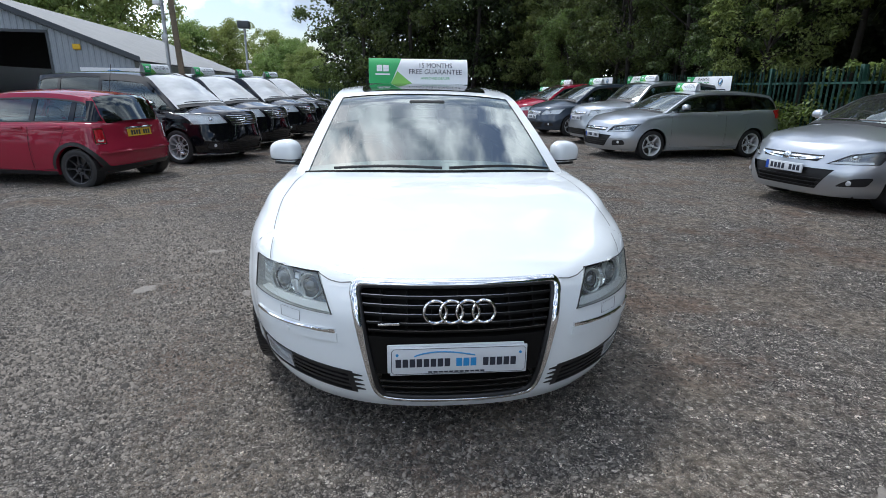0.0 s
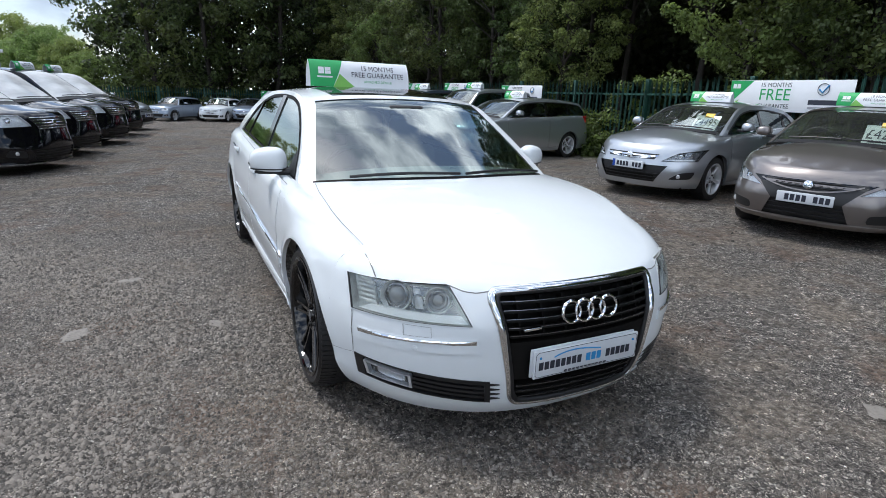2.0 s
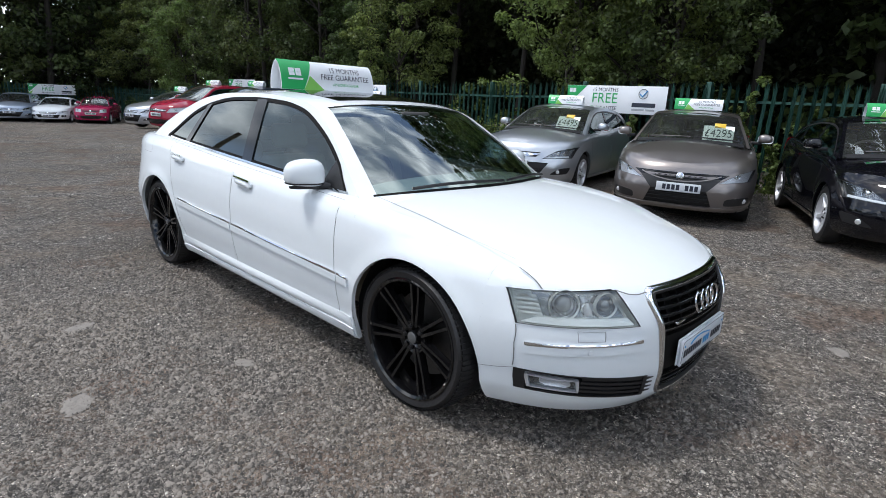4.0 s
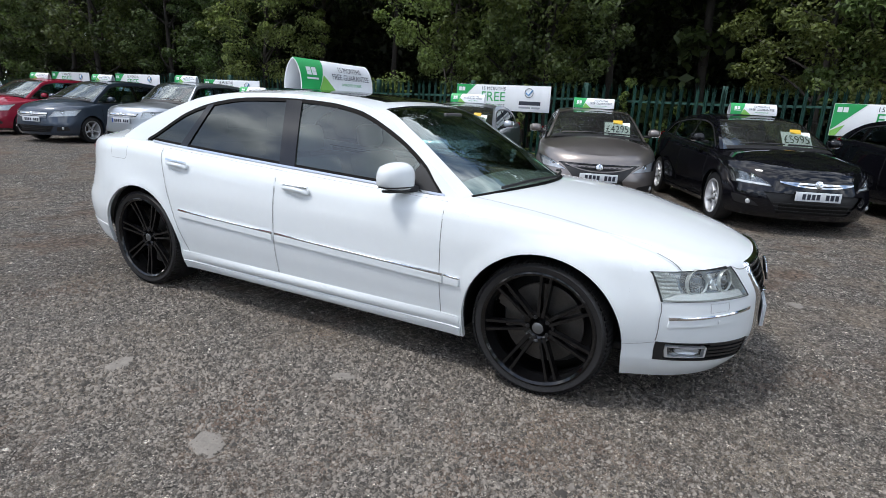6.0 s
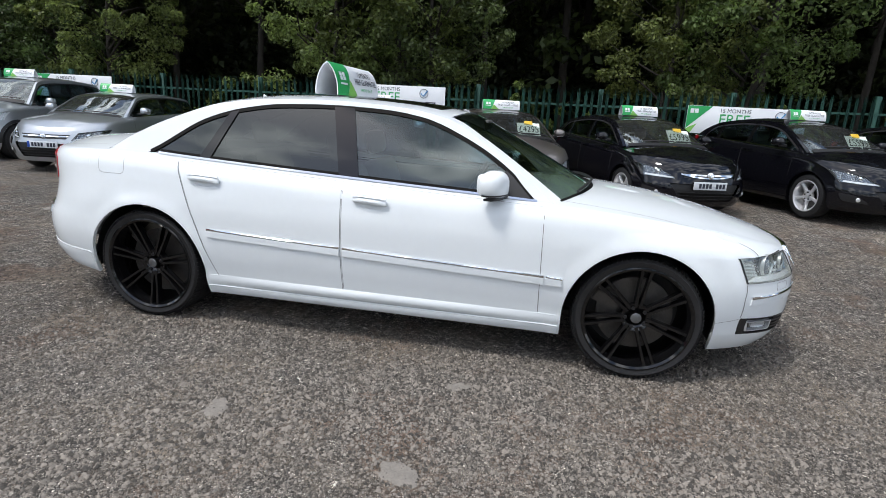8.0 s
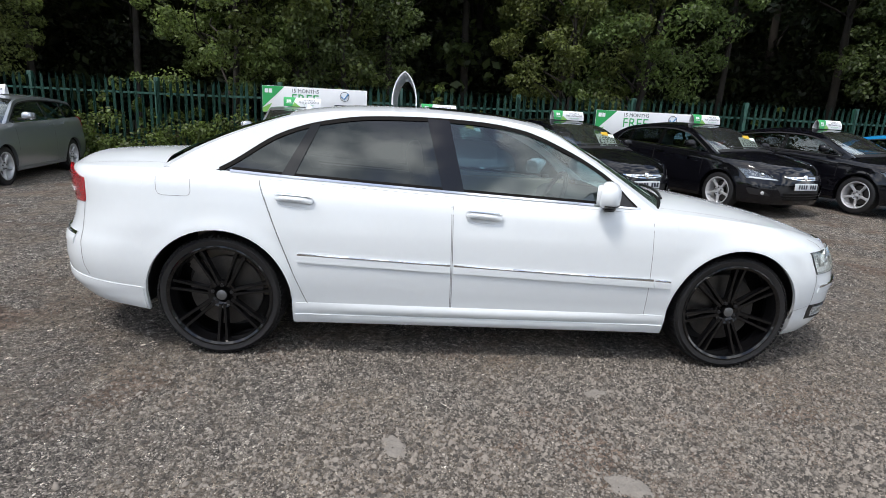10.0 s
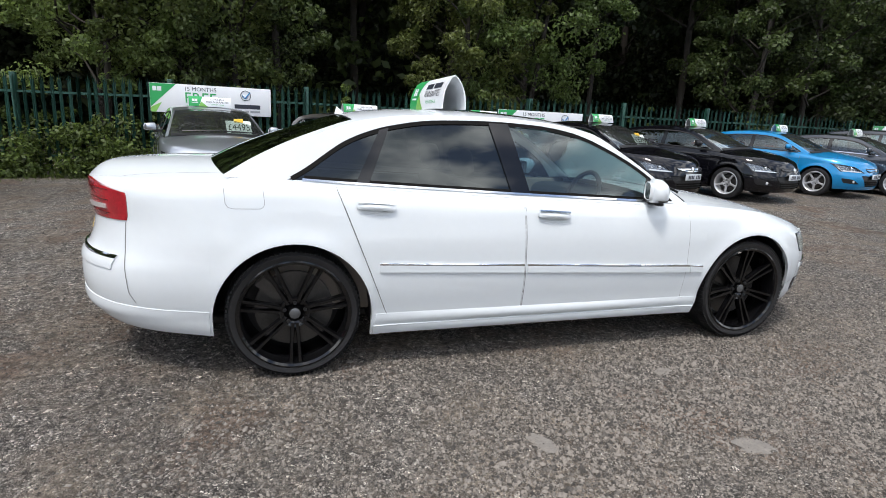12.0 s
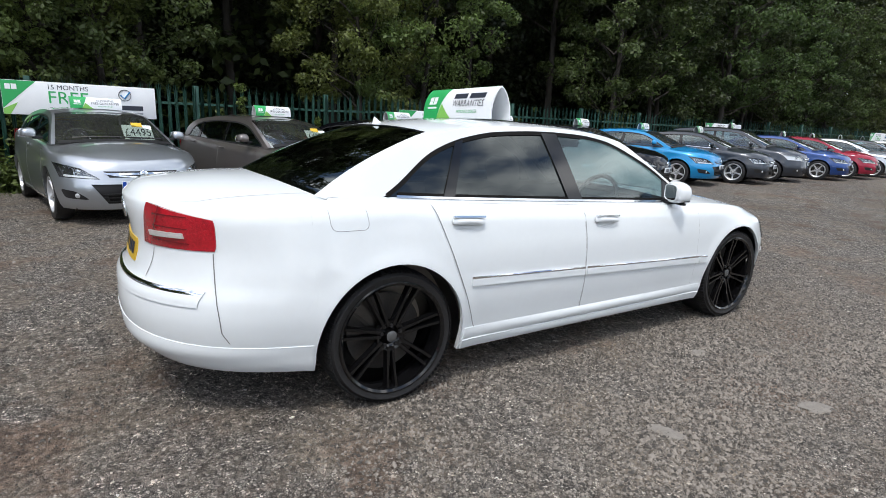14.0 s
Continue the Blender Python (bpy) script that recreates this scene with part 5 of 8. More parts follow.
    dense = [(lerp(out[i][0], out[i + 1][0], k / 6), lerp(out[i][1], out[i + 1][1], k / 6)) for i in range(len(out) - 1) for k in range(2)] + [out[0]]
    pts = [S.front_pt(*q) + Vector((0, lerp(0.000, 0.010, sstep((q[1] - 0.60) / 0.10)), lerp(0.0, -0.008, sstep((q[1] - 0.60) / 0.10)))) for q in dense]
    part("chrome_frame", tube("chrome_frame", pts, 0.0185, M_CHROME, 12, [lerp(0.0095, 0.0195, sstep((q[1] - 0.25) / 0.46)) if q[1] < 0.66 else 0.022 for q in dense]), G, "chrome grille surround")
    part("grille_inner", tube("grille_inner", [S.front_pt(q[0] * 0.96, 0.47 + (q[1] - 0.47) * 0.955) + Vector((0, 0.006, 0)) for q in dense], 0.012, M_TRIM, 8), G)
    for zz in [0.54 + 0.0315 * k for k in range(5)] + [0.262 + 0.029 * k for k in range(3)]:
        hw = lerp(0.30, 0.385, (zz - 0.25) / 0.44) - 0.012
        q = ((-hw, zz - 0.005), (hw, zz - 0.005), (hw, zz + 0.006), (-hw, zz + 0.006))
        sl = part("slat", patch("slat", S.front_pt, q, M_GRILLE, 14, 2, -0.006, 0.04), G)
        part("slat_edge", patch("slat_edge", S.front_pt, ((-hw, zz + 0.0036), (hw, zz + 0.0036), (hw, zz + 0.0062), (-hw, zz + 0.0062)), M_DARKCHROME, 14, 1, -0.0035, 0.006), sl, "thin bright slat edge")
    for xx in [-0.30 + 0.1 * k for k in range(7)]:
        part("grille_post", patch("grille_post", S.front_pt, ((xx - 0.004, 0.53), (xx + 0.004, 0.53), (xx + 0.004, 0.69), (xx - 0.004, 0.69)), M_GRILLE, 2, 8, -0.02, 0.03), G)
    part("plate_panel", patch("plate_panel", S.front_pt, ((-0.32, 0.355), (0.32, 0.355), (0.345, 0.515), (-0.345, 0.515)), M_GRILLE, 12, 6, -0.008, 0.04), G)
    for k in range(4):
        ring = [(0.042 + 0.0065 * math.cos(2 * math.pi * i / 8), 0.0065 * math.sin(2 * math.pi * i / 8)) for i in range(8)]
        me = lathe("badge_ring", ring, M_CHROME, "z", 36, closed=True)
        x = -0.0915 + 0.061 * k
        part("badge_ring", me, G, "", Matrix.Translation((x, S.front_pt(x, 0.622).y - 0.014, 0.622)) @ pose(0, 0, 0, 78, 0, 0))
    part("badge_bar", box_mesh("badge_bar", (-0.305, S.front_pt(0.27, 0.573).y - 0.016, 0.569), (-0.225, S.front_pt(0.27, 0.573).y, 0.579), M_CHROME, 0.002), G)
    yp = S.front_pt(0.15, 0.43).y - 0.018
    P = part("number_plate", box_mesh("number_plate", (-0.262, yp, 0.372), (0.262, yp + 0.012, 0.488), M_PLATEW, 0.004), car, "white dealer plate with dark and blue bars", None)

    part("backing_plate", box_mesh("backing_plate", (-0.272, yp + 0.013, 0.376), (0.252, yp + 0.020, 0.494), M_PLATEW, 0.003), P, "second plate showing behind")

    part("plate_border", tube("plate_border", [Vector((a * 0.256, yp - 0.0002, 0.430 + b * 0.052)) for a, b in ((-1, -0.8), (-0.96, -1), (0.96, -1), (1, -0.8), (1, 0.8), (0.96, 1), (-0.96, 1), (-1, 0.8), (-1, -0.8))], 0.0012, M_INK, 4), P, "thin dark border line")
    for a in (-0.235, 0.235):
        part("plate_screw", lathe("plate_screw", [(0.0, 0.003), (0.005, 0.002), (0.006, 0.0)], M_INKBLUE, "z", 10), P, "", Matrix.Translation((a, yp, 0.458)) @ pose(0, 0, 0, 90, 0, 0))

    def onp(cx, cz):
        return lambda u, v: Vector((cx + u, yp - 0.0015, cz + v))
    part("lettering", bars_mesh((0.021,) * 8, 0.0055, 0.034, onp(-0.138, 0.424), M_INK), P)
    part("lettering", bars_mesh((0.022,) * 3, 0.0055, 0.034, onp(0.027, 0.424), M_INKBLUE), P)
    part("lettering", bars_mesh((0.021,) * 5, 0.0055, 0.034, onp(0.155, 0.424), M_INK), P)
    part("lettering", bars_mesh((0.016,) * 11, 0.004, 0.007, onp(-0.01, 0.385), M_INK), P)
    part("swoosh", tube("swoosh", [Vector((lerp(-0.17, 0.06, k / 12), yp - 0.001, 0.452 + 0.017 * math.sin(math.pi * (k / 12) ** 0.8))) for k in range(13)], 0.003, M_INKBLUE, 5), P)
    R = part("number_plate", patch("rear_plate", S.rear_pt, ((-0.26, 0.70), (0.26, 0.70), (0.26, 0.81), (-0.26, 0.81)), M_PLATEY, 12, 3, 0.005, 0.012), car, "yellow rear number plate with plain bars")
    for q in bars_pair(0.06, lambda u, v: S.rear_pt(-u, 0.755 + v) + Vector((0, 0.007, 0)), M_INK):
        part("lettering", q, R)
    for k in range(4):
        ring = [(0.036 + 0.005 * math.cos(2 * math.pi * i / 8), 0.005 * math.sin(2 * math.pi * i / 8)) for i in range(8)]
        x = -0.0825 + 0.055 * k
        part("badge_ring", lathe("badge_ring", ring, M_CHROME, "z", 24, closed=True), car, "", Matrix.Translation((x, S.rear_pt(x, 0.93).y + 0.005, 0.93)) @ pose(0, 0, 0, 86, 0, 0))
    # cabin
    seat = seat_mesh(M_BEIGE)
    for x in (-0.37, 0.37):
        part("seat", seat, car, "beige leather seat", pose(x, 2.35, 0.0))
        part("rear_seat", seat, car, "beige leather seat", pose(x, 3.30, 0.02))
    part("rear_shelf", box_mesh("rear_shelf", (-0.66, 3.75, 0.90), (0.66, 4.3, 0.97), M_CABIN, 0.03), car)
    part("dashboard", box_mesh("dashboard", (-0.72, 1.32, 0.55), (0.72, 1.85, 0.905), M_CABIN, 0.09, 4), car)
    sw = lathe("steering_wheel", [(0.185 + 0.016 * math.cos(2 * math.pi * i / 8), 0.016 * math.sin(2 * math.pi * i / 8)) for i in range(8)], M_CABIN, "z", 32, closed=True)
    W = part("steering_wheel", sw, car, "dark leather steering wheel", Matrix.Translation((-0.37, 1.97, 0.90)) @ pose(0, 0, 0, -68, 0, 0))
    part("wheel_boss", box_mesh("wheel_boss", (-0.17, -0.035, -0.03), (0.17, 0.035, 0.0), M_CABIN, 0.012), W)
    part("inner_mirror", box_mesh("inner_mirror", (-0.12, 1.93, 1.27), (0.12, 1.96, 1.335), M_CABIN, 0.012), car)
    part("tax_disc", box_mesh("tax_disc", (0.05, 1.36, 0.99), (0.14, 1.365, 1.0), M_PLATEW, 0.001), car)
    # wheels
    wm = wheel_meshes(0.347, 0.275, 0.284, 7, 0.024, M_GLOSSBLACK, 0.05, M_CAP)
    cal = bmesh.new()
    bmesh.ops.create_cube(cal, size=1, matrix=Matrix.Translation((0.015, -0.12, 0.12)) @ Matrix.Rotation(0.78, 4, "X") @ Matrix.Diagonal((0.07, 0.08, 0.17, 1)))
    bmesh.ops.bevel(cal, geom=cal.edges[:], offset=0.015, segments=2, affect="EDGES")
    calm = bm_mesh("brake_caliper", cal, M_STEEL)
    for yc in (S.front, S.rear):
        for s in (1, -1):
            add_wheel(car, wm, s * 0.782, yc, 0.347, 0 if s > 0 else 180, calm, 21.0 if yc == S.front else 0.0)
    sign = thing("roof_sign", "white and green hollow roof sign on the white saloon", "roof sign", pose(-0.01, 4.93, S.top(2.945) + 0.001))
    for nm, me in roof_sign_parts():
        part(nm, me, sign)
    return car


def fin_mesh():
    bm = bmesh.new()
    bmesh.ops.create_uvsphere(bm, u_segments=12, v_segments=10, radius=1)
    for v in bm.verts:
        x, y, z = v.co
        z2 = max(0.0, z)
        v.co = Vector((x * 0.011 * (1 - 0.5 * z2), y * 0.038 * (1 - 0.75 * z2) + 0.024 * z2, z2 * 0.046))
    return bm_mesh("antenna_fin", bm, M_WHITE)


M_LAMPIN = mat("lamp_inside", (0.50, 0.52, 0.51), 0.30, 0.5, var=0.35, scale=18)
M_CAP = mat("grey_centre_cap", (0.16, 0.165, 0.17), 0.2, 0.6, var=0.2)
M_BEZEL = mat("lamp_bezel", (0.20, 0.21, 0.22), 0.18, 0.85, var=0.5, scale=25)
M_LAMPLIGHT = mat("bright_lamp_inside", (0.74, 0.76, 0.77), 0.3, 0.2, var=0.1, scale=6)
M_DARKALLOY = mat("dark_alloy", (0.055, 0.055, 0.06), 0.35, 0.6, var=0.1)
M_PROJECTOR = mat("projector_glass", (0.13, 0.14, 0.15), 0.05, 0.0, var=0.2, coat=1.0)
saloon()


# ---- ground ----
def build_ground():
    xs = sorted(set([-400, -200, -100, -60] + [-40 + 2 * k for k in range(41)] + [60, 100, 200, 400]))
    ys = sorted(set([-400, -200, -100, -60] + [-44 + 2 * k for k in range(41)] + [60, 100, 200, 400]))
    vs = [(x, y, ground_z(x, y)) for y in ys for x in xs]
    n = len(xs)
    fs = [(j * n + i, j * n + i + 1, (j + 1) * n + i + 1, (j + 1) * n + i) for j in range(len(ys) - 1) for i in range(n - 1)]
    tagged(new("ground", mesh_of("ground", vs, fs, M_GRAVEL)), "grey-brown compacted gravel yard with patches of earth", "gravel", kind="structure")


build_ground()


# ---- the shed and poles beyond the vans ----
PITCH = 0.40


def build_shed():
    shed = thing("shed", "grey ribbed-metal industrial shed with a low pitched roof", "shed",
                 Matrix.Translation((-14.5, 33.7, -0.04)) @ Matrix.Rotation(math.atan2(-0.113, -0.9936), 4, "Z"))
    # own axes: x along the gable wall away from the near corner, -y towards its back
    eave, ridge, half, depth = 2.75, 2.75 + PITCH * 9.0, 9.0, 42.0
    def top(x):
        return eave + PITCH * (x if x < half else 2 * half - x)
    def sheet(name, x0, x1, z0, zt, thick=0.12):
        """A wall sheet of upright ribs."""
        vs, fs, x, k = [], [], x0, 0
        prof = []
        while x < x1:
            for dx, dy in ((0, 0.0), (0.12, 0.0), (0.15, 0.035), (0.27, 0.035), (0.30, 0.0)):
                if x + dx <= x1:
                    prof.append((x + dx, dy))
            x += 0.30
        prof.append((x1, 0.0))
        prof = sorted(set(prof))
        for (px, dy) in prof:
            zz = zt(px)
            vs += [(px, dy, z0), (px, dy, zz), (px, -thick, zz), (px, -thick, z0)]
        n = len(prof)
        for i in range(n - 1):
            for a in range(4):
                fs.append((4 * i + a, 4 * i + (a + 1) % 4, 4 * i + 4 + (a + 1) % 4, 4 * i + 4 + a))
        return clean_mesh(name, vs, fs, M_CLAD, sharp=15)
    part("wall", sheet("wall", 0, 4.1, 0, top), shed, "ribbed grey wall cladding")
    part("wall", sheet("wall", 9.5, 18.0, 0, top), shed, "ribbed grey wall cladding")
    part("wall", sheet("wall", 4.1, 9.5, 3.95, top), shed, "ribbed grey wall cladding")
    for x in (4.05, 9.45):
        part("door_frame", box_mesh("door_frame", (x, -0.15, 0), (x + 0.12, 0.06, 4.0), M_DARKTRIM, 0.01), shed)
    part("door_head", box_mesh("door_head", (4.05, -0.15, 3.95), (9.6, 0.06, 4.1), M_DARKTRIM, 0.01), shed)
    part("back_wall", box_mesh("back_wall", (0, -depth, 0), (18, -depth + 0.1, eave), M_CLAD, 0.0), shed)
    for x in (0.0, 17.9):
        part("side_wall", box_mesh("side_wall", (x, -depth, 0), (x + 0.1, -0.12, eave), M_CLAD, 0.0), shed)
    for side in (0, 1):
        vs, fs = [], []
        n = 150
        for i in range(n + 1):
            y = lerp(0.25, -depth, i / n)
            dz = 0.05 * (i % 2)
            xe, xr = (-0.35, half) if side == 0 else (2 * half + 0.35, half)
            vs += [(xe, y, eave - 0.135 + dz), (xr, y, ridge + dz), (xr, y, ridge - 0.1), (xe, y, eave - 0.24)]
        for i in range(n):
            fs += [(4 * i, 4 * i + 1, 4 * i + 5, 4 * i + 4), (4 * i + 3, 4 * i + 2, 4 * i + 6, 4 * i + 7)]
        part("roof_slope", clean_mesh("roof_slope", vs, fs, M_ROOF, sharp=10), shed, "weathered ribbed roof sheets")
        a, b = (Vector((-0.4, 0.27, eave - 0.22)), Vector((half, 0.27, ridge - 0.06))) if side == 0 else (Vector((2 * half + 0.4, 0.27, eave - 0.22)), Vector((half, 0.27, ridge - 0.06)))
        vs = [a, b, b + Vector((0, 0, 0.30)), a + Vector((0, 0, 0.30))]
        vs += [v + Vector((0, -0.06, 0)) for v in vs]
        part("verge", clean_mesh("verge", vs, [(0, 1, 2, 3), (4, 5, 6, 7), (0, 1, 5, 4), (2, 3, 7, 6), (1, 2, 6, 5), (0, 3, 7, 4)], M_DARKTRIM), shed, "dark verge flashing")
    al = thing("alarm_box", "yellow alarm bell box on the shed wall", "alarm box", shed.matrix_basis @ Matrix.Translation((2.75, 0.04, 3.28)))
    part("case", box_mesh("case", (-0.2, 0, -0.15), (0.2, 0.1, 0.15), M_YELLOW, 0.05, 3), al)
    ban = thing("shed_banner", "pale banner with a blue arc on the shed wall", "banner", shed.matrix_basis @ Matrix.Translation((0.35, 0.05, 2.0)))
    part("panel", box_mesh("panel", (-0.9, 0, -0.22), (2.4, 0.02, 0.22), M_SIGNWHITE, 0.004), ban)
    part("arc", tube("arc", [(lerp(1.2, 0.2, k / 10), 0.025, 0.0 + 0.10 * math.sin(math.pi * k / 10)) for k in range(11)], 0.02, M_INKBLUE, 5), ban)


def build_poles():
    p = thing("floodlight_pole", "galvanised pole carrying a dark floodlight", "lamp post", pose(-8.4, 34, -0.04))
    part("pole", tube("pole", [(0, 0, 0), (0, 0, 4.55)], 0.06, M_GALV, 10, [0.08, 0.055]), p)
    part("floodlight", box_mesh("floodlight", (-0.32, -0.3, 4.45), (0.32, 0.1, 4.85), M_DARKTRIM, 0.06, 3), p, "dark floodlight head")
    part("bracket", box_mesh("bracket", (-0.05, -0.1, 4.3), (0.05, 0.1, 4.5), M_GALV, 0.01), p)
    part("sensor", box_mesh("sensor", (0.05, -0.15, 2.6), (0.25, 0.05, 2.75), M_SIGNWHITE, 0.02), p)
    c = thing("camera_pole", "galvanised pole with a white security camera", "pole", pose(-9.05, 24, -0.04))
    part("pole", tube("pole", [(0, 0, 0), (0, 0, 5.2)], 0.07, M_GALV, 10, [0.08, 0.06]), c)
    part("camera_body", box_mesh("camera_body", (-0.25, -0.25, 4.35), (0.0, -0.05, 4.55), M_SIGNWHITE, 0.03), c, "white security camera")
    part("junction_box", box_mesh("junction_box", (-0.1, -0.14, 3.0), (0.1, -0.06, 3.3), M_GALV, 0.01), c)
    w = thing("wooden_pole", "weathered wooden utility pole", "pole", pose(-8.62, 24.3, -0.04))
    part("pole", tube("pole", [(0, 0, 0), (-0.15, 0, 3.5), (-0.3, 0, 8.0)], 0.11, M_WOODPOLE, 12, [0.13, 0.115, 0.10]), w)


build_shed()
build_poles()


# ---- trees ----
def leaf_cloud(centres, radii, per, size, rng, flat=0.35):
    """Quads scattered in clumps: arrays of vertices, leaves of a pointed outline."""
    c = np.repeat(np.asarray(centres, float), per, axis=0)
    r = np.repeat(np.asarray(radii, float), per)
    n = len(c)
    d = rng.normal(size=(n, 3))
    d /= np.linalg.norm(d, axis=1)[:, None]
    rad = r * rng.random(n) ** 0.45
    p = c + d * rad[:, None] * np.array([1, 1, 0.8])
    nrm = d * 0.6 + rng.normal(size=(n, 3)) * 0.6 + np.array([0, 0, flat])
    nrm /= np.linalg.norm(nrm, axis=1)[:, None]
    a = np.cross(nrm, rng.normal(size=(n, 3)))
    a /= np.linalg.norm(a, axis=1)[:, None]
    b = np.cross(nrm, a)
    s = size * (0.6 + 0.8 * rng.random(n))
    a, b = a * s[:, None], b * (s * 0.55)[:, None]
    bend = nrm * (s * 0.15)[:, None]
    v = np.stack([p - a, p - b * 1.0 + bend, p + a, p + b * 1.0 + bend], axis=1).reshape(-1, 3)
    return v


def quads_mesh(name, v, material):
    n = len(v) // 4
    me = bpy.data.meshes.new(name)
    me.vertices.add(len(v))
    me.vertices.foreach_set("co", np.ascontiguousarray(v, dtype=np.float32).ravel())
    me.loops.add(n * 4)
    me.loops.foreach_set("vertex_index", np.arange(n * 4, dtype=np.int32))
    me.polygons.add(n)
    me.polygons.foreach_set("loop_start", np.arange(0, n * 4, 4, dtype=np.int32))
    me.update()
    me.validate()
    me.materials.append(material)
    return me


def tree_meshes(seed, height, low, spread, clumps, per, size, leaf_m, core=False):
    """A trunk with limbs, and a crown of leafy clumps at the ends of the limbs."""
    rng = np.random.default_rng(seed)
    vs, fs = [], []

    def limb(a, b, r0, r1, seg=6, steps=5):
        a, b = np.array(a, float), np.array(b, float)
        off = rng.normal(size=3) * (0.12 if r0 < 0.06 else 0.02) * np.linalg.norm(b - a)
        base = len(vs)
        for i in range(steps + 1):
            t = i / steps
            p = a + (b - a) * t + off * math.sin(math.pi * t)
            r = lerp(r0, r1, t)
            for k in range(seg):
                an = 2 * math.pi * k / seg
                vs.append((p[0] + r * math.cos(an), p[1] + r * math.sin(an), p[2] + (0.3 * r * math.cos(an) if abs(b[2] - a[2]) < abs(b[0] - a[0]) + abs(b[1] - a[1]) else 0)))
        for i in range(steps):
            for k in range(seg):
                k2 = (k + 1) % seg
                fs.append((base + i * seg + k, base + i * seg + k2, base + (i + 1) * seg + k2, base + (i + 1) * seg + k))
    lean = rng.normal(size=2) * 0.25
    limb((0, 0, -0.1), (lean[0], lean[1], height * 0.9), 0.05 + 0.008 * height, 0.03, 8, 8)
    cs, rs = [], []
    for i in range(clumps):
        t = (i + 0.5) / clumps
        z = low + (height - low) * (t ** 0.9)
        reach = spread * (0.45 + 0.75 * math.sin(math.pi * min(1, 0.18 + 0.8 * t))) * (0.55 + 0.5 * rng.random())
        an = i * 2.399 + rng.normal() * 0.4
        c = np.array([reach * math.cos(an) + lean[0] * t, reach * math.sin(an) + lean[1] * t, z + rng.normal() * 0.25])
        cs.append(c)
        rs.append(spread * (0.22 + 0.16 * rng.random()))
        if i % 2 == 0:
            limb((lean[0] * t * 0.8, lean[1] * t * 0.8, max(0.5, z - reach * 0.55)), c, 0.045, 0.012, 5, 4)
        if core:
            cs.append(np.array([c[0] * 0.35, c[1] * 0.35, z]))
            rs.append(spread * 0.5)
        # a spray beyond the clump
        cs.append(c + np.array([math.cos(an), math.sin(an), rng.normal() * 0.4]) * rs[-1] * 1.1)
        rs.append(rs[-1] * 0.5)
    v = leaf_cloud(cs, rs, per, size, rng)
    trunk = mesh_of("trunk", vs, fs, M_BARK)
    return trunk, quads_mesh("crown", v, leaf_m)


def plant(kind, meshes, x, y, turn, k, label, group):
    t = thing("tree", label, "tree", pose(x, y, ground_z(x, y) - 0.05, 0, 0, turn) @ Matrix.Diagonal((k, k, k, 1)), group)
    part("trunk", meshes[0], t)
    part("crown", meshes[1], t)
    return t


IVY = ((4.30, 1.85), (3.90, 1.0), (6.75, 1.3), (2.70, 1.5))


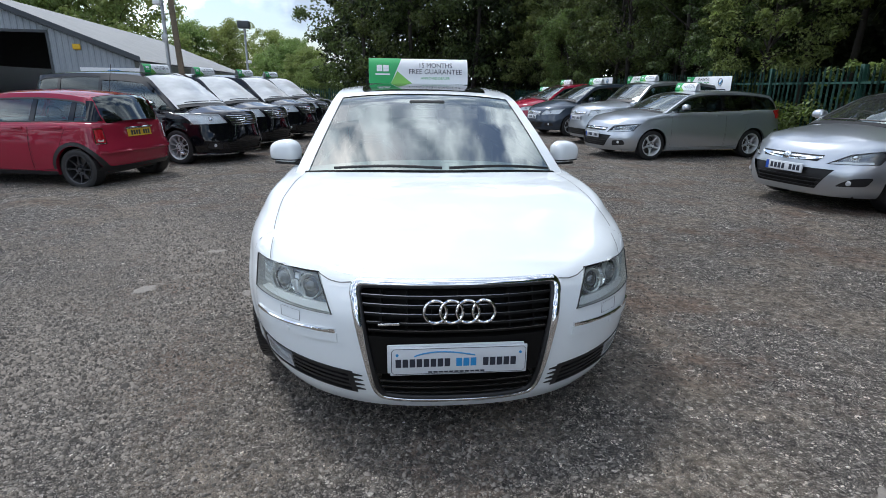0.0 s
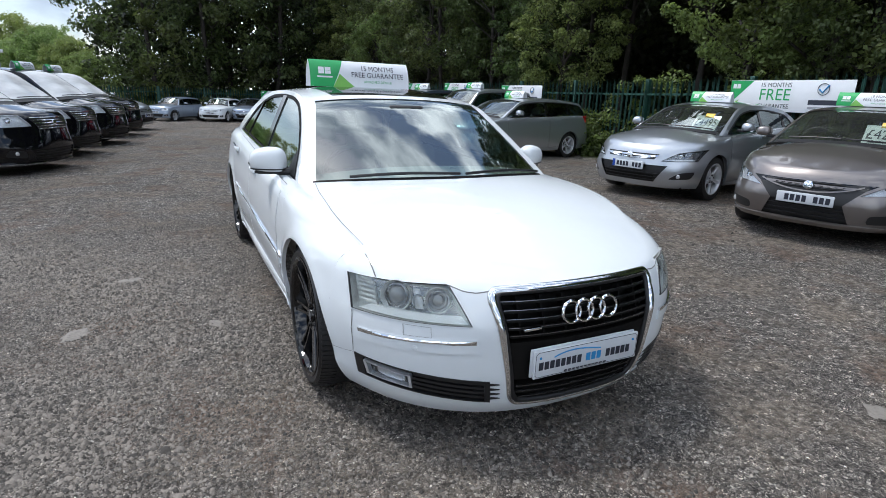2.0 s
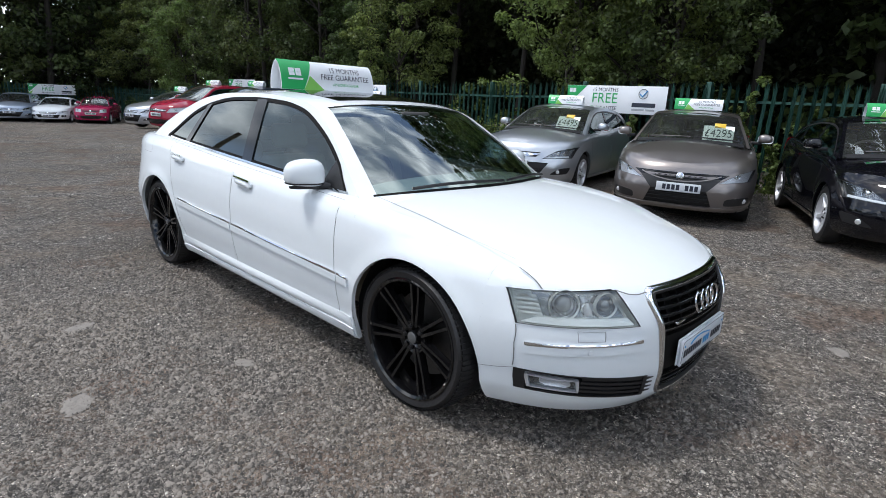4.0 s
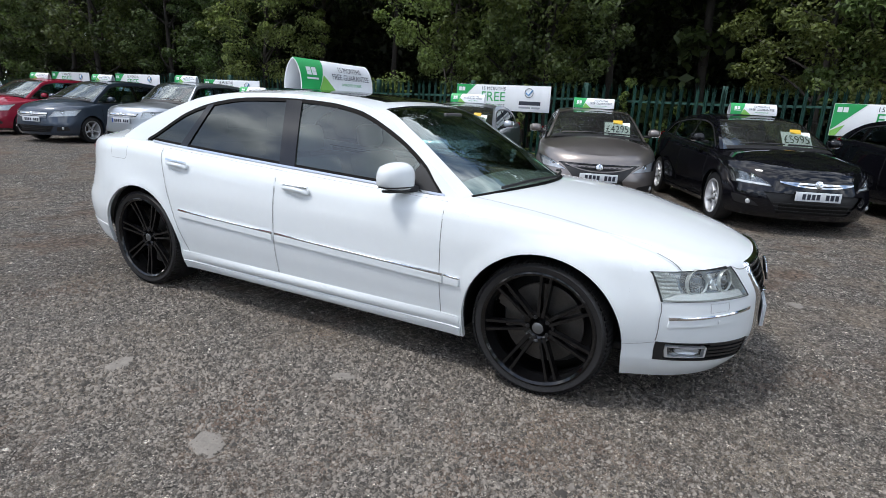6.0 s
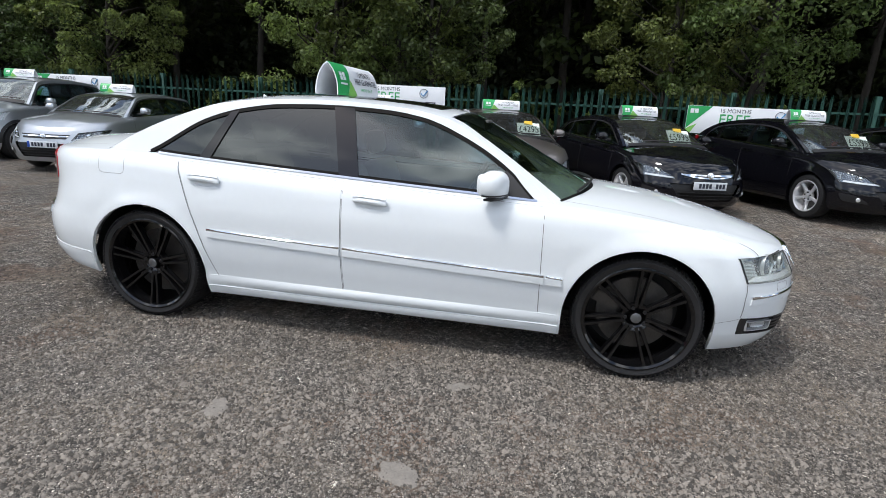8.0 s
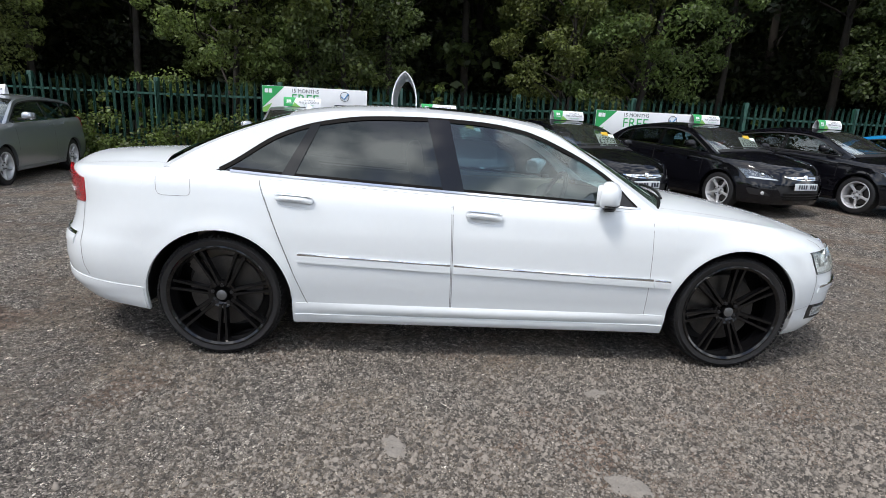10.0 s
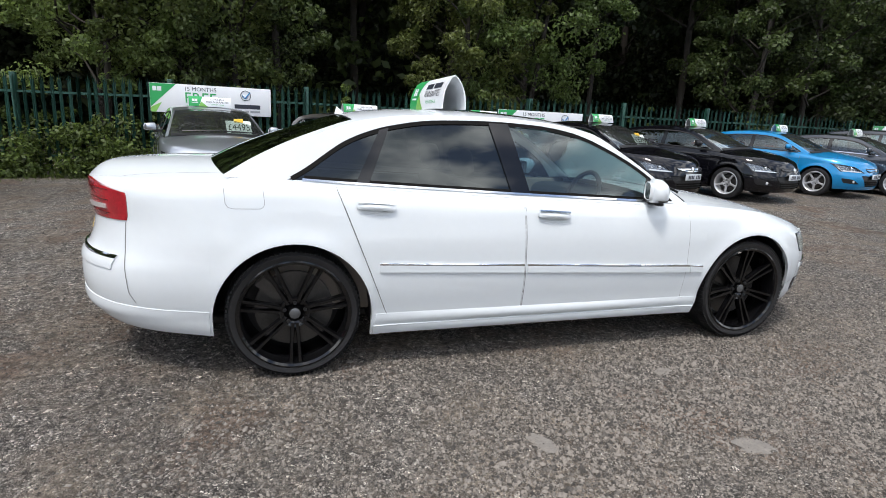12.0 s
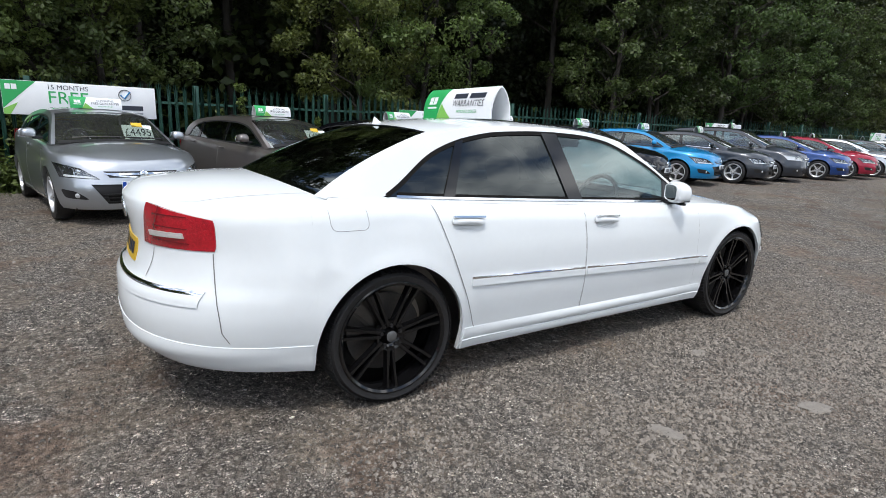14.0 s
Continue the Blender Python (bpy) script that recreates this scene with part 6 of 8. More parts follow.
def build_trees():
    rng = random.Random(5)
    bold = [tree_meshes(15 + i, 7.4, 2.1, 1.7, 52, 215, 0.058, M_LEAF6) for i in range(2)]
    edge = [tree_meshes(11 + i, 7.4, 2.1, 1.7, 50, 215, 0.058, m) for i, m in enumerate((M_LEAF2, M_LEAF, M_LEAF2, M_LEAF2))]
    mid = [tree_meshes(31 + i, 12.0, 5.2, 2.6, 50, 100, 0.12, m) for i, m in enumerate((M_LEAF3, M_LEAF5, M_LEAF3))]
    dusky = [tree_meshes(41 + i, 7.4, 2.1, 1.8, 46, 190, 0.058, m) for i, m in enumerate((M_LEAF, M_LEAF3))]
    bright = [tree_meshes(61 + i, 16.0, 0.3, 3.2, 70, 110, 0.12, m) for i, m in enumerate((M_LEAF, M_LEAF3))]
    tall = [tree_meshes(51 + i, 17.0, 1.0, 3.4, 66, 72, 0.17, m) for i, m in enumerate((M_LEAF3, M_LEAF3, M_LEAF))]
    pale = [tree_meshes(71, 8.0, 0.5, 2.6, 50, 120, 0.13, M_LEAF4, True), tree_meshes(72, 10.5, 0.6, 3.0, 50, 120, 0.15, M_LEAF4, True)]
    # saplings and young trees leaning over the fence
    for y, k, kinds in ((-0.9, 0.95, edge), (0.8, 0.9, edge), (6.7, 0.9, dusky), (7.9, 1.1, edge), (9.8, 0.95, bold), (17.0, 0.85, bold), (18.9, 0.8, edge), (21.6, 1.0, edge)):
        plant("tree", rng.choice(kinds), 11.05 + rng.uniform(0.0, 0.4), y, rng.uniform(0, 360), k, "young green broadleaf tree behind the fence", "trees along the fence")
    for y0, y1 in ((-33.0, -6.5), (24.5, 42.0)):
        y = y0
        while y < y1:
            plant("tree", rng.choice(dusky + edge[1:2] if y < 0 else edge + dusky), 10.45 + rng.uniform(-0.15, 0.9), y, rng.uniform(0, 360), rng.uniform(0.8, 1.2), "young green broadleaf tree behind the fence", "trees along the fence")
            y += rng.uniform(2.2, 3.4)
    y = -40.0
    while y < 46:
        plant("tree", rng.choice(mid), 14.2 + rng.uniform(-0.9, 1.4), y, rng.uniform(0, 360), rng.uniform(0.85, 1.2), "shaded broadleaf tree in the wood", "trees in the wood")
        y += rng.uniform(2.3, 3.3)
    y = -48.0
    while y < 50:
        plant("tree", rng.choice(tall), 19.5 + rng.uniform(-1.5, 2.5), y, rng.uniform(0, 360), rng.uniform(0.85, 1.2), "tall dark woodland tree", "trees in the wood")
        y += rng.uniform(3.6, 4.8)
    # the wood across the end of the yard
    x = -1.8
    while x < 15:
        plant("tree", rng.choice(bright), x, 45.5 + rng.uniform(-1.2, 1.5), rng.uniform(0, 360), rng.uniform(1.0, 1.3), "tall dark tree beyond the end fence", "trees at the end of the yard")
        plant("tree", rng.choice(tall), x + 1.5, 51.5 + rng.uniform(-1.2, 1.5), rng.uniform(0, 360), rng.uniform(1.2, 1.5), "tall dark tree beyond the end fence", "trees at the end of the yard")
        x += rng.uniform(3.0, 4.2)
    for x, y2, k, q in ((-13.2, 64, 0.6, 0), (-10.6, 61, 0.55, 1), (-8.4, 58, 0.6, 0), (-16.4, 84, 0.8, 1), (-12.5, 82, 0.85, 0), (-6.6, 52, 0.5, 0), (-30, 112, 1.15, 1), (-37, 112, 1.5, 0), (-44, 100, 2.1, 1), (-52, 98, 2.2, 0), (-23, 112, 1.0, 0), (-60, 92, 2.2, 1)):
        plant("tree", pale[q], x, y2, rng.uniform(0, 360), k, "light green tree beyond the shed", "trees beyond the shed")
    # far trees along the other sides of the yard, seen in reflections
    for k in range(11):
        plant("tree", rng.choice(tall), -26 + rng.uniform(-3, 3), -40 + 6.4 * k, rng.uniform(0, 360), rng.uniform(0.5, 0.8), "distant broadleaf tree across the yard", "trees across the yard")
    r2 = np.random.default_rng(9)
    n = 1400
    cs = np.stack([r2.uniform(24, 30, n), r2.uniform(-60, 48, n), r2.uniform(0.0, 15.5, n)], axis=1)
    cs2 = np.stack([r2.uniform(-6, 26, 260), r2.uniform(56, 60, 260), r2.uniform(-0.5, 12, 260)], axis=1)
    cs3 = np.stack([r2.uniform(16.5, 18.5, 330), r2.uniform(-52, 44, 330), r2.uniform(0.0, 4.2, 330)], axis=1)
    # far foliage filling the gaps, its shade carried by the leaf colour
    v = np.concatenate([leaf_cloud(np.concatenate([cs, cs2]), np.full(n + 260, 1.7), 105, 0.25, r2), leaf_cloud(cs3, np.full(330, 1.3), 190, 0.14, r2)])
    tagged(new("far_wood", quads_mesh("far_wood", v, M_LEAF5)), "mass of woodland foliage behind the trees, coloured dark for deep shade", "woodland", kind="stuff")
    # added sheet that closes sky gaps, painted as dark as the wood's shade
    gloom_sheet = [(34.0 + 0.8 * math.sin(k * 1.7), -75 + 5.0 * k, (0.0 if j == 0 else 12.5 + 1.3 * math.sin(k * 2.3) + 0.8 * math.sin(k * 5.1))) for k in range(27) for j in (0, 1)]
    tagged(new("wood_backdrop", mesh_of("wood_backdrop", gloom_sheet, [(2 * k, 2 * k + 2, 2 * k + 3, 2 * k + 1) for k in range(26)], M_GLOOM)), "added dark sheet standing for the shade deep in the wood", "backdrop", kind="structure")
    # undergrowth along the foot of the fence
    cs, rs = [], []
    for k in range(520):
        yy = r2.uniform(-30, 40)
        dense = 1.35 if 7.5 < yy < 14.5 else 0.6
        cs.append((9.35 + r2.normal() * 0.22 - (0.2 if dense > 1 else 0), yy, r2.uniform(0.05, 0.75 * dense + 0.1)))
        rs.append(r2.uniform(0.18, 0.38))
    for k in range(230):
        yy = r2.uniform(7.6, 14.2)
        cs.append((9.0 + r2.normal() * 0.16, yy, r2.uniform(0.05, 0.95) * (0.7 + 0.3 * math.sin(yy * 2.1))))
        rs.append(r2.uniform(0.16, 0.34))
    for k in range(70):
        yy = r2.uniform(-4, 14)
        cs.append((9.36 + r2.normal() * 0.04, yy, r2.uniform(0.8, 2.1)))
        rs.append(r2.uniform(0.08, 0.2))
    for k in range(120):
        cs.append((r2.uniform(-8, 9), 41.7 + r2.normal() * 0.4, r2.uniform(-0.66, 0.3)))
        rs.append(r2.uniform(0.2, 0.5))
    for y0, z1 in IVY:                                  # strands that climb the pales
        for k in range(24):
            z = z1 * (k + 0.5) / 24
            cs.append((9.06 + r2.normal() * 0.03, y0 + 0.14 * math.sin(z * 2.7 + y0) + r2.normal() * 0.05, z))
            rs.append(r2.uniform(0.04, 0.10) * (1.3 - 0.6 * k / 24))
    v = leaf_cloud(cs, rs, 72, 0.045, r2)
    tagged(new("brambles", quads_mesh("brambles", v, M_BRAMBLE)), "green brambles and ivy along the foot of the fence", "undergrowth", kind="stuff")
    # rough grass verge
    n = 14000
    gx, gy = 9.0 + r2.normal(size=n) * 0.35, r2.uniform(-32, 28, n)
    h = r2.uniform(0.04, 0.16, n)
    an = r2.uniform(0, 6.28, n)
    w = 0.006
    base = np.stack([gx, gy, np.array([ground_z(a, b) for a, b in zip(gx, gy)])], axis=1)
    side = np.stack([np.cos(an) * w, np.sin(an) * w, np.zeros(n)], axis=1)
    tip = np.stack([r2.normal(size=n) * 0.04, r2.normal(size=n) * 0.04, h], axis=1)
    v = np.stack([base - side, base + side, base + tip + side * 0.3, base + tip - side * 0.3], axis=1).reshape(-1, 3)
    tagged(new("grass_verge", quads_mesh("grass_verge", v, M_BRAMBLE)), "rough green grass along the fence", "grass", kind="stuff")


build_trees()


# ---- palisade fence ----
def pale_mesh():
    """A pressed pale with a splayed three-pointed top."""
    vs, fs = [], []
    sec = [(-0.034, 0.012), (-0.016, 0.0), (0.0, 0.010), (0.016, 0.0), (0.034, 0.012)]
    for z in (0.05, 1.86):
        vs += [(dy, y, z) for y, dy in sec]
    for k in range(4):
        fs.append((k, k + 1, 6 + k, 5 + k))
    b = len(vs)
    vs += [(-0.03, -0.040, 1.985), (-0.008, 0.0, 2.02), (-0.03, 0.040, 1.985)]
    fs += [(5, 6, b), (6, 7, b + 1), (7, 8, b + 1), (8, 9, b + 2), (6, b, 5), (8, b + 2, 9)]
    bm = bmesh.new()
    bv = [bm.verts.new(v) for v in vs]
    for f in fs:
        try:
            bm.faces.new([bv[i] for i in f])
        except ValueError:
            pass
    bmesh.ops.solidify(bm, geom=bm.faces[:], thickness=0.003)
    return bm_mesh("pale", bm, M_FENCE, sharp=25)


def build_fence(name, label, x0, y0, x1, y1, near=None):
    d = Vector((x1 - x0, y1 - y0, 0))
    n = int(d.length / 0.155)
    ang = math.degrees(math.atan2(d.y, d.x)) - 90
    f = thing(name, label, "fence", pose(x0, y0, 0, 0, 0, ang))
    pm = pale_mesh()
    post = box_mesh("post", (0.03, -0.05, -0.2), (0.13, 0.05, 2.0), M_FENCE, 0.006)
    rng = random.Random(3)
    rest_v, rest_f = [], []
    pv, pf = [v.co.copy() for v in pm.vertices], [tuple(p.vertices) for p in pm.polygons]

    def gz(s):
        p = Vector((x0, y0, 0)) + d.normalized() * s
        return ground_z(p.x, p.y)
    for i in range(n):
        s = 0.155 * (i + 0.5)
        m = pose(0, s, gz(s), rng.uniform(-0.6, 0.6), rng.uniform(-0.5, 0.5), rng.uniform(-2, 2))
        if near is None or near[0] < s < near[1]:
            part("pale", pm, f, "", m)
        else:
            b = len(rest_v)
            rest_v += [m @ v for v in pv]
            rest_f += [tuple(b + k for k in q) for q in pf]
    if rest_v:
        tagged(part("far_paling", mesh_of("far_paling", rest_v, rest_f, M_FENCE, smooth=False), f), kind="stuff")
    k, s = 0, 0.0
    while s < d.length:
        part("post", post, f, "", pose(0, s, gz(s)))
        e = min(s + 2.75, d.length)
        for z in (0.38, 1.62):
            a, b = gz(s), gz(e)
            vs = [(0.016, s, z + a), (0.056, s, z + a), (0.056, s, z + a + 0.045), (0.016, s, z + a + 0.045), (0.016, e, z + b), (0.056, e, z + b), (0.056, e, z + b + 0.045), (0.016, e, z + b + 0.045)]
            part("rail", clean_mesh("rail", vs, [(0, 1, 2, 3), (4, 5, 6, 7), (0, 1, 5, 4), (1, 2, 6, 5), (2, 3, 7, 6), (3, 0, 4, 7)], M_FENCE), f)
        s += 2.75
    return f


def banner(x, y, z, turn, width=2.36, height=0.58):
    """A board on the fence: a green corner with a mark, the offer in words, and the seller's mark as plain shapes. Its face looks along -y."""
    b = thing("banner", "white and green guarantee banner fixed to the fence", "banner", pose(x, y, z, 0, 0, turn), "banners on the fence")
    w, h = width / 2, height / 2
    part("panel", box_mesh("panel", (-w, 0, -h), (w, 0.012, h), M_SIGNWHITE, 0.003), b)

    def flat(pts, material, name, lift):
        vs = [(px, -lift, pz) for px, pz in pts] + [(px, 0.002, pz) for px, pz in pts]
        n = len(pts)
        return part(name, clean_mesh(name, vs, [tuple(range(n))] + [(i, (i + 1) % n, n + (i + 1) % n, n + i) for i in range(n)], material), b)
    flat([(-w + 0.004, h - 0.004), (-w + 0.50, h - 0.004), (-w + 0.004, -h + 0.10)], M_SIGNGREEN, "green_field", 0.003)
    flat([(-w + 0.004, -h + 0.09), (-w + 0.22, -h * 0.28), (-w + 0.10, -h + 0.004), (-w + 0.004, -h + 0.004)], M_SIGNLIGHT, "light_field", 0.003)

    def at(cx, cz):
        return lambda u, v: Vector((cx + u, -0.0045, cz + v))
    for q in bars((0.075, 0.075), 0.014, 0.09, at(-w + 0.14, h - 0.11), M_SIGNWHITE):
        part("logo", q, b)
    part("lettering", text_mesh("15 MONTHS", 0.12, M_INK, at(-0.22, h - 0.09), 0.60), b)
    part("lettering", text_mesh("FREE", 0.24, M_SIGNGREEN, at(-0.22, 0.015), 0.60), b)
    part("lettering", text_mesh("GUARANTEE", 0.12, M_INK, at(-0.22, -h + 0.10), 0.62), b)
    tick = [(0.60, 0.13), (0.66, 0.07), (0.76, 0.20)]
    part("tick", tube("tick", [Vector((q[0], -0.006, q[1])) for q in tick], 0.014, M_INKBLUE, 5), b)
    part("tick_ring", tube("tick_ring", [Vector((0.67 + 0.10 * math.cos(a), -0.006, 0.13 + 0.10 * math.sin(a))) for a in [2 * math.pi * k / 20 for k in range(21)]], 0.006, M_INK, 5), b)
    part("lettering", bars_mesh((0.52,), 0, 0.085, at(0.70, -0.10), M_INK), b)
    for q in bars((0.28, 0.2), 0.03, 0.04, at(0.70, -0.20), M_GALV):
        part("lettering", q, b)
    return b


FX = 9.15
banner(FX - 0.06, 7.19, 1.63, -90)
banner(FX - 0.06, -0.52, 1.50, -90)
banner(FX - 0.06, 16.1, 1.52, -90)
banner(FX - 0.06, -13.3, 1.66, -90)
banner(FX - 0.06, 20.6, 1.60, -90)
banner(FX - 0.06, 24.5, 1.60, -90)
banner(FX - 0.06, -27.5, 1.70, -90)
banner(5.7, 41.52, 0.95, 0)


# ---- parked cars ----
def plain_shape(L, W, H, wb, fo, r, nose_z, cowl, cowl_z, head, tail_y, deck, deck_z, belt, rise, dlo_r, crown=0.05, plan_f=(0.85, 2.4), plan_r=(0.6, 2.6), upright=0.0, gx=None, bow_f=0.22, band=0.078):
    """A hatchback, estate, van or off-roader from its main lengths and heights."""
    hub = r - 0.004
    bf, br = belt, belt + rise
    fender = ((0, nose_z), (0.12, nose_z + 0.02), (0.45, nose_z + (bf - nose_z) * 0.5), (fo, bf - 0.05), (cowl + 0.35, bf), (L * 0.6, lerp(bf, br, 0.5)), (L - 0.6, br), (L - 0.05, br - 0.02))
    hood = ((0, nose_z), (0.12, nose_z + 0.03), (0.45, nose_z + (cowl_z - nose_z) * 0.62), (cowl, cowl_z), (cowl + 0.35, cowl_z + 0.01), (deck - 0.2, deck_z), (deck, deck_z - 0.005), (L, deck_z - 0.06))
    top = ((cowl, cowl_z - 0.01), (lerp(cowl, head, 0.5), lerp(cowl_z, H - 0.07, 0.53)), (head, H - 0.065), (lerp(head, tail_y, 0.25), H - 0.012), (lerp(head, tail_y, 0.5), H), (tail_y, H - 0.06), (deck, deck_z))
    S = Shape(L, W, wb, fo, r + 0.045, hub, ((0, 0.20), (fo, 0.2), (L - 0.8, 0.21), (L, 0.28)),
              ((0.15, 0.10), (0.28, 0.02), (0.45, 0.0), (nose_z - 0.18, 0.02), (nose_z - 0.04, 0.07), (nose_z + 0.06, 0.16)),
              ((0.2, 0.10), (0.4, 0.01), (0.55, 0.0), (0.7, 0.05), (br, 0.08 + upright)), fender, hood,
              ((cowl, bf + 0.005), (L - 0.4, br + 0.012)), ((cowl, 0.0), (L, 0.1)), top,
              ((0.15, 0.90), (0.26, 0.955), (0.4, 0.985), (0.6, 1.0), (0.8, 0.985), (br + 0.02, 0.945)), plan_f, plan_r, 0.08,
              cowl, deck, bow_f, 0.14, crown, 0.42 if H < 1.65 else 0.22, gx or W / 2 * 0.865)
    pts = [(y, z - band) for y, z in (S.rail(lerp(cowl, deck, k / 24)) for k in range(25)) if y < dlo_r - 0.2]
    keep = [pts[0]]
    for q in pts[1:]:
        if q[0] > keep[-1][0] + 0.02:
            keep.append(q)
    ye, ze = keep[-1]
    keep += [(dlo_r - 0.1, ze - 0.03), (dlo_r, ze - 0.10), (dlo_r + 0.10, S.dlo_bottom(dlo_r) - 0.02)]
    S.dlo_top = spl(*keep)
    S.dlo_r, S.head, S.tail_y, S.r = dlo_r + 0.06, head, tail_y, r
    return S


KINDS = {
    "hatch": dict(L=4.38, W=1.78, H=1.46, wb=2.66, fo=0.92, r=0.325, nose_z=0.78, cowl=0.95, cowl_z=1.01, head=1.92, tail_y=3.45, deck=4.26, deck_z=1.09, belt=0.94, rise=0.14, dlo_r=3.62),
    "civic": dict(L=4.30, W=1.77, H=1.46, wb=2.595, fo=0.92, r=0.315, nose_z=0.76, cowl=0.86, cowl_z=1.02, head=1.85, tail_y=3.55, deck=4.20, deck_z=1.08, belt=0.94, rise=0.12, dlo_r=3.55),
    "estate": dict(L=4.60, W=1.76, H=1.47, wb=2.60, fo=0.93, r=0.315, nose_z=0.78, cowl=1.0, cowl_z=1.02, head=1.95, tail_y=4.15, deck=4.48, deck_z=1.10, belt=0.98, rise=0.08, dlo_r=4.14, band=0.058),
    "mpv": dict(L=4.55, W=1.83, H=1.64, wb=2.73, fo=0.92, r=0.33, nose_z=0.86, cowl=0.92, cowl_z=1.10, head=1.95, tail_y=4.05, deck=4.42, deck_z=1.12, belt=1.0, rise=0.08, dlo_r=4.05),
    "van": dict(L=4.84, W=1.83, H=1.74, wb=2.95, fo=0.92, r=0.33, nose_z=0.97, cowl=0.78, cowl_z=1.10, head=1.75, tail_y=4.60, deck=4.76, deck_z=1.06, belt=1.0, rise=0.03, dlo_r=4.55, plan_r=(0.4, 3.0)),
    "suv": dict(L=4.25, W=1.79, H=1.70, wb=2.49, fo=0.80, r=0.35, nose_z=0.98, cowl=1.10, cowl_z=1.16, head=1.80, tail_y=3.95, deck=4.15, deck_z=1.15, belt=1.07, rise=0.03, dlo_r=3.95, plan_r=(0.4, 3.0)),
    "small": dict(L=3.63, W=1.69, H=1.42, wb=2.467, fo=0.66, r=0.30, nose_z=0.82, cowl=1.0, cowl_z=1.0, head=1.45, tail_y=3.36, deck=3.61, deck_z=1.00, belt=0.93, rise=0.05, dlo_r=3.34, plan_f=(0.55, 2.8), plan_r=(0.40, 3.0), bow_f=0.18),
    "coupe": dict(L=4.40, W=1.75, H=1.31, wb=2.535, fo=0.92, r=0.31, nose_z=0.66, cowl=1.15, cowl_z=0.92, head=1.95, tail_y=2.95, deck=4.05, deck_z=0.98, belt=0.86, rise=0.09, dlo_r=3.35),
}


def parked_car(kind, paint_m, nose, heading, label, sign=True, price="", plate=True, group="parked cars", chrome_wheels=M_ALLOY, style="wide", spokes=5, privacy=False, scale=1.0):
    """A parked car with its nose at a place of the yard and facing along heading."""
    S = plain_shape(**KINDS[kind])
    SHELL_MID[0] = S.L / 2
    a = math.degrees(math.atan2(heading[0], -heading[1]))
    x, y = nose
    z = ground_z(x + 1.2 * -heading[0], y - 1.2 * heading[1])
    m = pose(x, y, z, 0, 0, a)
    name = {"hatch": "hatchback_car", "civic": "hatchback_car", "estate": "estate_car", "mpv": "people_carrier", "van": "passenger_van", "suv": "off_road_car", "small": "small_car", "coupe": "coupe_car"}[kind]
    car = thing(name, label, "car", m, group)
    nz, w = KINDS[kind]["nose_z"], S.W
    lz = nz - 0.13
    lamp = ((w * 0.50, lz - 0.075), (w * 0.93, lz - 0.040), (w * 0.955, lz + 0.120), (w * 0.60, lz + 0.060))
    if kind == "small":
        lamp = ((w * 0.50, lz - 0.09), (w * 0.86, lz - 0.07), (w * 0.86, lz + 0.10), (w * 0.52, lz + 0.07))
    if kind == "civic":
        lamp = ((w * 0.50, lz - 0.070), (w * 0.90, lz - 0.040), (w * 0.965, lz + 0.105), (w * 0.74, lz + 0.050))
    if kind == "hatch":
        lamp = ((w * 0.53, lz - 0.070), (w * 0.93, lz - 0.055), (w * 0.965, lz + 0.115), (w * 0.72, lz + 0.055))
    if kind in ("van", "suv"):
        lamp = ((w * 0.52, lz - 0.085), (w * 0.94, lz - 0.06), (w * 0.95, lz + 0.10), (w * 0.56, lz + 0.065))
    if kind == "van":
        lamp = ((w * 0.50, lz - 0.050), (w * 0.95, lz - 0.070), (w * 0.965, lz + 0.130), (w * 0.60, lz + 0.110))
    grille = ((-w * 0.42, lz - 0.05), (w * 0.42, lz - 0.05), (w * 0.48, lz + 0.025), (-w * 0.48, lz + 0.025))
    if kind == "van":
        grille = ((-w * 0.38, lz - 0.105), (w * 0.38, lz - 0.105), (w * 0.50, lz + 0.085), (-w * 0.50, lz + 0.085))
    low = ((-w * 0.46, 0.28), (w * 0.46, 0.28), (w * 0.64, 0.52), (-w * 0.64, 0.52)) if kind in ("hatch", "civic", "estate") else ((-w * 0.50, 0.27), (w * 0.50, 0.27), (w * 0.62, 0.43), (-w * 0.62, 0.43))
    if kind == "civic":
        low = ((-w * 0.46, 0.25), (w * 0.46, 0.25), (w * 0.37, 0.45), (-w * 0.37, 0.45))
    me = body_mesh(S, paint_m, nz=14, nn=14, na=18)
    cut_panel(me, lamp, (1, -1), depth=0.8)
    cut_panel(me, low, (1,), depth=0.4)
    part("body", me, car)
    roof, front, back = cabin_meshes(S, paint_m, S.head, S.tail_y, M_SKYGLARE if kind == "van" else M_PARKED, ug=0.945)
    seam = M_DARKSEAM if paint_m in (M_BLACKPAINT, M_DGREY, M_NAVY, M_RED, M_ROYAL) else M_SEAM
    part("roof", roof, car)
    part("windscreen", front, car).visible_shadow = False
    part("rear_window", back, car)
    part("underbody", box_mesh("underbody", (-w * 0.8, 0.3, 0.2), (w * 0.8, S.L - 0.3, 0.32), M_TRIM, 0.0), car)
    part("engine_bay", box_mesh("engine_bay", (-w * 0.6, 0.25, 0.3), (w * 0.6, KINDS[kind]["cowl"], nz - 0.08), M_TRIM, 0.0), car)
    G = part("grille", patch("grille", S.front_pt, grille, M_TRIM, 12, 4, 0.004, 0.01), car, "black grille")
    part("grille_bar", patch("grille_bar", S.front_pt, ((-w * 0.44, lz - 0.018), (w * 0.44, lz - 0.018), (w * 0.46, lz + 0.004), (-w * 0.46, lz + 0.004)), M_CHROME if style != "plain" else paint_m, 12, 2, 0.012, 0.01), G, "bright grille bar")
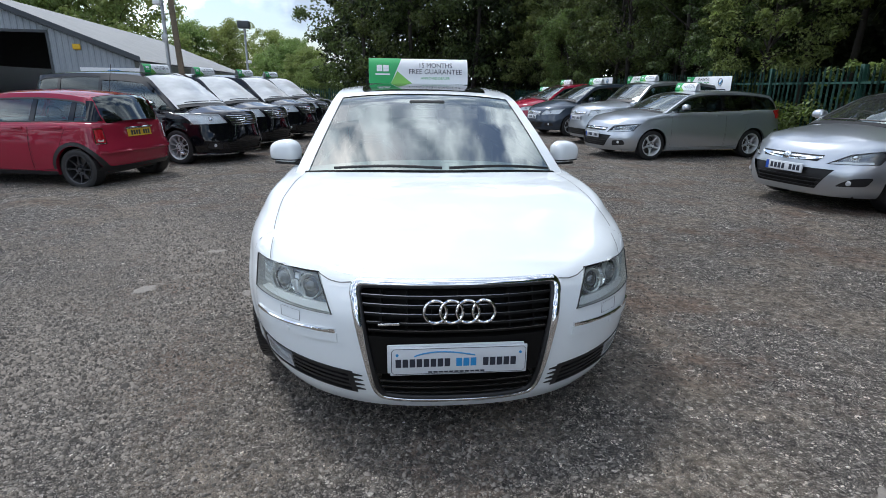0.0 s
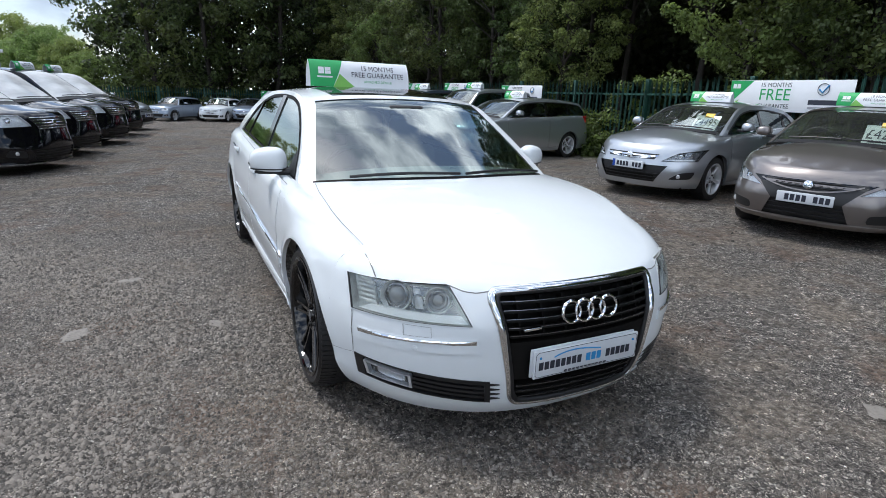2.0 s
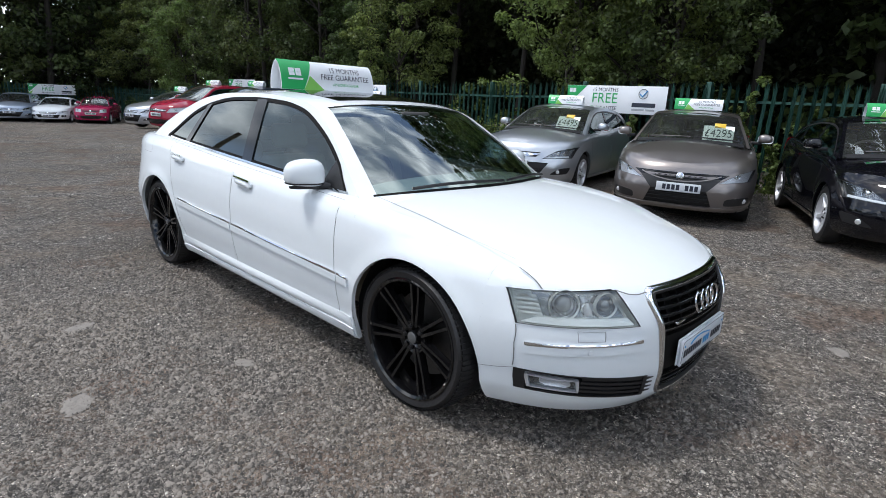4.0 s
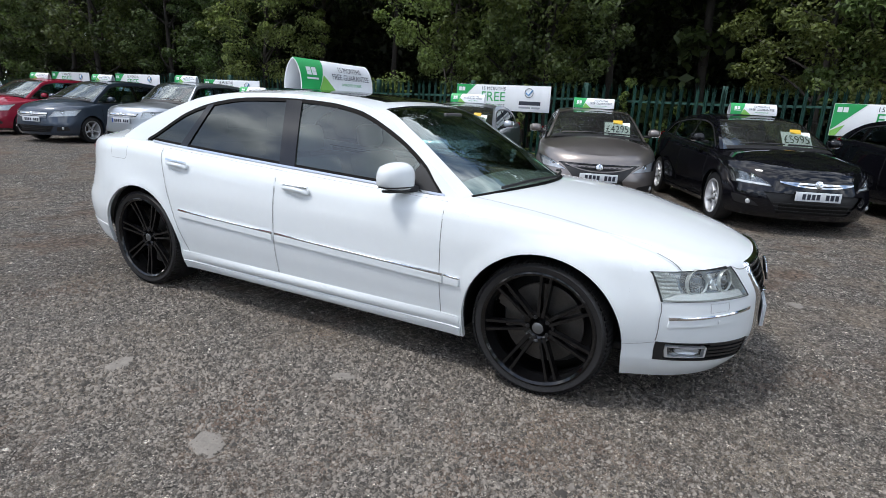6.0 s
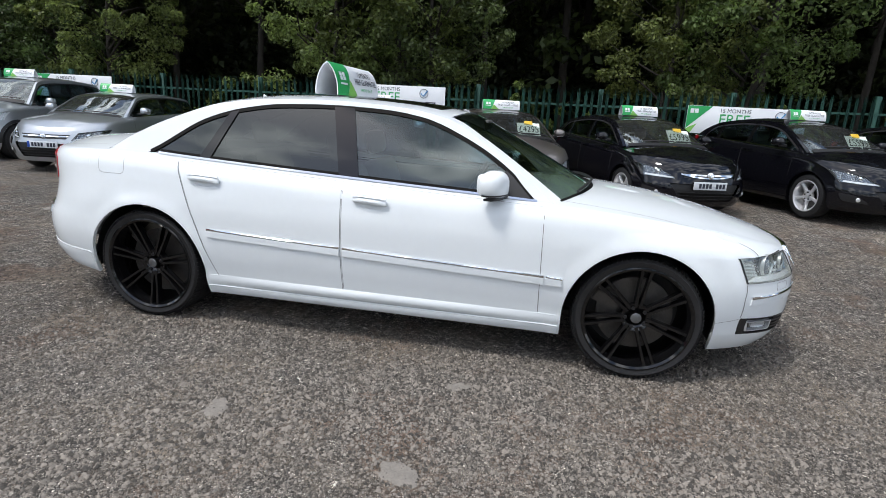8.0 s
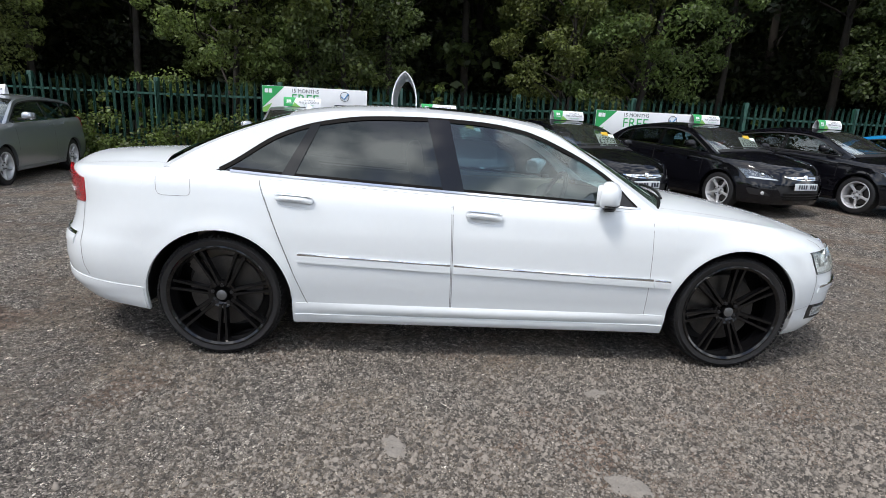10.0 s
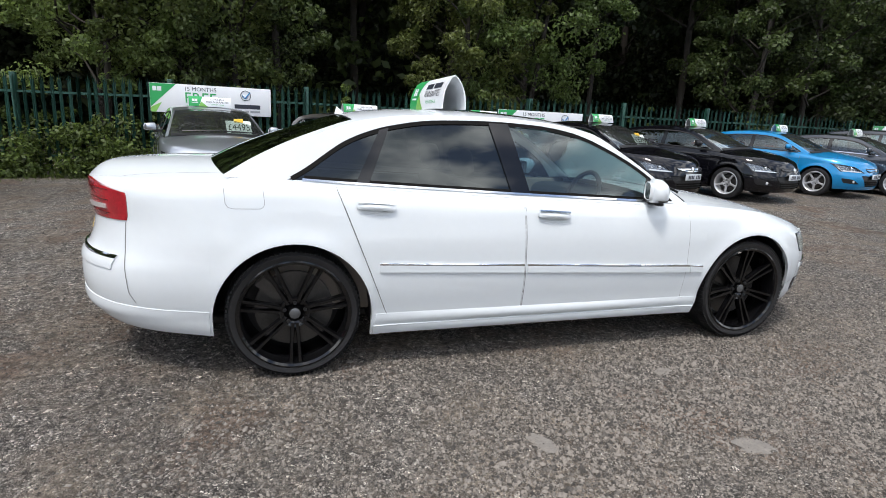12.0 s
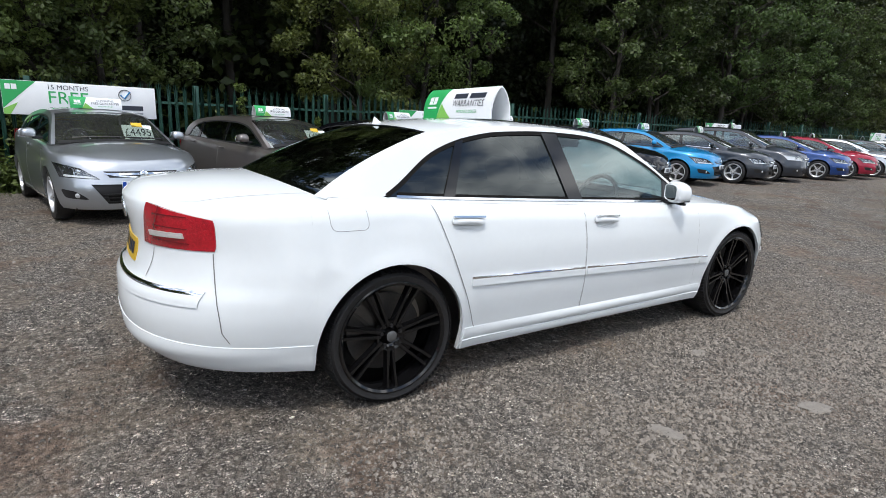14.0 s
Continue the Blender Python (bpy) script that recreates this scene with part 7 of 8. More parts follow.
    if style == "slats":
        for k in range(5 if kind == "van" else 4):
            zz = lz - 0.09 + (0.040 if kind == "van" else 0.035) * k
            gw = w * (0.37 + 0.028 * k if kind == "van" else 0.44)
            part("grille_bar", patch("grille_bar", S.front_pt, ((-gw, zz - 0.007), (gw, zz - 0.007), (gw, zz + 0.008), (-gw, zz + 0.008)), M_CHROME if kind == "van" else M_ALLOY, 12, 2, 0.014, 0.012, bulge=0.004), G)
    if kind == "civic":
        part("nose_band", patch("nose_band", S.front_pt, ((-w * 0.37, 0.45), (w * 0.37, 0.45), (w * 0.54, lz - 0.02), (-w * 0.54, lz - 0.02)), M_TRIM, 14, 6, 0.003, 0.01), car, "black panel round the number plate")
        part("nose_band", patch("nose_band", S.front_pt, ((-w * 0.54, lz - 0.02), (w * 0.54, lz - 0.02), (w * 0.64, lz + 0.035), (-w * 0.64, lz + 0.035)), M_GLOSSBLACK, 14, 3, 0.002, 0.01), car, "gloss black band between the headlamps")
        for k in range(3):
            zz = lz - 0.04 + 0.026 * k
            part("grille_bar", patch("grille_bar", S.front_pt, ((-w * 0.34, zz), (w * 0.34, zz), (w * 0.36, zz + 0.008), (-w * 0.36, zz + 0.008)), M_GRILLE, 10, 1, 0.012, 0.01), G)
        smile = [(lerp(-0.52, 0.52, k / 16) * w, lz - 0.072 + 0.085 * abs(k / 8 - 1) ** 2.2) for k in range(17)]
        part("grille_trim", strip("grille_trim", S.front_pt, smile, 0.014, M_GREYBROWN, 0.014, False, 32), G, "curved strip under the grille")
        part("front_lip", patch("front_lip", S.front_pt, ((-w * 0.93, 0.236), (w * 0.93, 0.236), (w * 0.93, 0.262), (-w * 0.93, 0.262)), paint_m, 18, 2, 0.020, 0.03, bulge=0.006), car)
    if kind == "hatch":
        wing = [(lerp(-0.47, 0.47, k / 16) * w, lz - 0.045 + 0.045 * abs(k / 8 - 1) ** 2.5) for k in range(17)]
        part("grille_trim", strip("grille_trim", S.front_pt, wing, 0.018, M_CHROME if style == "chrome" else paint_m, 0.016, False, 32), G, "curved strip under the grille")
        part("intake_mesh", patch("intake_mesh", S.front_pt, ((-w * 0.44, 0.295), (w * 0.44, 0.295), (w * 0.46, 0.38), (-w * 0.46, 0.38)), M_GRILLE, 12, 3, -0.010, 0.01), car, "dark mesh in the air intake")
    p = S.front_pt(0, lz - 0.01)
    part("badge", lathe("badge", [(0.0, 0.012), (0.03, 0.012), (0.045, 0.008), (0.05, 0.0)], M_CHROME, "z", 20), G, "", Matrix.Translation((0, p.y - 0.014, lz - 0.008)) @ pose(0, 0, 0, 80, 0, 0))
    B = part("air_intake", patch("air_intake", S.front_pt, low, M_TRIM, 12, 5, -0.03, 0.0), car, "black lower air intake")
    for k in range(3):
        zz = 0.30 + 0.045 * k
        part("intake_slat", patch("intake_slat", S.front_pt, ((-w * 0.52, zz), (w * 0.52, zz), (w * 0.52, zz + 0.010), (-w * 0.52, zz + 0.010)), M_TRIM, 10, 1, -0.006, 0.02), B)
    if plate:
        yp = S.front_pt(0.2, lz - 0.16).y - 0.03
        zc = lz - 0.15
        P = part("number_plate", box_mesh("number_plate", (-0.26, yp, zc - 0.055), (0.26, yp + 0.02, zc + 0.055), M_PLATEW, 0.004), car, "white number plate with plain bars")
        for q in bars_pair(0.066, lambda u, v: Vector((u + 0.01, yp - 0.0015, zc + v)), M_INK):
            part("lettering", q, P)
        if paint_m == M_SILVER:
            part("plate_band", box_mesh("plate_band", (-0.257, yp - 0.0012, zc - 0.052), (-0.215, yp + 0.01, zc + 0.052), M_BAND, 0.0), P, "blue band")
    pz = 0.80 if kind == "small" else 0.715
    R = part("number_plate", patch("rear_plate", S.rear_pt, ((-0.26, pz - 0.055), (0.26, pz - 0.055), (0.26, pz + 0.055), (-0.26, pz + 0.055)), M_PLATEY, 12, 3, 0.006, 0.012), car, "yellow number plate with plain bars")
    for q in bars_pair(0.066, lambda u, v: S.rear_pt(-u, pz + v) + Vector((0, 0.008, 0)), M_INK):
        part("lettering", q, R)
    wm = WHEELS[(S.r, chrome_wheels.name, spokes)] if (S.r, chrome_wheels.name, spokes) in WHEELS else wheel_meshes(S.r, 0.21, S.r * 0.70, spokes, 0, chrome_wheels, 0.04)
    WHEELS[(S.r, chrome_wheels.name, spokes)] = wm
    seat = SEATS[0]
    mid_y = lerp(S.cowl + 0.5, S.dlo_r, 0.47)
    for mx in (False, True):
        s = -1 if mx else 1
        Lm = part("headlamp", patch("headlamp", S.front_pt, lamp, M_LENS, 12, 6, 0.002, 0.008, mx, bulge=0.01), car, "clear headlamp")
        Lm.visible_shadow = False
        part("lamp_housing", patch("lamp_housing", S.front_pt, lamp, M_BEZEL if kind in ("hatch", "estate") else M_ALLOY if kind == "civic" else M_LAMPLIGHT, 10, 6, -0.03, 0.0, mx), Lm)
        if kind in ("hatch", "estate"):
            part("daylight_bar", patch("daylight_bar", S.front_pt, ((lamp[0][0] + 0.02, lamp[0][1] + 0.012), (lamp[1][0] - 0.02, lamp[1][1] + 0.012), (lamp[1][0] - 0.03, lamp[1][1] + 0.036), (lamp[0][0] + 0.03, lamp[0][1] + 0.032)), M_LAMPLIGHT, 8, 2, -0.014, 0.012, mx), Lm, "pale lamp bar")
        part("lamp_frame", ring_patch("lamp_frame", S.front_pt, lamp, 0.95, M_TRIM if kind in ("hatch", "estate", "civic") else M_ALLOY, 0.003, 0.03, mx, 6), Lm)
        lx = (lamp[0][0] + lamp[1][0] * 1.3) / 2.3
        part("reflector", REFLECT[0], Lm, "", facing(S.front_pt, lx, lz + 0.02, s, 0.028))
        fog = {"civic": ((w * 0.60, 0.285), (w * 0.93, 0.30), (w * 0.92, 0.405), (w * 0.62, 0.375)), "hatch": ((w * 0.66, 0.33), (w * 0.90, 0.345), (w * 0.94, 0.455), (w * 0.80, 0.43))}.get(kind, ((w * 0.66, 0.30), (w * 0.88, 0.33), (w * 0.86, 0.43), (w * 0.68, 0.41)))
        part("fog_lamp", patch("fog_lamp", S.front_pt, fog, M_TRIM, 8, 4, 0.003, 0.012, mx, soft=0.1), car, "dark fog lamp recess")
        q = S.front_pt(w * (0.86 if kind == "civic" else 0.79), 0.35 if kind == "civic" else 0.38)
        part("fog_lens", lathe("fog_lens", [(0.0, 0.01), (0.022, 0.008), (0.03, 0.0)], M_ALLOY, "z", 16), car, "", Matrix.Translation((q.x * s, q.y - 0.008, q.z)) @ pose(0, 0, 0, 90, 0, 30 * s))
        if kind == "van":
            part("front_lip", patch("front_lip", S.front_pt, ((w * 0.30, 0.215), (w * 0.97, 0.205), (w * 0.97, 0.235), (w * 0.30, 0.232)), M_CHROME, 12, 2, 0.030, 0.03, mx), car, "bright lower lip")
            part("wind_deflector", strip("wind_deflector", S.cabin_side, [(lerp(S.cowl + 0.75, mid_y, k / 8), S.dlo_top(lerp(S.cowl + 0.75, mid_y, k / 8)) - 0.02) for k in range(9)], 0.075, M_GLOSSBLACK, 0.022, mx, 24), car, "dark smoked wind deflector")
        br = S.dlo_bottom(S.L - 0.4)
        T = part("tail_lamp", patch("tail_lamp", S.rear_pt, SMALL_TAIL if kind == "small" else ((w * 0.70, br - 0.22), (w * 0.955, br - 0.20), (w * 0.945, br - 0.02), (w * 0.72, br - 0.0)), M_REDLENS, 8, 6, 0.006, 0.014, mx, bulge=0.006), car, "red tail lamp")
        if kind == "small":
            part("lamp_rim", ring_patch("lamp_rim", S.rear_pt, SMALL_TAIL, 0.88, M_CHROME, 0.012, 0.012, mx, 8), T, "chrome lamp rim")
            part("reversing_lamp", patch("reversing_lamp", S.rear_pt, ((w * 0.80, 0.70), (w * 0.88, 0.70), (w * 0.875, 0.74), (w * 0.80, 0.74)), M_CLEARLENS, 4, 4, 0.010, 0.006, mx, soft=0.2), T)
            part("rear_bumper", patch("rear_bumper", S.rear_pt, ((0.0, 0.29), (w * 0.90, 0.27), (w * 0.90, 0.345), (0.0, 0.345)), M_TRIM, 14, 3, 0.006, 0.012, mx), car, "black lower rear bumper")
            part("bumper_strip", patch("bumper_strip", S.rear_pt, ((0.0, 0.53), (w * 0.9, 0.53), (w * 0.9, 0.565), (0.0, 0.565)), paint_m, 14, 3, 0.020, 0.024, mx, bulge=0.010), car)
            part("corner_pillar", patch("corner_pillar", S.cabin_side, ((S.dlo_r - 0.10, S.dlo_bottom(S.dlo_r)), (S.dlo_r + 0.06, S.dlo_bottom(S.dlo_r)), (S.dlo_r - 0.06, 1.265), (S.dlo_r - 0.16, 1.275)), M_GLOSSBLACK, 5, 8, 0.005, 0.008, mx), car, "black glazed corner pillar")
        # doors
        d0, d1, d2 = S.cowl + 0.36, mid_y, S.rear - S.arch * 0.25
        for da, db in ((d0, d1 - 0.006), (d1 + 0.006, d2)):
            zf = 0.27
            aa = da if da == d0 else d1 + 0.006
            bb = db
            qd = [Vector(k) for k in ((aa + 0.03, zf), (bb - (0.30 if db == d2 else 0.0), zf + (0.03 if db == d2 else 0)), (bb, S.fender(bb) - 0.012), (aa, S.fender(aa) - 0.012))]
            cen = sum(qd, Vector((0, 0))) / 4
            part("door_gap", patch("door_gap", S.side, [tuple(k + (k - cen).normalized() * 0.008) for k in qd], seam, 12, 10, 0.0008, 0.0, mx), car)
            D = part("door", patch("door", S.side, [tuple(k) for k in qd], paint_m, 14, 12, 0.0025, 0.004, mx), car)
            hy, hz = bb - 0.16, S.fender(bb) - 0.085
            part("handle", patch("handle", S.side, ((hy - 0.09, hz - 0.014), (hy + 0.09, hz - 0.012), (hy + 0.09, hz + 0.018), (hy - 0.09, hz + 0.014)), paint_m if kind != "van" else M_CHROME, 6, 3, 0.024, 0.014, mx, bulge=0.008), D)
        part("sill", patch("sill", S.side, ((S.front + S.arch + 0.01, 0.205), (S.rear - S.arch - 0.01, 0.21), (S.rear - S.arch - 0.01, 0.262), (S.front + S.arch + 0.01, 0.258)), M_TRIM if kind in ("suv", "small") else paint_m, 12, 3, 0.012, 0.02, mx), car)
        # windows
        g2 = M_PRIVACY if privacy else M_GLASS
        dv = min(S.dlo_r - 0.35, S.rear + 0.05)
        part("side_window", side_glass(S, S.cowl + 0.42, mid_y - 0.03, M_GLASS, mx), car).visible_shadow = False
        part("side_window", side_glass(S, mid_y + 0.03, dv - 0.025, g2, mx), car).visible_shadow = False
        part("quarter_window", side_glass(S, dv + 0.025, S.dlo_r, g2, mx, name="quarter_window"), car).visible_shadow = False
        for yy in (mid_y, dv):
            if S.dlo_top(yy) > S.dlo_bottom(yy) + 0.05:
                part("pillar", patch("pillar", S.cabin_side, ((yy - 0.045, S.dlo_bottom(yy)), (yy + 0.045, S.dlo_bottom(yy)), (yy + 0.05, S.dlo_top(yy) + 0.004), (yy - 0.03, S.dlo_top(yy) + 0.004)), M_GLOSSBLACK, 3, 6, 0.003, 0.008, mx), car, "black pillar")
        e0, e1 = S.cowl + 0.40, S.dlo_r + 0.02
        ln = [(lerp(e0, e1, k / 30), S.dlo_top(lerp(e0, e1, k / 30)) + 0.003) for k in range(31) if S.dlo_top(lerp(e0, e1, k / 30)) > S.dlo_bottom(lerp(e0, e1, k / 30)) - 0.01]
        if len(ln) > 3:
            part("window_seal", strip("window_seal", S.cabin_side, ln, 0.022, M_TRIM, 0.003, mx, 40), car)
        ln = [(lerp(e0 + 0.05, e1, k / 20), S.dlo_bottom(lerp(e0 + 0.05, e1, k / 20)) - 0.004) for k in range(21)]
        part("window_strip", strip("window_strip", S.cabin_side, ln, 0.018, M_CHROME if style == "chrome" else M_TRIM, 0.006, mx, 30), car)
        for yc in (S.front, S.rear):
            part("wheel_well", wheel_well(S, yc, mx), car)
            add_wheel(car, wm, s * (w - 0.125), yc, S.r, 0 if s > 0 else 180)
            if kind in ("small", "suv"):
                arc = [(yc + (S.arch + 0.03) * math.cos(t), S.hub + (S.arch + 0.03) * math.sin(t)) for t in [math.pi * k / 20 for k in range(21)]]
                part("arch_trim", strip("arch_trim", S.side, arc, 0.055, M_TRIM, 0.006, mx, 40), car, "black plastic wheel-arch trim")
        M = part("door_mirror", MIRROR_SHELL(M_CHROME if kind == "van" else paint_m, s), car, "", Matrix.Translation((s * (w + 0.06), S.cowl + 0.62, S.dlo_bottom(1.6) + 0.10)) @ pose(0, 0, 0, 0, 0, -8 * s))
        part("mirror_arm", box_mesh("mirror_arm", (-0.16 if s > 0 else 0.04, -0.03, -0.07), (-0.04 if s > 0 else 0.16, 0.03, -0.03), M_TRIM, 0.01), M)
        part("mirror_glass", MGLASS[0], M, "", Matrix.Translation((0, 0.045, 0.006)) @ pose(0, 0, 0, 90, 0, 0) @ Matrix.Diagonal((1.1, 0.74, 1, 1)))
        part("seat", seat, car, "dark cloth seat", pose(s * 0.36, S.cowl + 1.25, 0.0 if kind != "van" else 0.35))
        if kind not in ("small", "coupe"):
            part("rear_seat", seat, car, "dark cloth seat", pose(s * 0.36, S.cowl + 2.10, 0.03 if kind != "van" else 0.35))
    part("dashboard", box_mesh("dashboard", (-w * 0.75, S.cowl + 0.16, 0.5), (w * 0.75, S.cowl + 0.68, KINDS[kind]["cowl_z"] - 0.035), M_CABIN, 0.06, 3), car)
    part("steering_wheel", STEER[0], car, "", Matrix.Translation((-0.36, S.cowl + 0.80, KINDS[kind]["cowl_z"] - 0.02)) @ pose(0, 0, 0, -65, 0, 0))

    def signed_top(u, y0):
        q = S.cabin_top(abs(u), y0)
        return Vector((math.copysign(q.x, u), q.y, q.z))
    part("scuttle", patch("scuttle", signed_top, ((-0.90, S.cowl - 0.02), (0.90, S.cowl - 0.02), (0.90, S.cowl + 0.08), (-0.90, S.cowl + 0.08)), M_TRIM, 14, 2, 0.004, 0.01), car)
    for a0, a1 in ((0.08, 0.82), (-0.70, 0.02)):
        pts = [signed_top(lerp(a0, a1, k / 6), S.cowl + 0.10) + Vector((0, -0.01, 0.02)) for k in range(7)]
        part("wiper", tube("wiper", pts, 0.009, M_TRIM, 5), car)
    if kind == "small":
        bar = patch("plate_bar", S.rear_pt, ((-0.30, 0.862), (0.30, 0.862), (0.28, 0.886), (-0.28, 0.886)), M_CHROME, 12, 3, 0.018, 0.02, bulge=0.008)
        part("plate_bar", bar, car, "chrome bar over the number plate")
        part("rear_wiper", tube("rear_wiper", [Vector((lerp(-0.02, -0.38, k / 6), S.rear_pt(0.2, 0.95).y - 0.02 - 0.012 * k / 6, 1.035 + 0.02 * math.sin(k / 2))) for k in range(7)], 0.010, M_TRIM, 5), car, "black rear wiper")
        part("aerial", tube("aerial", [Vector((0, S.tail_y - 0.22 + 0.10 * k / 4, S.top(S.tail_y - 0.22) - 0.01 + 0.42 * k / 4)) for k in range(5)], 0.004, M_TRIM, 5), car)
    if sign:
        ys = lerp(S.head, S.tail_y, 0.12 if kind == "van" else 0.18)
        sg = thing("roof_sign", "white and green curved guarantee sign on a car roof", "roof sign", m @ Matrix.Translation((0, ys, S.top(ys) + 0.001)) @ Matrix.Diagonal((0.83, 0.83, 0.83, 1)), "roof signs")
        for nm, sm in SIGN_PARTS:
            part(nm, sm, sg)
    if price:
        yc = lerp(S.cowl, S.head, 0.42)
        q0 = signed_top(0.50, yc)
        dn = (signed_top(0.42, yc + 0.1) - signed_top(0.42, yc - 0.1)).normalized()
        tilt = math.degrees(math.atan2(dn.z, dn.y))
        cd = thing("price_card", "pale green price card with a yellow tab behind a windscreen", "price card", m @ Matrix.Translation((q0.x, q0.y + 0.05, q0.z - 0.05)) @ pose(0, 0, 0, tilt + 26, 0, 0) @ Matrix.Diagonal((0.90, 0.88, 1, 1)), "price cards")
        part("card", box_mesh("card", (-0.22, -0.17, 0), (0.22, 0.15, 0.006), M_CARD, 0.002), cd)
        part("tab", box_mesh("tab", (-0.07, 0.11, 0.002), (0.09, 0.20, 0.008), M_YELLOW, 0.002), cd)
        part("lettering", text_mesh(price, 0.15, M_INK, lambda u, v: Vector((u, v * 1.4 - 0.01, 0.0085)), 0.38), cd)
        part("lettering", bars_mesh((0.3,), 0, 0.02, lambda u, v: Vector((u, v - 0.13, 0.0085)), M_INK), cd)
    return car


WHEELS, SHELLS = {}, {}
M_BAND = mat("blue_band", (0.01, 0.06, 0.35), 0.4, var=0.1)
SMALL_TAIL = ((0.650, 0.67), (0.772, 0.67), (0.752, 0.89), (0.655, 0.89))


def MIRROR_SHELL(m, s):
    if (m.name, s) not in SHELLS:
        SHELLS[(m.name, s)] = mirror_mesh(m, s, 0.95)
    return SHELLS[(m.name, s)]


SEATS = [seat_mesh(M_CABIN)]
MGLASS = [squircle("mirror_glass", [(0.0, 0.0), (1.0, 0.0), (1.0, 0.006)], M_MIRROR, 0.088, 0.078, 0.5, 24)]
REFLECT = [lathe("reflector", [(0.055, 0.012), (0.06, 0.0), (0.05, -0.01), (0.035, -0.03), (0.034, 0.0), (0.02, 0.014), (0.0, 0.018)], M_CHROME, "z", 20)]
STEER = [lathe("steering_wheel", [(0.18 + 0.015 * math.cos(2 * math.pi * i / 6), 0.015 * math.sin(2 * math.pi * i / 6)) for i in range(6)], M_CABIN, "z", 24, closed=True)]
SIGN_PARTS = roof_sign_parts()

# the row along the fence
parked_car("hatch", M_SILVER, (4.71, 6.58), (-0.98, -0.20), "silver five-door hatchback with a roof sign, facing the yard", price="£4495", style="chrome")
parked_car("civic", M_GREYBROWN, (4.48, 3.82), (-0.955, -0.297), "bronze-grey hatchback with a roof sign and price card", price="£4295", style="plain")
parked_car("hatch", M_BLACKPAINT, (4.50, 1.22), (-0.93, -0.37), "black five-door hatchback with a price card, nose outwards", price="£5995", style="chrome")
parked_car("hatch", M_BLACKPAINT, (4.62, -1.45), (-0.94, -0.34), "black five-door hatchback beside the fence banner", price="£5595", style="chrome")
parked_car("hatch", M_BLACKPAINT, (4.65, -3.95), (-0.94, -0.34), "black hatchback with silver wheels, near the blue car", style="plain")
parked_car("hatch", M_BLUE, (5.30, -7.15), (-0.94, -0.34), "bright blue hatchback with a roof sign", style="plain")
parked_car("hatch", M_DGREY, (5.15, -9.6), (-0.94, -0.34), "dark grey hatchback with a roof sign", style="chrome")
parked_car("mpv", M_DGREY, (5.30, -11.9), (-0.94, -0.34), "dark grey people carrier with a roof sign", style="wide")
parked_car("hatch", M_ROYAL, (5.25, -14.9), (-0.94, -0.34), "deep blue hatchback with a roof sign", style="plain")
parked_car("hatch", M_RED, (5.3, -17.2), (-0.94, -0.34), "red hatchback with a roof sign", style="plain")
parked_car("hatch", M_SILVER, (5.4, -19.8), (-0.94, -0.34), "silver hatchback far along the row", style="plain")
parked_car("estate", M_DGREY, (5.5, -22.6), (-0.94, -0.34), "dark estate car far along the row", style="plain")
parked_car("hatch", M_SILVER, (5.5, -25.6), (-0.94, -0.34), "pale silver hatchback at the far end of the row", style="plain")
parked_car("estate", M_SILVER, (4.25, 12.12), (-0.98, -0.18), "silver estate car with dark rear windows", style="chrome", privacy=True)
parked_car("suv", M_SILVER, (4.80, 15.0), (-0.985, -0.17), "silver off-road car with a bonnet scoop", style="slats")
parked_car("mpv", M_NAVY, (4.32, 17.85), (-0.97, -0.24), "dark blue people carrier with a roof sign", style="slats")
parked_car("mpv", M_RED, (4.3, 21.0), (-0.97, -0.24), "red people carrier with a roof sign", style="chrome")
parked_car("hatch", M_SILVER, (4.38, 23.9), (-0.97, -0.24), "silver hatchback near the corner of the yard", style="plain")
# the row at the end of the yard
parked_car("small", M_ICE, (-2.12, 37.4), (-0.62, -0.78), "pale blue small car with a dark soft roof", sign=False, style="plain")
parked_car("small", M_WHITE, (0.86, 37.2), (-0.45, -0.89), "white small car with black trim", sign=False, style="plain")
parked_car("hatch", M_ICE, (2.8, 37.1), (-0.35, -0.94), "pale blue hatchback at the end fence", sign=False, style="plain")
parked_car("coupe", M_WHITE, (4.3, 36.5), (-0.45, -0.89), "white low coupe car at the end fence", sign=False, style="plain")
parked_car("small", M_PINK, (6.07, 35.7), (-0.45, -0.89), "magenta small car at the end fence", sign=False, style="plain")
# the row before the shed
for i, (nx, ny) in enumerate(((-3.12, 11.58), (-2.88, 13.82), (-2.48, 16.15), (-2.25, 18.6))):
    parked_car("van", M_BLACKPAINT, (nx, ny), (0.925, -0.38), "black tall passenger van with chrome grille and roof sign", style="slats", plate=False, privacy=True, spokes=10, chrome_wheels=M_ALLOY, group="vans before the shed")
parked_car("hatch", M_SILVER, (-2.0, 21.2), (0.925, -0.38), "silver hatchback beyond the vans", style="plain", sign=False)
parked_car("small", M_RED, (-7.62, 10.10), (-0.97, 0.25), "red three-door small car with black arch trims, seen from behind", sign=False, style="plain", chrome_wheels=M_DARKALLOY, spokes=8)


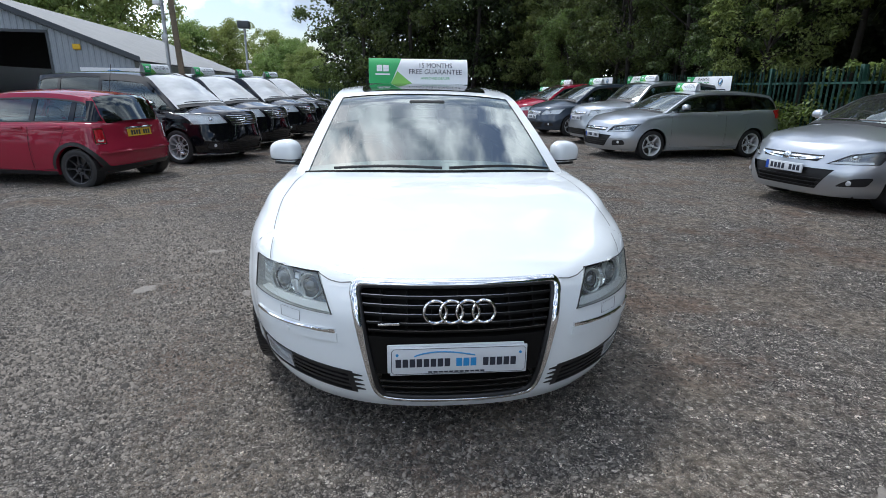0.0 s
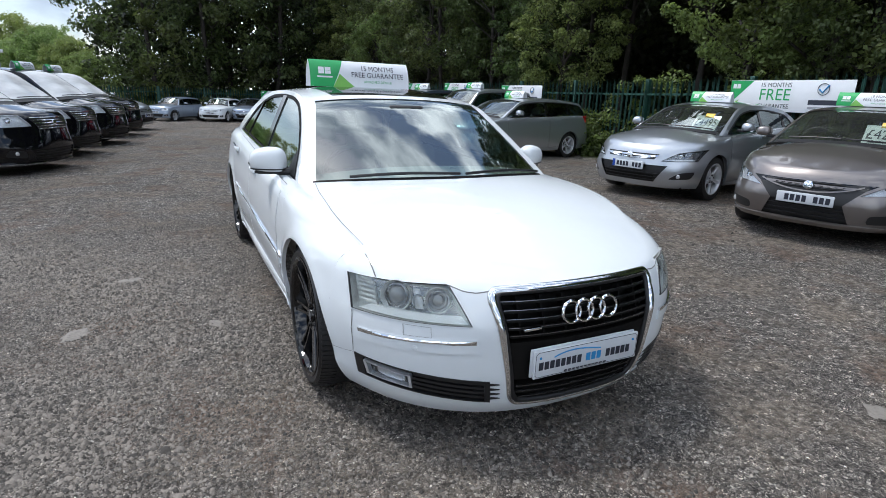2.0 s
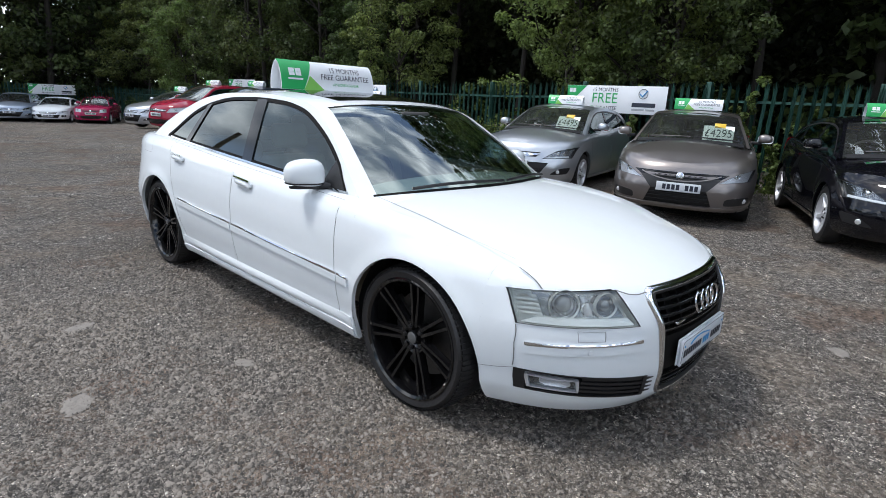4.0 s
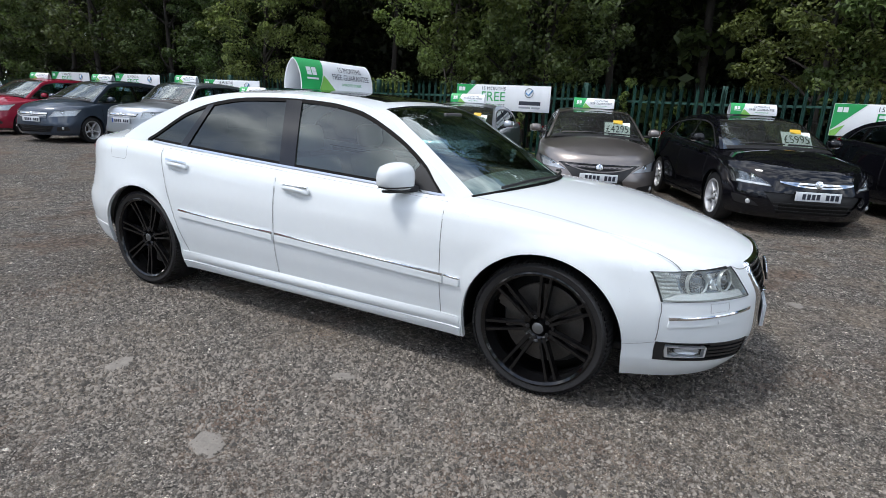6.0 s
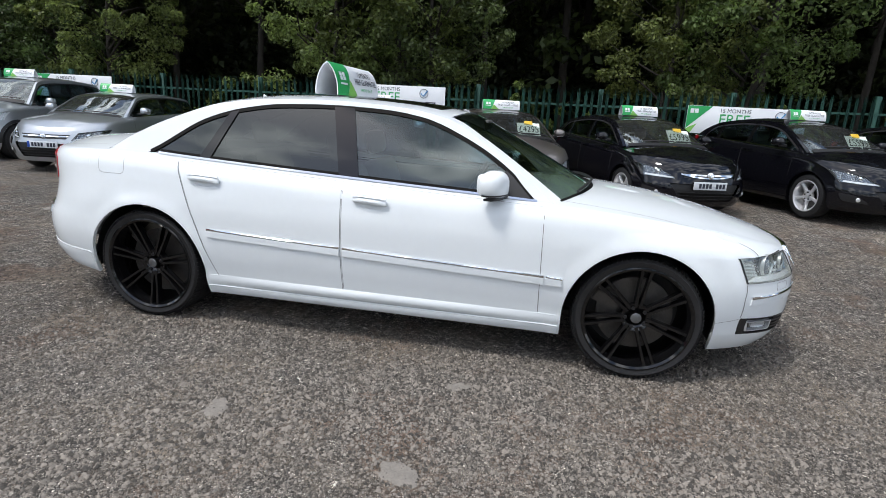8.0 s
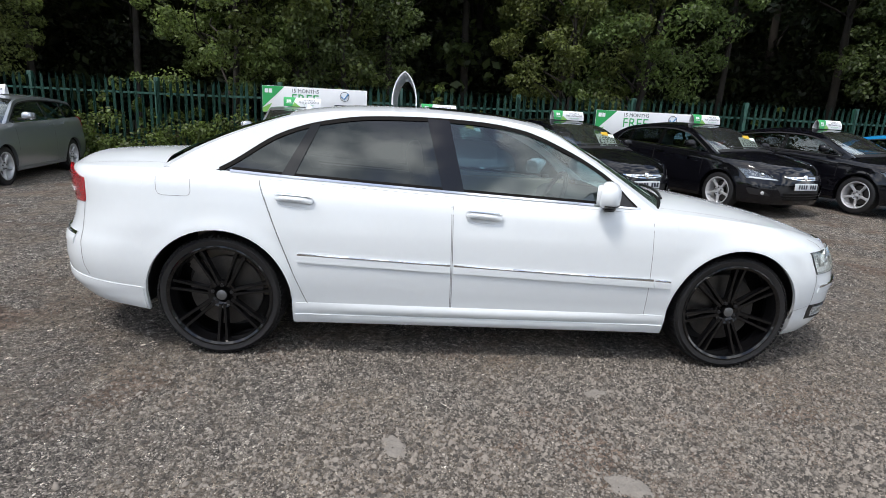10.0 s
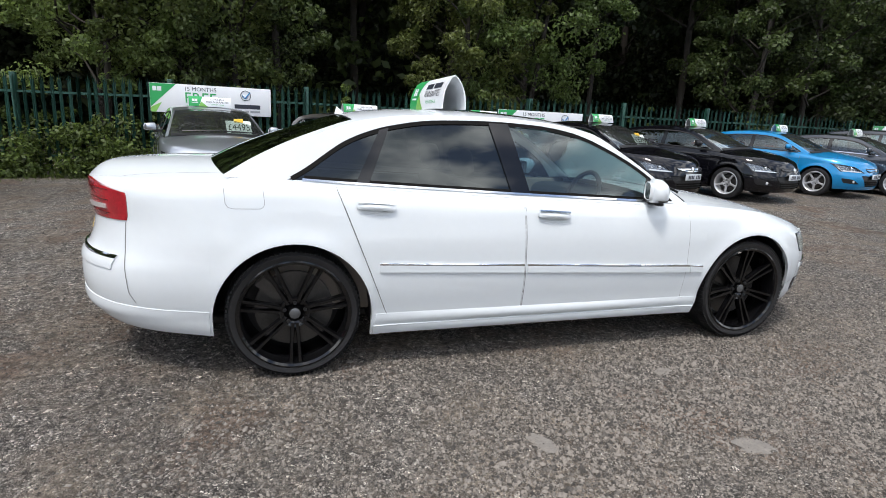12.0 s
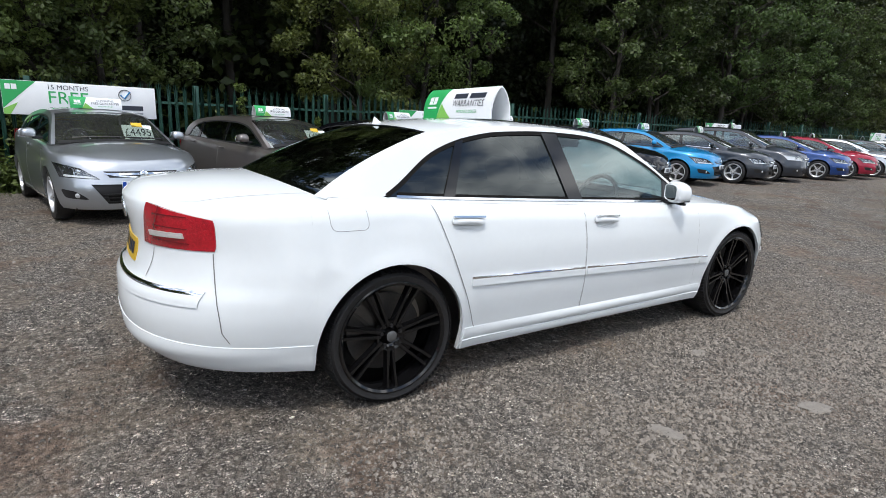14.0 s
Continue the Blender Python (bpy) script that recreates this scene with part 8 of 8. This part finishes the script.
# ---- loose stones ----
def stone(name, x, y, sx, sy, h, turn, label):
    bm = bmesh.new()
    bmesh.ops.create_icosphere(bm, subdivisions=3, radius=1)
    for v in bm.verts:
        k = 1 + 0.55 * noise.noise(v.co * 1.5 + Vector((x * 3, y * 3, 0)))
        v.co = Vector((v.co.x * sx * k, v.co.y * sy * k, math.copysign(abs(v.co.z) ** 0.6, v.co.z) * h))
    ob = tagged(new(name, bm_mesh(name, bm, M_STONE, sharp=60)), label, "stone", "flat stones in the gravel")
    ob.matrix_basis = pose(x, y, ground_z(x, y), 0, 0, turn)


for x, y, sx, sy, t in ((-1.79, 4.89, 0.08, 0.042, 20), (-2.02, 3.96, 0.09, 0.058, 60), (-1.27, 3.84, 0.06, 0.04, 100), (1.55, 1.6, 0.08, 0.05, 30), (1.7, 9.4, 0.10, 0.06, 15)):
    stone("flat_stone", x, y, sx, sy, 0.007, t, "pale flat stone pressed into the gravel")


def build_pebbles():
    """Loose chippings over the part of the yard round the white car."""
    r = np.random.default_rng(21)
    tpl = np.array([(1, 0, 0), (0.3, 0.9, 0.1), (-0.7, 0.6, 0), (-0.8, -0.5, 0.1), (0.2, -0.9, 0), (0.1, 0.1, 0.8)], float)
    tri = np.array([(0, 1, 5), (1, 2, 5), (2, 3, 5), (3, 4, 5), (4, 0, 5)])
    n = 250000
    x, y = r.normal(-1.1, 2.6, n), r.normal(4.2, 3.6, n)        # thinning out evenly away from the car
    near = r.random(n) < 0.5
    x, y = np.where(near, r.normal(-1.7, 1.15, n), x), np.where(near, r.normal(3.2, 2.1, n), y)
    shut = (np.abs(x) < 0.7) & (y > 2.6) & (y < 6.6)
    x = np.where(shut, x - 2.2, x)
    u = r.random(n)
    loose = sum(np.sin(x * kx + y * ky + ph) for kx, ky, ph in ((1.1, 0.7, 0.4), (-0.8, 1.9, 2.0), (2.3, -1.3, 4.1), (3.7, 2.9, 1.2))) / 4
    s = (0.0030 + 0.0080 * u ** 4 + 0.008 * (r.random(n) > 0.992)) * np.clip(1.0 + 0.6 * loose, 0.5, 1.35)
    z = np.array([ground_z(a, b) for a, b in zip(x, y)])
    a = r.uniform(0, 6.28, n)
    sh = tpl[None] * (1 + r.normal(size=(n, 6, 3)) * 0.22)
    sh = sh * np.stack([s, s * r.uniform(0.55, 1, n), s * r.uniform(0.8, 1.5, n)], axis=1)[:, None, :]
    ca, sa = np.cos(a)[:, None], np.sin(a)[:, None]
    vx, vy = sh[:, :, 0] * ca - sh[:, :, 1] * sa, sh[:, :, 0] * sa + sh[:, :, 1] * ca
    v = np.stack([vx + x[:, None], vy + y[:, None], sh[:, :, 2] + z[:, None]], axis=2).reshape(-1, 3)
    f = (tri[None] + (np.arange(n) * 6)[:, None, None]).reshape(-1, 3)
    me = bpy.data.meshes.new("chippings")
    me.vertices.add(len(v))
    me.vertices.foreach_set("co", np.ascontiguousarray(v, dtype=np.float32).ravel())
    me.loops.add(f.size)
    me.loops.foreach_set("vertex_index", np.ascontiguousarray(f, dtype=np.int32).ravel())
    me.polygons.add(len(f))
    me.polygons.foreach_set("loop_start", np.arange(0, f.size, 3, dtype=np.int32))
    me.update()
    me.materials.append(M_PEBBLE)
    tagged(new("chippings", me), "loose grey and pale stone chippings", "gravel", kind="stuff")


build_pebbles()

# ---- the fences, piece by piece ----
build_fence("palisade_fence", "dark green steel palisade fence along the yard", FX, -36.0, FX, 41.6, near=(19.5, 62.0))
build_fence("end_fence", "dark green steel palisade fence across the end of the yard", FX, 41.6, -9.0, 41.6, near=(0.0, 14.0))
